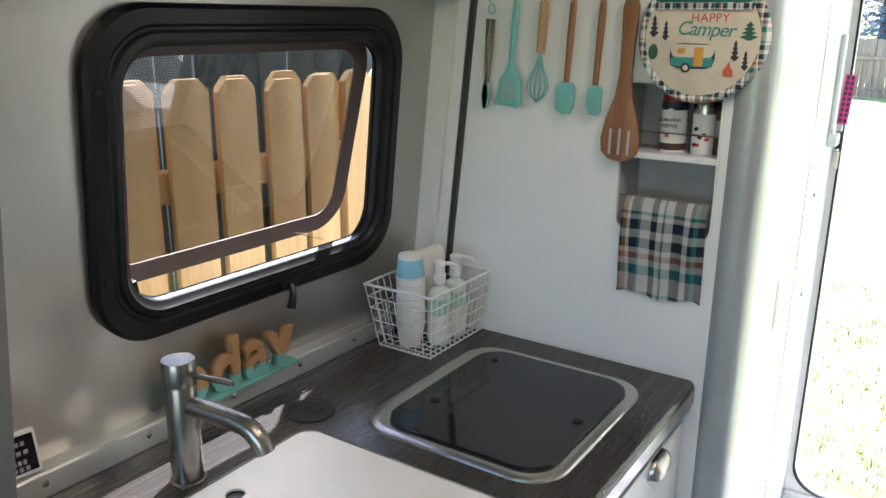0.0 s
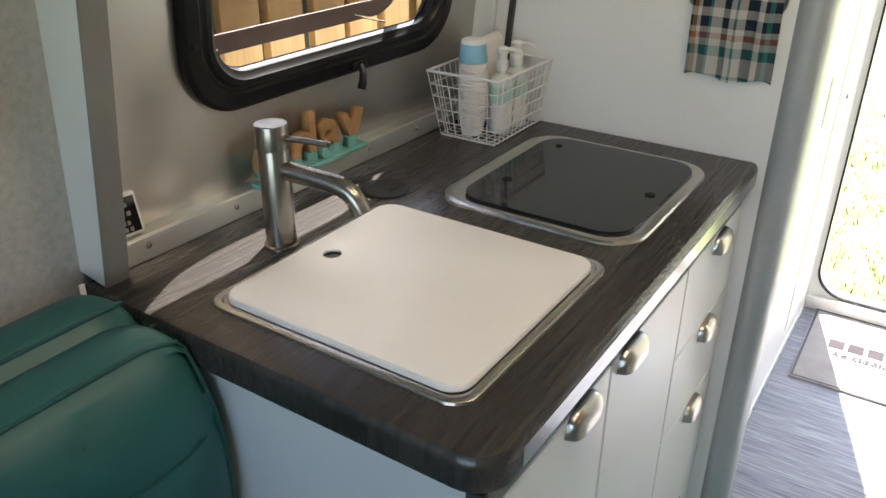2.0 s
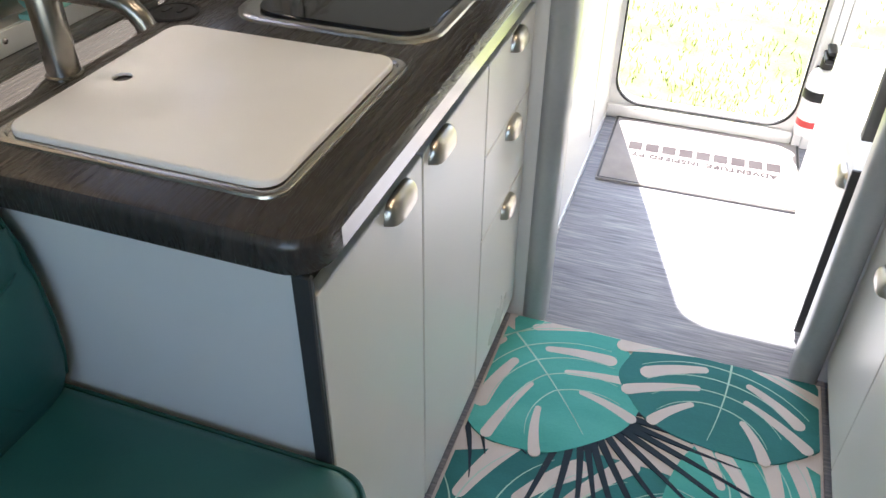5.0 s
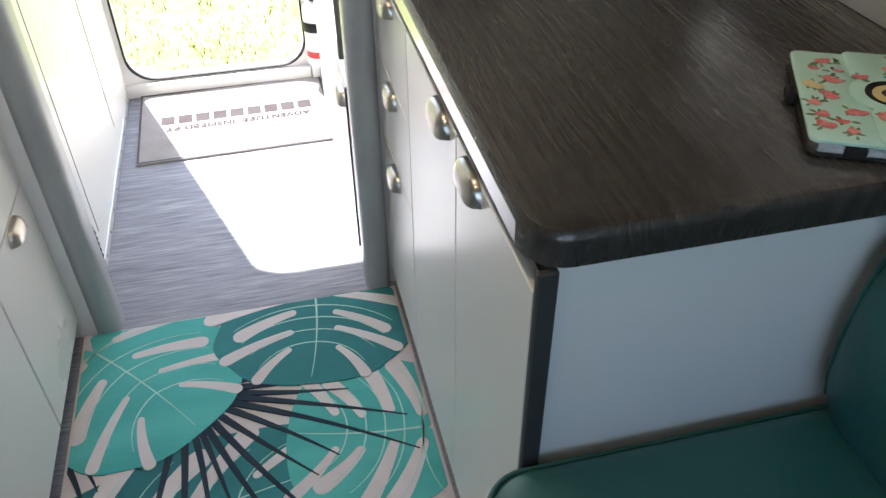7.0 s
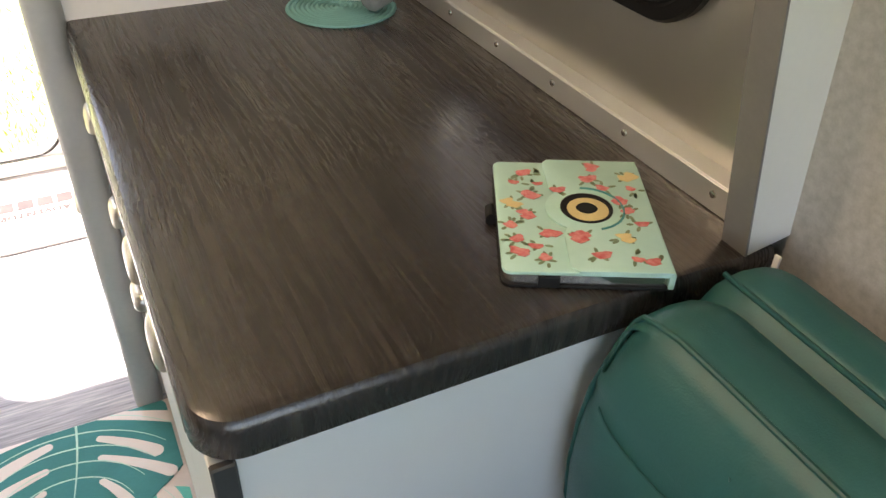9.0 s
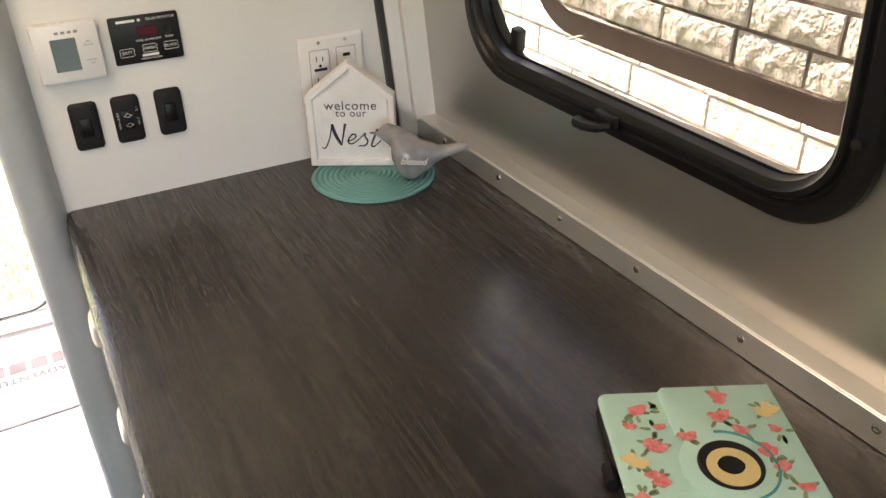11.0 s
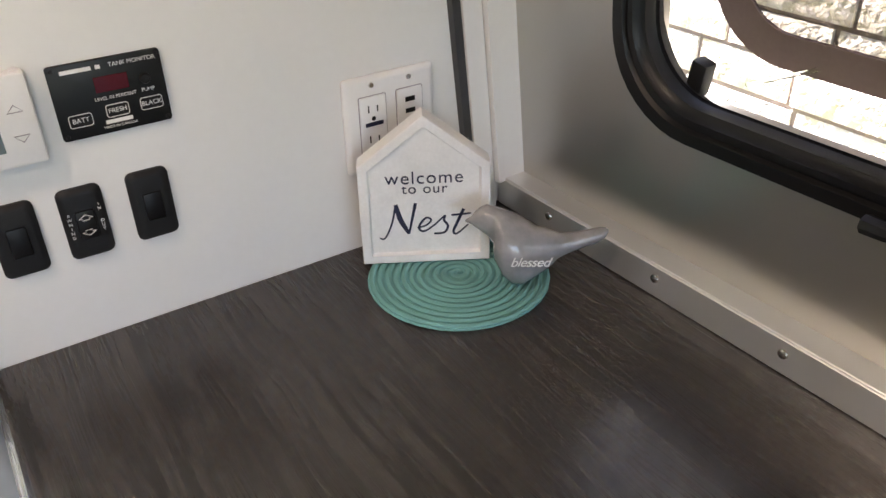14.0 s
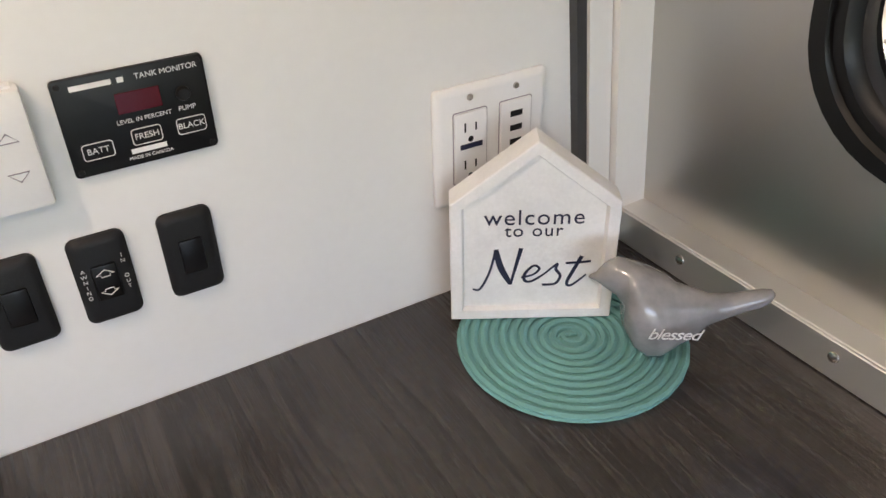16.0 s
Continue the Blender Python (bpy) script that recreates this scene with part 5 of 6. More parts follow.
def monstera(stem, heading, length, width, material, seed, slots=4, wide=0.042):
    """A split leaf: lobed heart outline, long blush slots and pale veins."""
    rnd = random.Random(seed)
    h = radians(heading)
    ex, ey = Vector((math.cos(h), math.sin(h))), Vector((-math.sin(h), math.cos(h)))
    def at(u, v):
        p = Vector(stem) + ex * u * length + ey * v * width
        return (p.x, p.y)
    outline = []
    for side in (1, -1):
        half = []
        for k in range(61):
            t = k / 60
            a = math.pi * t ** 0.82
            u = 0.43 - 0.57 * math.cos(a) - 0.10 * math.exp(-((t - 0.12) / 0.1) ** 2)
            v = 0.5 * math.sin(a) ** 0.78 + 0.012 * math.sin(21 * t + seed)
            if t < 0.04:
                u, v = t * -3.2, t * 1.2
            half.append(at(u, side * max(0.0, v)))
        outline += half if side == 1 else half[::-1]
    print_on("leaf_print", [outline], material)
    cuts, veins = [], [stripe(at(0.02, 0), at(0.93, 0), 0.0055, 0.0015, 0.008)]
    for side in (1, -1):
        for k in range(slots):
            f = k / max(1, slots - 1)
            t = -0.02 + 0.62 * f + rnd.uniform(-0.02, 0.02)
            open_end = (k + seed) % 2
            inner, outer = 0.09 + 0.04 * rnd.random(), (0.53 if open_end else 0.42) - 0.16 * f
            p, q = at(t + 0.06, side * inner), at(t + 0.26 + 0.08 * f, side * outer)
            w = wide * rnd.uniform(0.85, 1.1) * (1 - 0.3 * f)
            cut = stripe(p, q, w * 0.55, w, side * 0.005, 12)
            d = (Vector(q) - Vector(p)).normalized()
            across = Vector((-d.y, d.x))
            def cap_of(c, r, sg):
                return [tuple(Vector(c) + sg * d * r * math.sin(g) + sg * across * r * math.cos(g)) for g in (0.5, 1.05, 1.57, 2.09, 2.64)]
            n = len(cut) // 2
            cuts.append(cut[:n] + cap_of(q, w / 2, 1) + cut[n:] + cap_of(p, w * 0.275, -1))
        for k in range(slots + 1):
            f = k / slots
            t = 0.02 + 0.55 * f
            veins.append(stripe(at(t, 0), at(t + 0.24, side * (0.46 - 0.20 * f)), 0.0040, 0.0012, side * 0.020))
        veins.append(stripe(at(0.02, 0), at(-0.10, side * 0.38), 0.0040, 0.0012, -side * 0.014))
    print_on("slot_print", cuts, M["rug_base"])
    print_on("vein_print", veins, M["rug_vein"])


print_on("palm_print", palm((0.05, 0.72), (10, 150), 0.22, 0.018, 9), M["rug_navy"])
monstera((0.45, 0.66), 110, 0.36, 0.36, M["rug_teal"], 11)
monstera((-0.12, 0.60), 75, 0.38, 0.34, M["rug_deep"], 12)
monstera((-0.22, 1.06), 12, 0.54, 0.36, M["rug_deep"], 5, 4, 0.050)
monstera((0.475, 1.215), 170, 0.29, 0.42, M["rug_teal"], 4, 4, 0.046)
print_on("palm_print", palm((-0.30, 1.40), (-78, -28), 0.22, 0.020, 6), M["rug_navy"])
print_on("palm_print", palm((-0.30, 1.52), (-25, 25), 0.14, 0.016, 5), M["rug_navy"])
print_on("palm_print", palm((-0.02, 1.43), (-100, -3), 0.50, 0.0190, 12), M["rug_navy"])
print_on("palm_print", palm((0.02, 1.43), (6, 70), 0.46, 0.017, 8), M["rug_navy"])
monstera((-0.225, 1.605), -50, 0.38, 0.46, M["rug_teal"], 1, 4, 0.040)
monstera((0.295, 1.685), 262, 0.30, 0.46, M["rug_deep"], 3, 4, 0.040)

# ---- doormat ----
mat = thing("doormat", "grey ribbed doormat with printed lettering inside the doorway", "doormat", at=pose(0.135, 2.632, 0.0005, 0, 0, 1.0))
bm = bmesh.new()
soft_box(bm, -0.315, 0.315, -0.225, 0.225, 0, 0.008, 0.003, 2)
part("pad", bm, M["mat_grey"], mat)
bm = bmesh.new()
for a in (-0.312, 0.305):
    box(bm, a, a + 0.007, -0.222, 0.222, 0.008, 0.0088)
for b in (-0.222, 0.215):
    box(bm, -0.305, 0.305, b, b + 0.007, 0.008, 0.0088)
part("border", bm, M["dark_edge"], mat, "dark edge binding")
bm = bmesh.new()
text_mesh(bm, "ADVENTURE. INSPIRED BY", 0.036, pose(0.01, -0.035, 0.0084, 0, 0, 180), 0.0005, spacing=1.12, bold=0.002)
part("lettering", bm, M["mat_ink"], mat, "grey printed words", smooth=0)
for k in range(9):
    bm = bmesh.new()
    x = 0.255 - k * 0.0565
    soft_box(bm, x - 0.045, x, -0.004, 0.05, 0.0081, 0.0088, 0.0003, 1)
    part("printed_mark", bm, M["mat_ink"], mat, "plain grey printed block")

# ---- seats ----
def seat(side):
    s = 1 if side == "L" else -1
    fx = -0.185 if side == "L" else 0.433
    bx = -0.83 if side == "L" else 1.07
    x0, x1 = sorted((fx, bx))
    base = thing("bench_base", "plain white bench box below the seat cushion", "bench", "benches")
    bm = bmesh.new()
    a, b = sorted((fx - s * 0.03, bx))
    soft_box(bm, a, b, Y_BACK + 0.02, 0.706, 0, 0.455, 0.004, 1)
    part("box", bm, M["white_panel"], base)
    cu = thing("seat_cushion", "teal vinyl seat cushion with piped edges", "cushion", "bench cushions")
    bm = bmesh.new()
    cx, cy = (x0 + x1) / 2, (Y_BACK + 0.02 + 0.708) / 2
    w, h = x1 - x0, 0.708 - (Y_BACK + 0.02)
    loops = []
    for d, z in ((0.012, 0.456), (0.002, 0.466), (0.0, 0.48), (0.0, 0.535), (0.004, 0.550), (0.012, 0.561), (0.03, 0.568), (0.08, 0.573)):
        loops.append([Vector((cx + p, cy + q, z)) for p, q in rounded(w - 2 * d, h - 2 * d, 0.055, 8)])
    rows = ring(bm, loops)
    cap(bm, rows[-1]), cap(bm, rows[0][::-1])
    part("cover", bm, M["teal_vinyl"], cu)
    for z, d in ((0.5505, 0.0015), (0.468, 0.0)):
        bm = bmesh.new()
        tube(bm, [(cx + p, cy + q, z) for p, q in rounded(w - 2 * d, h - 2 * d, 0.055, 8)], 0.0035, 8, True)
        part("piping", bm, M["piping"], cu)
    # back cushion
    bc = thing("back_cushion", "tufted teal vinyl back cushion with a pale button", "cushion", "back cushions")
    off = -0.628 if side == "L" else 0.872
    prof = [(0.0, 0.5735), (-0.012, 0.60), (-0.022, 0.64), (-0.026, 0.70), (-0.023, 0.76), (-0.015, 0.81), (-0.002, 0.852), (0.012, 0.880), (0.026, 0.898), (0.040, 0.909), (0.055, 0.915), (0.078, 0.918), (0.10, 0.915), (0.112, 0.910), (0.12, 0.905), (0.128, 0.914), (0.14, 0.926), (0.165, 0.932), (0.19, 0.928), (0.205, 0.912), (0.212, 0.88)]
    # finer profile
    fine = []
    for p, q in zip(prof, prof[1:]):
        for k in range(3):
            fine.append((p[0] + (q[0] - p[0]) * k / 3, p[1] + (q[1] - p[1]) * k / 3))
    fine.append(prof[-1])
    y_end, y_far, by, bz = 0.700, -0.75, 0.484, 0.794 if side == "L" else 0.812
    ys = [y_end - 0.0, y_end - 0.002, y_end - 0.006, y_end - 0.013, y_end - 0.022, y_end - 0.034, y_end - 0.042] + [y_end - 0.05 - 0.012 * k for k in range(40)] + [0.1, -0.1, -0.3, -0.5, -0.7, y_far]
    def crease(y, z):
        out = 0.0
        for a in (0, 55, 125, 180, 235, 305):
            dy, dz = y - by, z - bz
            c, sn = math.cos(radians(a)), math.sin(radians(a))
            t = dy * c + dz * sn
            if t > 0:
                out = max(out, math.exp(-((-dy * sn + dz * c) / 0.006) ** 2) * (1 if t < 0.2 else max(0, 1 - (t - 0.2) / 0.05)))
        return 0.0055 * out + 0.016 * math.exp(-((y - by) ** 2 + (z - bz) ** 2) / 0.035 ** 2)
    bm = bmesh.new()
    grid = []
    for y in ys:
        e = max(0.0, 1 - (y_end - y) / 0.07)
        pull = 0.045 * (1 - math.sqrt(max(0, 1 - e * e)))
        row = []
        for x, z in fine:
            f = 1 if z < 0.89 and x < 0.02 else 0
            xx = x + (crease(y, z) * f) + pull * (0.55 if x < 0.03 else 0)
            zz = z - pull * (1.0 if z > 0.85 else 0.2)
            row.append(bm.verts.new((off - s * xx, y, zz)))
        grid.append(row)
    for a, b in zip(grid, grid[1:]):
        for k in range(len(fine) - 1):
            bm.faces.new((a[k], a[k + 1], b[k + 1], b[k]))
    for row in (grid[0], grid[-1]):
        low = [row[-1], bm.verts.new((row[-1].co.x, row[-1].co.y, 0.574))]
        bm.faces.new(row + [low[1]])
    part("cover", bm, M["teal_vinyl"], bc, smooth=60)
    bm = bmesh.new()
    edge = [(off - s * (x + 0.0155), y_end - 0.005, z - (0.003 if z < 0.85 else 0.016)) for x, z in prof[1:9]]
    tube(bm, edge + [(off - s * 0.040, y, z) for y, z in ((0.684, 0.897), (0.664, 0.903), (0.634, 0.9085))] + [(off - s * 0.040, y, 0.9095) for y in (0.604, 0.4, 0.2, 0.0, -0.3, y_far)], 0.0035, 8)
    part("piping", bm, M["piping"], bc)
    bm = bmesh.new()
    tube(bm, [(off - s * 0.134, y, 0.921) for y in (0.684, 0.4, 0.1, -0.2, y_far)], 0.003, 8)
    part("piping", bm, M["piping"], bc)
    bm = bmesh.new()
    lathe(bm, [(0.0125, 0), (0.012, 0.003), (0.009, 0.006), (0.004, 0.0075)], m=Matrix.Translation((off + s * 0.007, by, bz)) @ pose(0, 0, 0, 0, s * 90, 0), seg=20)
    part("button", bm, M["white_plastic"], bc, "pale covered button")
    for a in (0, 55, 125, 180, 235, 305):
        pts = []
        for k in range(14):
            t = 0.016 + 0.20 * k / 13
            y, z = by + t * math.cos(radians(a)), bz + t * math.sin(radians(a)) + 0.012 * math.sin(math.pi * k / 13) * (-1 if a in (0, 180) else 0)
            if not (0.605 < z < 0.885 and y < y_end - 0.018):
                continue
            for p, q in zip(fine, fine[1:]):
                if p[1] <= z <= q[1]:
                    x = p[0] + (q[0] - p[0]) * (z - p[1]) / (q[1] - p[1])
                    break
            e = max(0.0, 1 - (y_end - y) / 0.07)
            pts.append((off - s * (x + crease(y, z) + 0.0247 * (1 - math.sqrt(max(0, 1 - e * e)))), y, z))
        if len(pts) > 3:
            bm = bmesh.new()
            tube(bm, pts, 0.0015, 5)
            part("stitch_line", bm, M["piping"], bc)
for side in "LR":
    seat(side)
for x, y in ((-0.85, 0.688), (1.085, 0.688)):
    strap = thing("strap_end", "white plastic strap end tucked behind the back cushion", "strap", "strap ends")
    bm = bmesh.new()
    soft_box(bm, x - 0.002, x + 0.002, y - 0.004, y + 0.004, 0.86, 0.916, 0.0015, 2)
    part("tab", bm, M["white_plastic"], strap, m=pose(0, 0, 0))

# ---- tablet ----
tab = thing("tablet_case", "mint floral folio tablet case lying shut on the worktop", "tablet", at=pose(0.930, 0.836, 0.9005, 0, 0, -26.5) @ Matrix.Diagonal((1, 1, 1.4, 1)))
TW, TL = 0.174, 0.214
bm = bmesh.new()
prism(bm, rounded(TW, TL, 0.010, 5), "z", 0.0, 0.003, 0.0008)
part("back_cover", bm, M["black_matt"], tab, "black lower cover")
bm = bmesh.new()
prism(bm, rounded(TW - 0.006, TL - 0.006, 0.009, 5), "z", 0.0032, 0.0112)
part("slate", bm, M["steel_flat"], tab, "silver tablet body")
bm = bmesh.new()
soft_box(bm, TW / 2 - 0.006, TW / 2 + 0.001, -TL / 2, TL / 2, 0.0005, 0.0145, 0.002, 2)
part("spine", bm, M["tablet_mint"], tab)
bm = bmesh.new()
prism(bm, [(x, y) for x, y in rounded(TW, TL, 0.010, 5)], "z", 0.0114, 0.0148, 0.001)
part("front_cover", bm, M["tablet_mint"], tab, "mint floral front cover")
bm = bmesh.new()
fx0 = -0.022
flap = [(TW / 2 - 0.002, -TL / 2 - 0.001), (TW / 2 - 0.002, TL / 2 + 0.003), (fx0, TL / 2 + 0.003), (fx0 - 0.006, TL / 2 - 0.004), (fx0 - 0.004, 0.045)]
flap += [(0.012 + 0.045 * math.cos(radians(a)), 0.005 + 0.045 * math.sin(radians(a))) for a in range(125, 240, 10)]
flap += [(fx0 + 0.004, -0.045), (fx0 + 0.004, -TL / 2 + 0.008), (fx0 + 0.012, -TL / 2 - 0.001)]
prism(bm, flap[::-1], "z", 0.0149, 0.0168, 0.0006)
part("flap", bm, M["tablet_mint"], tab, "mint floral half flap")
bm = bmesh.new()
lathe(bm, [(0.029, 0.0168), (0.029, 0.0178), (0.0275, 0.0182), (0.025, 0.0172), (0.0, 0.0171)], (0.012, 0.005, 0), 36)
bmesh.ops.remove_doubles(bm, verts=bm.verts, dist=1e-6)
part("hole_ring", bm, M["black_matt"], tab, "black round cut-out")
bm = bmesh.new()
lathe(bm, [(0.023, 0.0172), (0.023, 0.0175)], (0.013, 0.002, 0), 30)
part("slate_back", bm, M["pale_yellow"], tab, "pale back seen through the cut-out")
bm = bmesh.new()
prism(bm, [(0.012 + 0.011 * math.cos(k * 0.42) * (1 + 0.12 * math.cos(2 * k * 0.42)), 0.004 + 0.011 * math.sin(k * 0.42)) for k in range(15)], "z", 0.0175, 0.0178)
part("emblem", bm, M["black"], tab, "plain black round mark")
bm = bmesh.new()
tube(bm, [(0.012 + 0.041 * math.cos(radians(a)), 0.005 + 0.041 * math.sin(radians(a)), 0.0168) for a in range(-75, 100, 8)], 0.0013, 6)
part("groove", bm, M["teal_ink"], tab, "teal pivot groove")
bm = bmesh.new()
tube(bm, [(-TW / 2 - 0.006, -0.012 + 0.012, 0.006), (-TW / 2 - 0.006, 0.022, 0.006)], 0.0055, 10)
part("pen_loop", bm, M["black_matt"], tab, "black elastic pen loop")
bm = bmesh.new()
soft_box(bm, -0.05, -0.028, -TL / 2 - 0.0012, -TL / 2 + 0.004, 0.0005, 0.011, 0.001, 1)
part("elastic", bm, M["black_matt"], tab)
rnd = random.Random(21)
spots = []
while len(spots) < 27:
    p = (rnd.uniform(-TW / 2 + 0.014, TW / 2 - 0.014), rnd.uniform(-TL / 2 + 0.014, TL / 2 - 0.014))
    if math.hypot(p[0] - 0.012, p[1] - 0.005) > 0.044 and all(math.hypot(p[0] - q[0], p[1] - q[1]) > 0.0205 for q in spots):
        spots.append(p)
def blob(bm, x, y, r, z, w=9):
    ph = rnd.uniform(0, 6)
    prism(bm, [(x + r * (1 + 0.3 * math.sin(3 * a + ph)) * math.cos(a), y + r * (0.8 + 0.25 * math.cos(2 * a + ph)) * math.sin(a)) for a in (2 * math.pi * k / w for k in range(w))], "z", z, z + 0.00025)
for k, (x, y) in enumerate(spots):
    z = 0.0169 if x > fx0 else 0.0149
    for j in range(rnd.randint(3, 6)):
        bm = bmesh.new()
        a = rnd.uniform(0, 6.3)
        d = rnd.uniform(0.007, 0.013)
        c, sn = math.cos(a), math.sin(a)
        px, py = x + d * c, y + d * sn
        if x < fx0 and px > fx0 - 0.012:
            px = fx0 - 0.014
        l, w2 = rnd.uniform(0.0035, 0.006), 0.002
        prism(bm, [(px + l * c * math.cos(q) - w2 * sn * math.sin(q), py + l * sn * math.cos(q) + w2 * c * math.sin(q)) for q in (2 * math.pi * i / 8 for i in range(8))], "z", z, z + 0.0002)
        part("leaf_print", bm, M["leaf_print"], tab)
    for j in range(rnd.randint(1, 3)):
        bm = bmesh.new()
        blob(bm, x + rnd.uniform(-0.005, 0.005), y + rnd.uniform(-0.004, 0.004), rnd.uniform(0.0050, 0.0100), z + 0.0002 + j * 0.0001, 11)
        part("rose_print", bm, M["pale_yellow"] if k % 6 == 5 else M["rose"], tab)

# ---- switches, sockets, meters ----
YR = Y_BULK_R
mon = thing("tank_monitor", "black tank monitor panel with a dark red display on the bulkhead", "panel", at=pose(0.6480, YR - 0.0005, 1.1355, 90, 0, 0))
W, H = 0.094, 0.066
bm = bmesh.new()
prism(bm, rounded(W, H, 0.003, 4), "z", 0, 0.004, 0.0008)
part("plate", bm, M["black"], mon)
bm = bmesh.new()
soft_box(bm, -0.012, 0.016, 0.004, 0.018, 0.0041, 0.0048, 0.0003, 1)
part("display", bm, M["red_glass"], mon, "dark red display window")
bm = bmesh.new()
lathe(bm, [(0.0048, 0.004), (0.0048, 0.0065), (0.004, 0.008)], (0.030, 0.0095, 0), 14)
part("pump_switch", bm, M["black_matt"], mon)
for x, y in ((-0.043, 0.029), (0.043, 0.029), (-0.043, -0.029), (0.043, -0.029)):
    bm = bmesh.new()
    lathe(bm, [(0.0022, 0.004), (0.0018, 0.005)], (x, y, 0), 8)
    part("screw", bm, M["black_matt"], mon)
for t, sz, x, y in (("TANK MONITOR", 0.0052, 0.0225, 0.0265), ("LEVEL IN PERCENT", 0.0042, 0.003, -0.0015), ("PUMP", 0.0046, 0.031, -0.001), ("BATT", 0.0058, -0.0295, -0.0165), ("FRESH", 0.0058, 0.002, -0.0135), ("BLACK", 0.0058, 0.0315, -0.0135), ("MADE IN CANADA", 0.0034, 0.002, -0.0275)):
    bm = bmesh.new()
    text_mesh(bm, t, sz, pose(x, y, 0.0042), 0.0001)
    part("lettering", bm, M["white_print"], mon, smooth=0)
for x, w, y in ((-0.024, 0.025, 0.0265), (-0.006, 0.004, 0.0265), (0.0015, 0.023, -0.0228)):
    bm = bmesh.new()
    box(bm, x - w / 2, x + w / 2, y - 0.0017, y + 0.0017, 0.0041, 0.0044)
    part("printed_mark", bm, M["white_print"], mon, "plain white bar")
for x, y in ((-0.0295, -0.0165), (0.002, -0.0135), (0.0315, -0.0135)):
    bm = bmesh.new()
    tube(bm, [(x + a, y + b, 0.0042) for a, b in rounded(0.019, 0.011, 0.002, 3)], 0.00035, 4, True)
    part("button_outline", bm, M["white_print"], mon)

def rocker(x, marks):
    sw = thing("rocker_switch", "black rocker switch with awning arrows" if marks else "plain black rocker switch on the bulkhead", "switch", "rocker switches", at=pose(x, YR - 0.0005, 1.0245, 90, 0, 0))
    bm = bmesh.new()
    rows = ring(bm, [[Vector((a, b, z)) for a, b in rounded(0.0385 - 2 * d, 0.070 - 2 * d, 0.0065, 5)] for d, z in ((0, 0), (0, 0.003), (0.0025, 0.0062), (0.006, 0.0072))])
    cap(bm, rows[-1])
    part("plate", bm, M["black_matt"], sw)
    bm = bmesh.new()
    soft_box(bm, -0.0085, 0.0085, -0.014, 0.014, 0.0072, 0.0092, 0.0015, 2)
    part("rocker", bm, M["black"], sw)
    if marks:
        bm = bmesh.new()
        for sg, y in ((1, 0.005), (-1, -0.005)):
            pts = [(-0.003, 0), (-0.003, 0.0018), (-0.006, 0.0018), (0, 0.0055), (0.006, 0.0018), (0.003, 0.0018), (0.003, 0)]
            tube(bm, [(a, y + sg * b, 0.0094) for a, b in pts], 0.0004, 4, True)
        part("arrows", bm, M["white_print"], sw)
        for words, wx, wy in (("AWNING", -0.0135, 0.012), ("IN", 0.0135, 0.017), ("OUT", 0.0135, 0.0)):
            bm = bmesh.new()
            for k, c in enumerate(words):
                text_mesh(bm, c, 0.0042, pose(wx, wy - k * 0.0045, 0.0074), 0.0001)
            part("lettering", bm, M["white_print"], sw, smooth=0)
for x, mk in ((0.5430, False), (0.600, True), (0.6605, False)):
    rocker(x, mk)

th = thing("thermostat", "white wall thermostat with a grey display and arrow keys", "thermostat", at=pose(0.5435, YR - 0.0005, 1.134, 90, 0, 0))
bm = bmesh.new()
soft_box(bm, -0.042, 0.042, -0.039, 0.039, 0, 0.016, 0.003, 2)
part("case", bm, M["white_plastic"], th)
bm = bmesh.new()
for k in range(7):
    box(bm, -0.034 + k * 0.011, -0.028 + k * 0.011, 0.0388, 0.0405, 0.004, 0.012)
part("vent_ribs", bm, M["white_plastic"], th)
bm = bmesh.new()
soft_box(bm, -0.020, 0.012, -0.024, 0.020, 0.0161, 0.0168, 0.0003, 1)
part("display", bm, M["lcd"], th, "grey display")
for sg, y in ((1, 0.008), (-1, -0.012)):
    bm = bmesh.new()
    tube(bm, [(0.021, y, 0.0164), (0.033, y, 0.0164), (0.027, y + sg * 0.006, 0.0164)], 0.0005, 4, True)
    part("arrow_key", bm, M["grey_print"], th)
bm = bmesh.new()
for k in range(4):
    box(bm, -0.012 + k * 0.008, -0.007 + k * 0.008, 0.026, 0.0295, 0.016, 0.0163)
part("printed_mark", bm, M["grey_print"], th, "plain grey bars")

sock = thing("wall_socket", "white double wall plate with sockets and charging ports", "socket", at=pose(0.921, YR - 0.0005, 1.047, 90, 0, 0))
bm = bmesh.new()
rows = ring(bm, [[Vector((a, b, z)) for a, b in rounded(0.110 - 2 * d, 0.107 - 2 * d, 0.004, 4)] for d, z in ((0, 0), (0, 0.003), (0.003, 0.006), (0.006, 0.0066))])
cap(bm, rows[-1])
part("plate", bm, M["white_plastic"], sock)
for x in (-0.0225, 0.0225):
    bm = bmesh.new()
    prism(bm, [(x + a, b) for a, b in rounded(0.031, 0.064, 0.002, 3)], "z", 0.0066, 0.0086, 0.0006)
    part("insert", bm, M["white_plastic"], sock)
    bm = bmesh.new()
    tube(bm, [(x + a, b, 0.0067) for a, b in rounded(0.0325, 0.0655, 0.002, 3)], 0.0005, 4, True)
    part("insert_gap", bm, M["grey_print"], sock)
    for y in (0.044, -0.044):
        bm = bmesh.new()
        lathe(bm, [(0.003, 0.0066), (0.0025, 0.0078)], (x, y, 0), 10)
        part("screw", bm, M["steel_flat"], sock)
bm = bmesh.new()
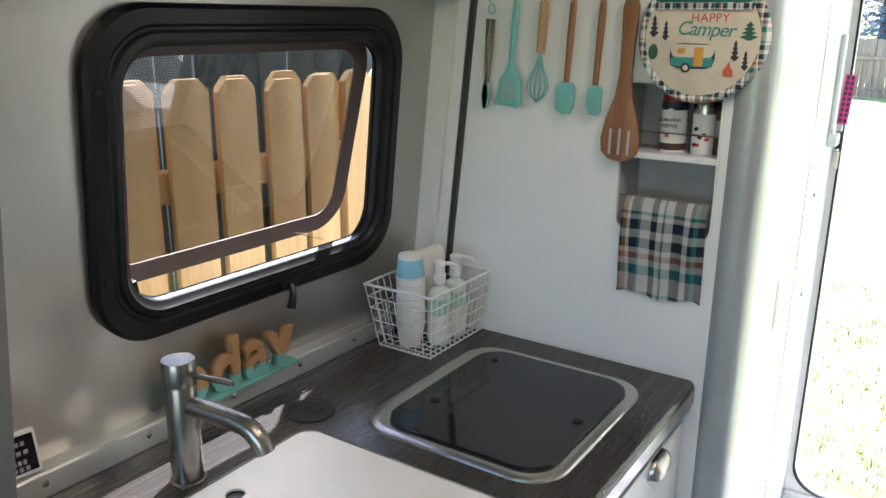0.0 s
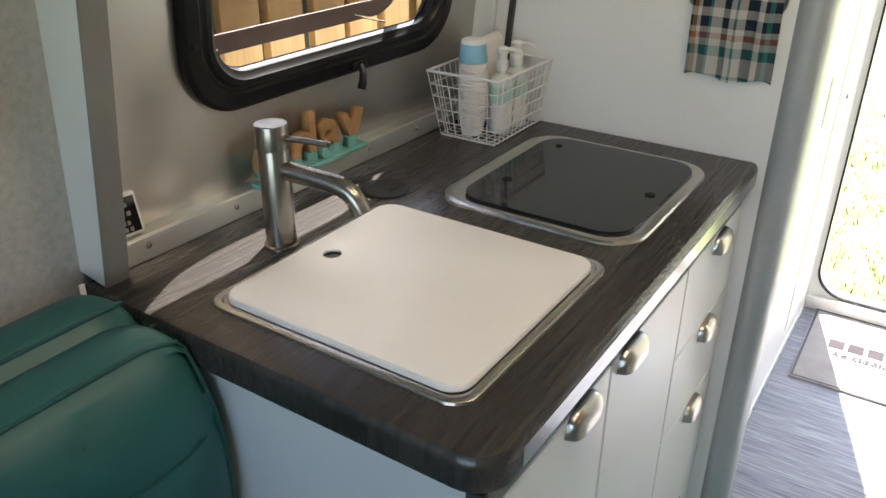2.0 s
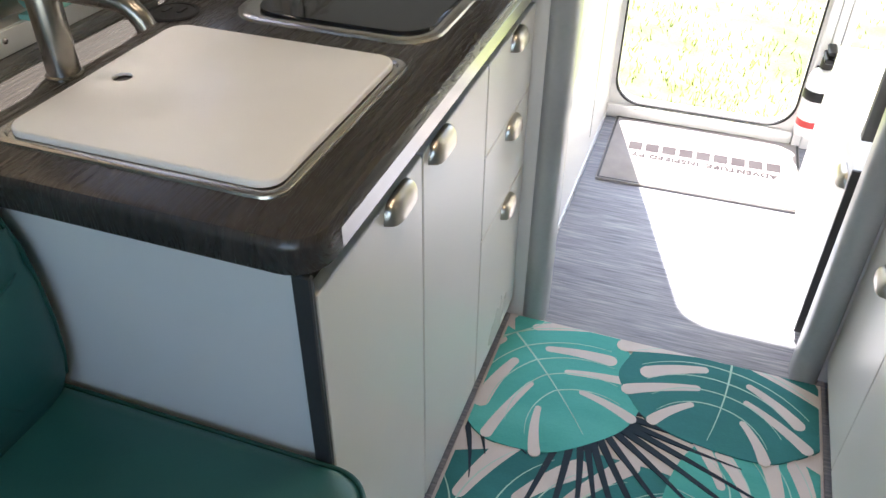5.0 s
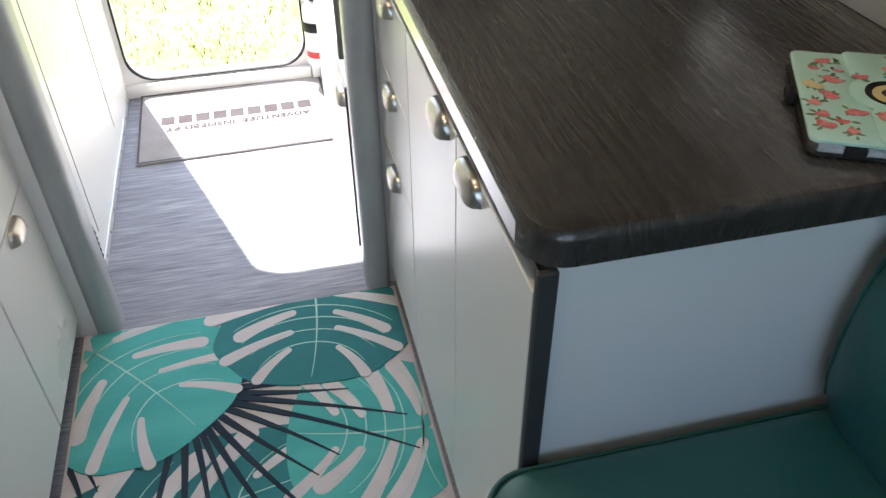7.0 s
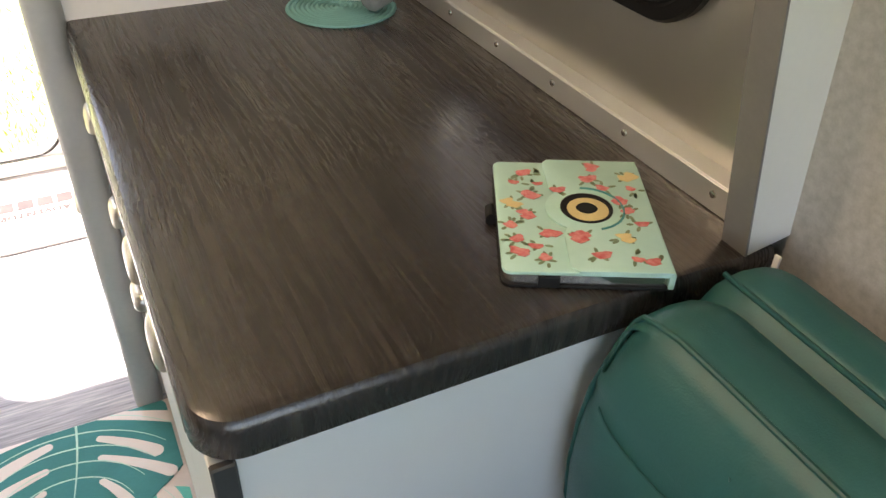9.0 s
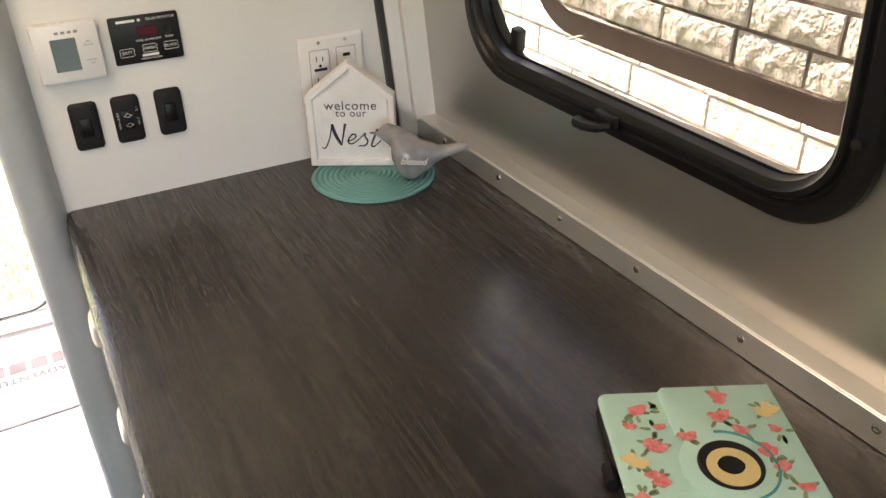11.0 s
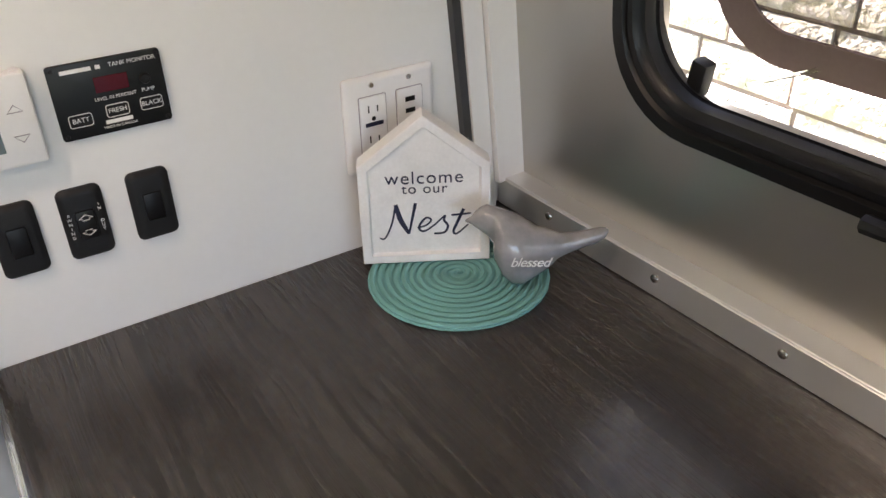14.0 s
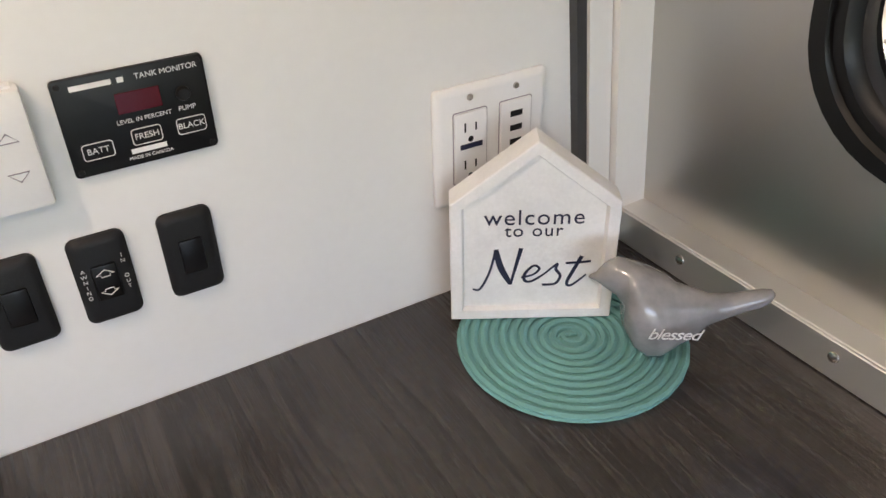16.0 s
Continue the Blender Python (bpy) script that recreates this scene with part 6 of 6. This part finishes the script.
for y in (0.018, -0.016):
    box(bm, -0.029, -0.0275, y - 0.003, y + 0.005, 0.0086, 0.0089)
    box(bm, -0.0185, -0.017, y - 0.003, y + 0.004, 0.0086, 0.0089)
    prism(bm, [(-0.0228 + 0.0026 * math.cos(k * 0.6), y - 0.010 + 0.0026 * math.sin(k * 0.6)) for k in range(10)], "z", 0.0085, 0.0089)
part("slots", bm, M["black"], sock, "dark socket slots")
bm = bmesh.new()
box(bm, -0.033, -0.012, 0.0, 0.0042, 0.0087, 0.0098)
part("test_button", bm, M["navy"], sock, "blue test button")
for y in (0.020, 0.007, -0.006, -0.019):
    bm = bmesh.new()
    box(bm, 0.0165, 0.0285, y - 0.0026, y + 0.0026, 0.0086, 0.0089)
    part("charging_port", bm, M["black"], sock, "dark charging port")

# ---- sign, bird, coaster ----
co = thing("coaster", "round sea-green coiled cord mat on the worktop", "mat")
bm = bmesh.new()
lathe(bm, [(0.096, 0.9004), (0.0975, 0.9018), (0.096, 0.9032), (0.0, 0.9034)], (0.931, 1.577, 0), 48)
bmesh.ops.remove_doubles(bm, verts=bm.verts, dist=1e-6)
part("base", bm, M["coaster"], co)
bm = bmesh.new()
pts = []
turns = 11
for k in range(turns * 28):
    a = 2 * math.pi * k / 28
    r = 0.003 + (0.0965 - 0.003) * k / (turns * 28)
    pts.append((0.931 + r * math.cos(a), 1.577 + r * math.sin(a), 0.9034))
tube(bm, pts, 0.0034, 6)
part("coil", bm, M["coaster"], co, "spiral of twisted cord")

sign = thing("house_sign", "white house-shaped welcome sign standing on the coaster", "sign", at=pose(0.9205, 1.624, 0.9072, 0, 0, -30))
SW, SH, SA = 0.138, 0.116, 0.171
def house(d):
    return [(-SW / 2 + d, d), (SW / 2 - d, d), (SW / 2 - d, SH - d * 0.45), (0, SA - d * 1.2), (-SW / 2 + d, SH - d * 0.45)]
bm = bmesh.new()
loops = [[Vector((x, y, z)) for x, z in house(d)] for d, y in ((0.001, 0.013), (0, 0.012), (0, -0.012), (0.001, -0.013), (0.0095, -0.013), (0.0115, -0.008))]
rows = ring(bm, loops)
cap(bm, rows[0]), cap(bm, rows[-1])
part("frame", bm, M["white_print"], sign, "white painted frame", smooth=0)
bm = bmesh.new()
for t, sz, z in (("welcome", 0.0205, 0.095), ("to our", 0.0165, 0.0825)):
    text_mesh(bm, t, sz, pose(0, -0.0083, z + 0.005, 90, 0, 0), 0.0002, spacing=1.12)
    part("lettering", bm, M["navy"], sign, "navy painted word", smooth=0)
    bm = bmesh.new()
bm.free()


def pen(bm, points, y=-0.0084):
    """A smooth brush stroke through (x, z, width) in millimetres on the sign's face."""
    fine = []
    n = len(points)
    for i in range(n - 1):
        p0, p1, p2, p3 = (Vector(points[min(max(j, 0), n - 1)]) for j in (i - 1, i, i + 1, i + 2))
        for k in range(7):
            t = k / 7
            fine.append(0.5 * (2 * p1 + (p2 - p0) * t + (2 * p0 - 5 * p1 + 4 * p2 - p3) * t * t + (3 * p1 - p0 - 3 * p2 + p3) * t ** 3))
    fine.append(Vector(points[-1]))
    rows = []
    for i, p in enumerate(fine):
        d = (fine[min(i + 1, len(fine) - 1)] - fine[max(i - 1, 0)])
        nx, nz = Vector((-d.y, d.x)).normalized() * p.z / 2
        rows.append([bm.verts.new(((p.x + e * nx) / 1000, y - 0.0002 * q, (p.y + e * nz) / 1000)) for e, q in ((1, 0), (1, 1), (-1, 1), (-1, 0))])
    for p, q in zip(rows, rows[1:]):
        for k in range(4):
            bm.faces.new((p[k], p[(k + 1) % 4], q[(k + 1) % 4], q[k]))
    bm.faces.new(rows[0]), bm.faces.new(rows[-1][::-1])


STROKES = {
    "letter_n": (((-50, 30, 1.6), (-45, 29, 2.0), (-40, 37, 2.0), (-35, 51, 2.0), (-31, 70, 2.4)), ((-31, 70, 4.2), (-27, 53, 5.6), (-21, 40, 4.6), (-18, 34, 2.6)), ((-18, 34, 2.0), (-15, 48, 2.6), (-10, 71, 3.6))),
    "letter_e": (((-9, 41, 2.0), (1, 44, 2.0), (6, 50, 2.2), (1, 53, 2.2), (-6, 45, 2.6), (-6, 38, 2.6), (0, 37, 2.2), (11, 45, 1.8)),),
    "letter_s": (((11, 45, 1.8), (19, 53, 2.0), (21, 54, 2.4), (20, 49, 2.6), (24, 42, 2.6), (20, 34, 2.4), (9, 33, 2.2)),),
    "letter_t": (((41, 62, 3.4), (35, 48, 3.2), (30, 35, 2.8), (34, 32, 2.2), (46, 43, 1.6)), ((28, 55, 2.2), (38, 55.5, 2.4), (49, 56.5, 2.0))),
}
for name, lines in STROKES.items():
    bm = bmesh.new()
    for line in lines:
        pen(bm, line)
    part(name, bm, M["navy"], sign, "navy brush-script letter", smooth=0)

bird = thing("ceramic_bird", "grey glazed ceramic bird with a long tail, on the coaster", "figurine", at=pose(0.979, 1.527, 0.9070, 0, 0, -34))
def bird_mesh():
    bm = bmesh.new()
    spine = [(-0.056, 0.0745, 0.0010), (-0.050, 0.0752, 0.0040), (-0.0455, 0.0765, 0.0085), (-0.041, 0.0768, 0.0125), (-0.034, 0.0755, 0.0165), (-0.026, 0.070, 0.0200), (-0.017, 0.0575, 0.0290), (-0.006, 0.0465, 0.0350), (0.006, 0.040, 0.0370), (0.019, 0.037, 0.0350), (0.032, 0.037, 0.0290), (0.043, 0.0415, 0.0210), (0.053, 0.0445, 0.0145), (0.066, 0.0485, 0.0110), (0.084, 0.0540, 0.0090), (0.100, 0.0590, 0.0080), (0.108, 0.0620, 0.0055), (0.1115, 0.0630, 0.0018)]
    loops = []
    for x, z, r in spine:
        tail = max(0.0, x + 0.034)
        x, z, r = x - 0.15 * tail - (0.011 if r > 0.025 else 0.004), z - 0.04 * tail - (0.003 if x < -0.02 else 0.0), r * (1.06 if r > 0.03 else 1.0)
        sq = 0.82 if r > 0.012 else 0.95
        loops.append([Vector((x, r * sq * math.cos(2 * math.pi * k / 20), max(0.0, z + r * math.sin(2 * math.pi * k / 20)))) for k in range(20)])
    rows = ring(bm, loops)
    cap(bm, rows[0][::-1]), cap(bm, rows[-1])
    return bm
bird_ob = part("figure", bird_mesh(), M["ceramic"], bird, smooth=80)
bm = bmesh.new()
text_mesh(bm, "blessed", 0.015, pose(0.004, -0.0332, 0.0415, 90, 0, 0), 0.0002, 0.35, 0.9)
part("lettering", bm, M["white_print"], bird, "white script word", smooth=0)

# ---- window latches and stays ----
for side, y in (("L", 1.262), ("R", 1.200)):
    s = BASE[side][1]
    la = thing("window_latch", "black window latch lever on the lower window frame", "latch", "window latches", at=wall_pose(side) @ pose(s * 0.022, y, 0.168 if side == "L" else 0.180))
    bm = bmesh.new()
    soft_box(bm, -0.005, 0.005, -0.020, 0.020, -0.008, 0.008, 0.003, 2)
    part("base", bm, M["black"], la)
    bm = bmesh.new()
    if side == "L":
        a = [(s * 0.004, 0, 0), (s * 0.014, -0.004, -0.010), (s * 0.018, -0.009, -0.024), (s * 0.018, -0.012, -0.036)]
    else:
        a = [(s * 0.004, -0.012, -0.004), (s * 0.014, 0.004, -0.008), (s * 0.017, 0.022, -0.010), (s * 0.014, 0.040, -0.012)]
    tube(bm, a, 0.0055, 8, r_end=0.008)
    part("lever", bm, M["black"], la)
    for k, yy in ((1, 1.40),):
        st = thing("window_stay", "slim silver stay holding the sash open", "stay", "window stays", at=wall_pose(side))
        bm = bmesh.new()
        tube(bm, [(-s * 0.03, yy, 0.207), (-s * 0.085, yy - 0.035, 0.214)], 0.0022, 8)
        part("rod", bm, M["clear_plastic"], st)
    for yy in (0.985,) if side == "L" else (1.445,):
        tb = thing("window_stop", "small black rubber stop on the window frame", "stop", "window stops", at=wall_pose(side) @ pose(-s * 0.02, yy, 0.2045 if side == "L" else 0.189, 0, 0, 0))
        bm = bmesh.new()
        soft_box(bm, -0.008, 0.008, -0.009, 0.009, 0, 0.034, 0.003, 2)
        part("block", bm, M["black_matt"], tb, m=pose(0, 0, 0, 12, 0, 0))

# ---- passage by the doorway ----
pc = thing("passage_cabinet", "white low cabinet with a charcoal edge beside the passage", "cabinet")
bm = bmesh.new()
box(bm, 0.462, 1.05, 1.855, 2.575, 0.02, 0.475)
part("body", bm, M["white_panel"], pc)
bm = bmesh.new()
soft_box(bm, 0.432, 0.460, 1.839, 2.555, 0.02, 0.482, 0.002, 1)
d = part("door", bm, M["white_panel"], pc)
bm = bmesh.new()
soft_box(bm, 0.430, 0.462, 1.831, 1.839, 0.018, 0.484, 0.001, 1)
part("edge_band", bm, M["dark_edge"], d, "charcoal edge band")
cup_pull(d, -1, 0.432, 1.9, 0.455, 0.085)
pu = thing("passage_locker", "grey-edged upper locker beside the passage", "cabinet")
bm = bmesh.new()
soft_box(bm, 0.424, 0.455, 1.831, 1.855, 0.555, 0.95, 0.004, 2)
part("edge_band", bm, M["trim_grey"], pu, "grey edge band")
bm = bmesh.new()
box(bm, 0.456, 0.50, 1.8, 1.853, 0.0, 0.95)
part("side_panel", bm, M["white_panel"], pu)
bx = thing("black_bracket", "black bracket on the passage side of the bulkhead", "bracket")
bm = bmesh.new()
soft_box(bm, 0.425, 0.47, 1.765, 1.80, 1.05, 1.45, 0.004, 2)
part("plate", bm, M["black_matt"], bx)
bm = bmesh.new()
soft_box(bm, 0.44, 0.475, 1.745, 1.766, 1.1, 1.4, 0.002, 1)
part("foot", bm, M["black_matt"], bx)

col = thing("door_jamb", "white ribbed upright beside the doorway", "jamb", kind="structure")
for k, x in enumerate((0.418, 0.447, 0.476)):
    bm = bmesh.new()
    soft_box(bm, x, x + 0.027, Y_END - 0.028, Y_END - 0.0005, 0.0, 1.98, 0.004, 2)
    part("rib", bm, M["white_wall"], col)
ex = thing("fire_extinguisher", "white and red fire extinguisher strapped to the door jamb", "extinguisher", at=pose(0.448, Y_END - 0.072, 0.085) @ Matrix.Diagonal((1.12, 1.12, 1.15, 1)))
bm = bmesh.new()
lathe(bm, [(0.034, 0), (0.038, 0.006), (0.038, 0.165), (0.034, 0.182), (0.022, 0.196), (0.014, 0.2)], seg=24)
part("cylinder", bm, M["white_print"], ex)
bm = bmesh.new()
lathe(bm, [(0.0384, 0.03), (0.0384, 0.05)], seg=24)
part("label_band", bm, M["red_paint"], ex, "red label band")
bm = bmesh.new()
lathe(bm, [(0.0405, 0.112), (0.041, 0.113), (0.041, 0.139), (0.0405, 0.14)], seg=24)
part("strap", bm, M["black"], ex, "black strap")
bm = bmesh.new()
box(bm, -0.02, 0.02, 0.036, 0.0395, 0.02, 0.19)
part("bracket", bm, M["black"], ex)
bm = bmesh.new()
lathe(bm, [(0.016, 0.2), (0.018, 0.205), (0.018, 0.228), (0.012, 0.232)], seg=16)
soft_box(bm, -0.016, 0.016, -0.055, 0.022, 0.230, 0.246, 0.004, 1)
soft_box(bm, -0.012, 0.012, -0.060, 0.018, 0.256, 0.266, 0.004, 1)
box(bm, -0.008, 0.008, -0.004, 0.01, 0.245, 0.258)
part("valve", bm, M["black"], ex, "black valve and levers")

# floor vent and screws along the passage wall
vent = thing("floor_vent", "small black louvred vent at the foot of the passage wall", "vent")
bm = bmesh.new()
soft_box(bm, -0.2248, -0.219, 1.815, 1.915, 0.045, 0.15, 0.002, 1)
part("plate", bm, M["black"], vent)
for k in range(5):
    bm = bmesh.new()
    soft_box(bm, -0.219, -0.215, 1.823, 1.907, 0.055 + k * 0.018, 0.064 + k * 0.018, 0.001, 1)
    part("slat", bm, M["black_matt"], vent)
tr = thing("baseboard", "narrow aluminium strip with screws at the foot of the passage wall", "trim", kind="structure")
bm = bmesh.new()
soft_box(bm, -0.2248, -0.2205, 1.925, Y_END - 0.002, 0.002, 0.03, 0.001, 1)
part("strip", bm, M["trim_alu"], tr)
for k in range(9):
    bm = bmesh.new()
    lathe(bm, [(0.004, 0), (0.003, 0.002)], m=Matrix.Translation((-0.2205, 1.955 + k * 0.105, 0.016)) @ pose(0, 0, 0, 0, 90, 0), seg=8)
    part("screw", bm, M["steel_flat"], tr)
seam = thing("trim_seam", "dark joint in the passage wall panel", "trim", kind="structure")
bm = bmesh.new()
box(bm, -0.2255, -0.2243, 1.967, 1.971, 0.09, 1.98)
part("joint", bm, M["dark_edge"], seam)
bm = bmesh.new()
box(bm, -0.2255, -0.2243, 2.503, 2.509, 0.09, 1.98)
part("joint", bm, M["dark_edge"], seam)
pull = thing("recessed_pull", "slim recessed pull in the white passage door panel", "handle")
bm = bmesh.new()
prism(bm, [(2.291 + a, 0.864 + b) for a, b in rounded(0.026, 0.135, 0.012, 5)], "x", -0.2249, -0.2225, 0.0006)
part("plate", bm, M["trim_alu"], pull)
bm = bmesh.new()
prism(bm, [(2.291 + a, 0.864 + b) for a, b in rounded(0.012, 0.112, 0.0055, 5)], "x", -0.2226, -0.2219)
part("recess", bm, M["niche_grey"], pull, "grey recess")
catch = thing("door_catch", "pale translucent plastic door catch on the passage wall", "catch")
bm = bmesh.new()
soft_box(bm, -0.2249, -0.212, 2.735, 2.775, 1.22, 1.5, 0.004, 2)
part("strip", bm, M["milky"], catch)
bm = bmesh.new()
soft_box(bm, -0.2249, -0.200, 2.73, 2.79, 1.20, 1.235, 0.004, 2)
part("foot", bm, M["milky"], catch)
for y, z in ((2.638, 1.079), (2.655, 0.79)):
    sc = thing("screw_cover", "small dark screw on the white passage wall", "screw", "wall screws")
    bm = bmesh.new()
    lathe(bm, [(0.007, 0), (0.006, 0.003), (0.003, 0.004)], m=Matrix.Translation((-0.2249, y, z)) @ pose(0, 0, 0, 0, 90, 0), seg=12)
    part("head", bm, M["grey_print"], sc)
ts = thing("trim_sill", "white threshold strip below the doorway", "trim", kind="structure")
bm = bmesh.new()
soft_box(bm, -0.224, 0.415, Y_END - 0.02, Y_END - 0.0005, 0.0005, 0.05, 0.004, 2)
part("strip", bm, M["white_wall"], ts)

# ---- blue spruce and lawn clumps ----
def spruce(x, y, h, seed):
    rnd = random.Random(seed)
    t = thing("spruce", "tall blue-grey spruce beyond the garden fence", "tree", "spruces", at=pose(x, y, -0.45))
    bm = bmesh.new()
    tube(bm, [(0, 0, 0), (0.02, 0.01, h * 0.5), (0, 0, h * 0.97)], 0.17, 8, r_end=0.02)
    part("trunk", bm, M["block_side"], t, "brown trunk")
    bm = bmesh.new()
    z = 0.5
    while z < h:
        reach = 0.30 * (h - z) + 0.15
        for k in range(9):
            a = rnd.uniform(0, 6.28)
            L = reach * rnd.uniform(0.7, 1.1)
            for j in range(14):
                f = (j + 1) / 14
                c = Vector((math.cos(a) * L * f, math.sin(a) * L * f, z - 0.25 * L * f * f + rnd.uniform(-0.06, 0.06)))
                for q in range(4):
                    d = Vector((rnd.uniform(-1, 1), rnd.uniform(-1, 1), rnd.uniform(-0.5, 0.7))).normalized() * rnd.uniform(0.08, 0.17)
                    sd = d.orthogonal().normalized() * 0.028
                    v = [bm.verts.new(c + sd), bm.verts.new(c - sd), bm.verts.new(c + d)]
                    bm.faces.new(v)
        z += 0.19
    part("crown", bm, M["spruce"], t, "blue-grey needled crown", smooth=0)
M["spruce"] = surface("blue_needles", (0.06, 0.10, 0.12), (0.17, 0.24, 0.29), 5, (0.7, 0.9))
spruce(-2.6, 27.5, 8.0, 1)
spruce(-6.5, 29, 9.0, 2)
spruce(1.5, 30, 8.5, 3)
bm = bmesh.new()
rnd = random.Random(17)
for k in range(9000):
    x, y = rnd.uniform(-1.6, 2.4), 3.3 + 4.2 * rnd.random() ** 1.5
    if noise.noise(Vector((x * 1.7, y * 1.7, 3))) < -0.12 and rnd.random() < 0.85:
        continue
    a = rnd.uniform(0, 6.28)
    h, w = rnd.uniform(0.015, 0.05), 0.004
    d = Vector((math.cos(a), math.sin(a), 0))
    p = Vector((x, y, -0.45))
    bend = Vector((rnd.uniform(-1, 1), rnd.uniform(-1, 1), 0)) * 0.02
    bm.faces.new((bm.verts.new(p - d * w), bm.verts.new(p + d * w), bm.verts.new(p + bend + Vector((0, 0, h)))))
me_ob = thing("grass", "short sunlit grass blades before the doorway", "grass", kind="stuff", bm=bm, material=M["blade"] if "blade" in M else M["grass"])
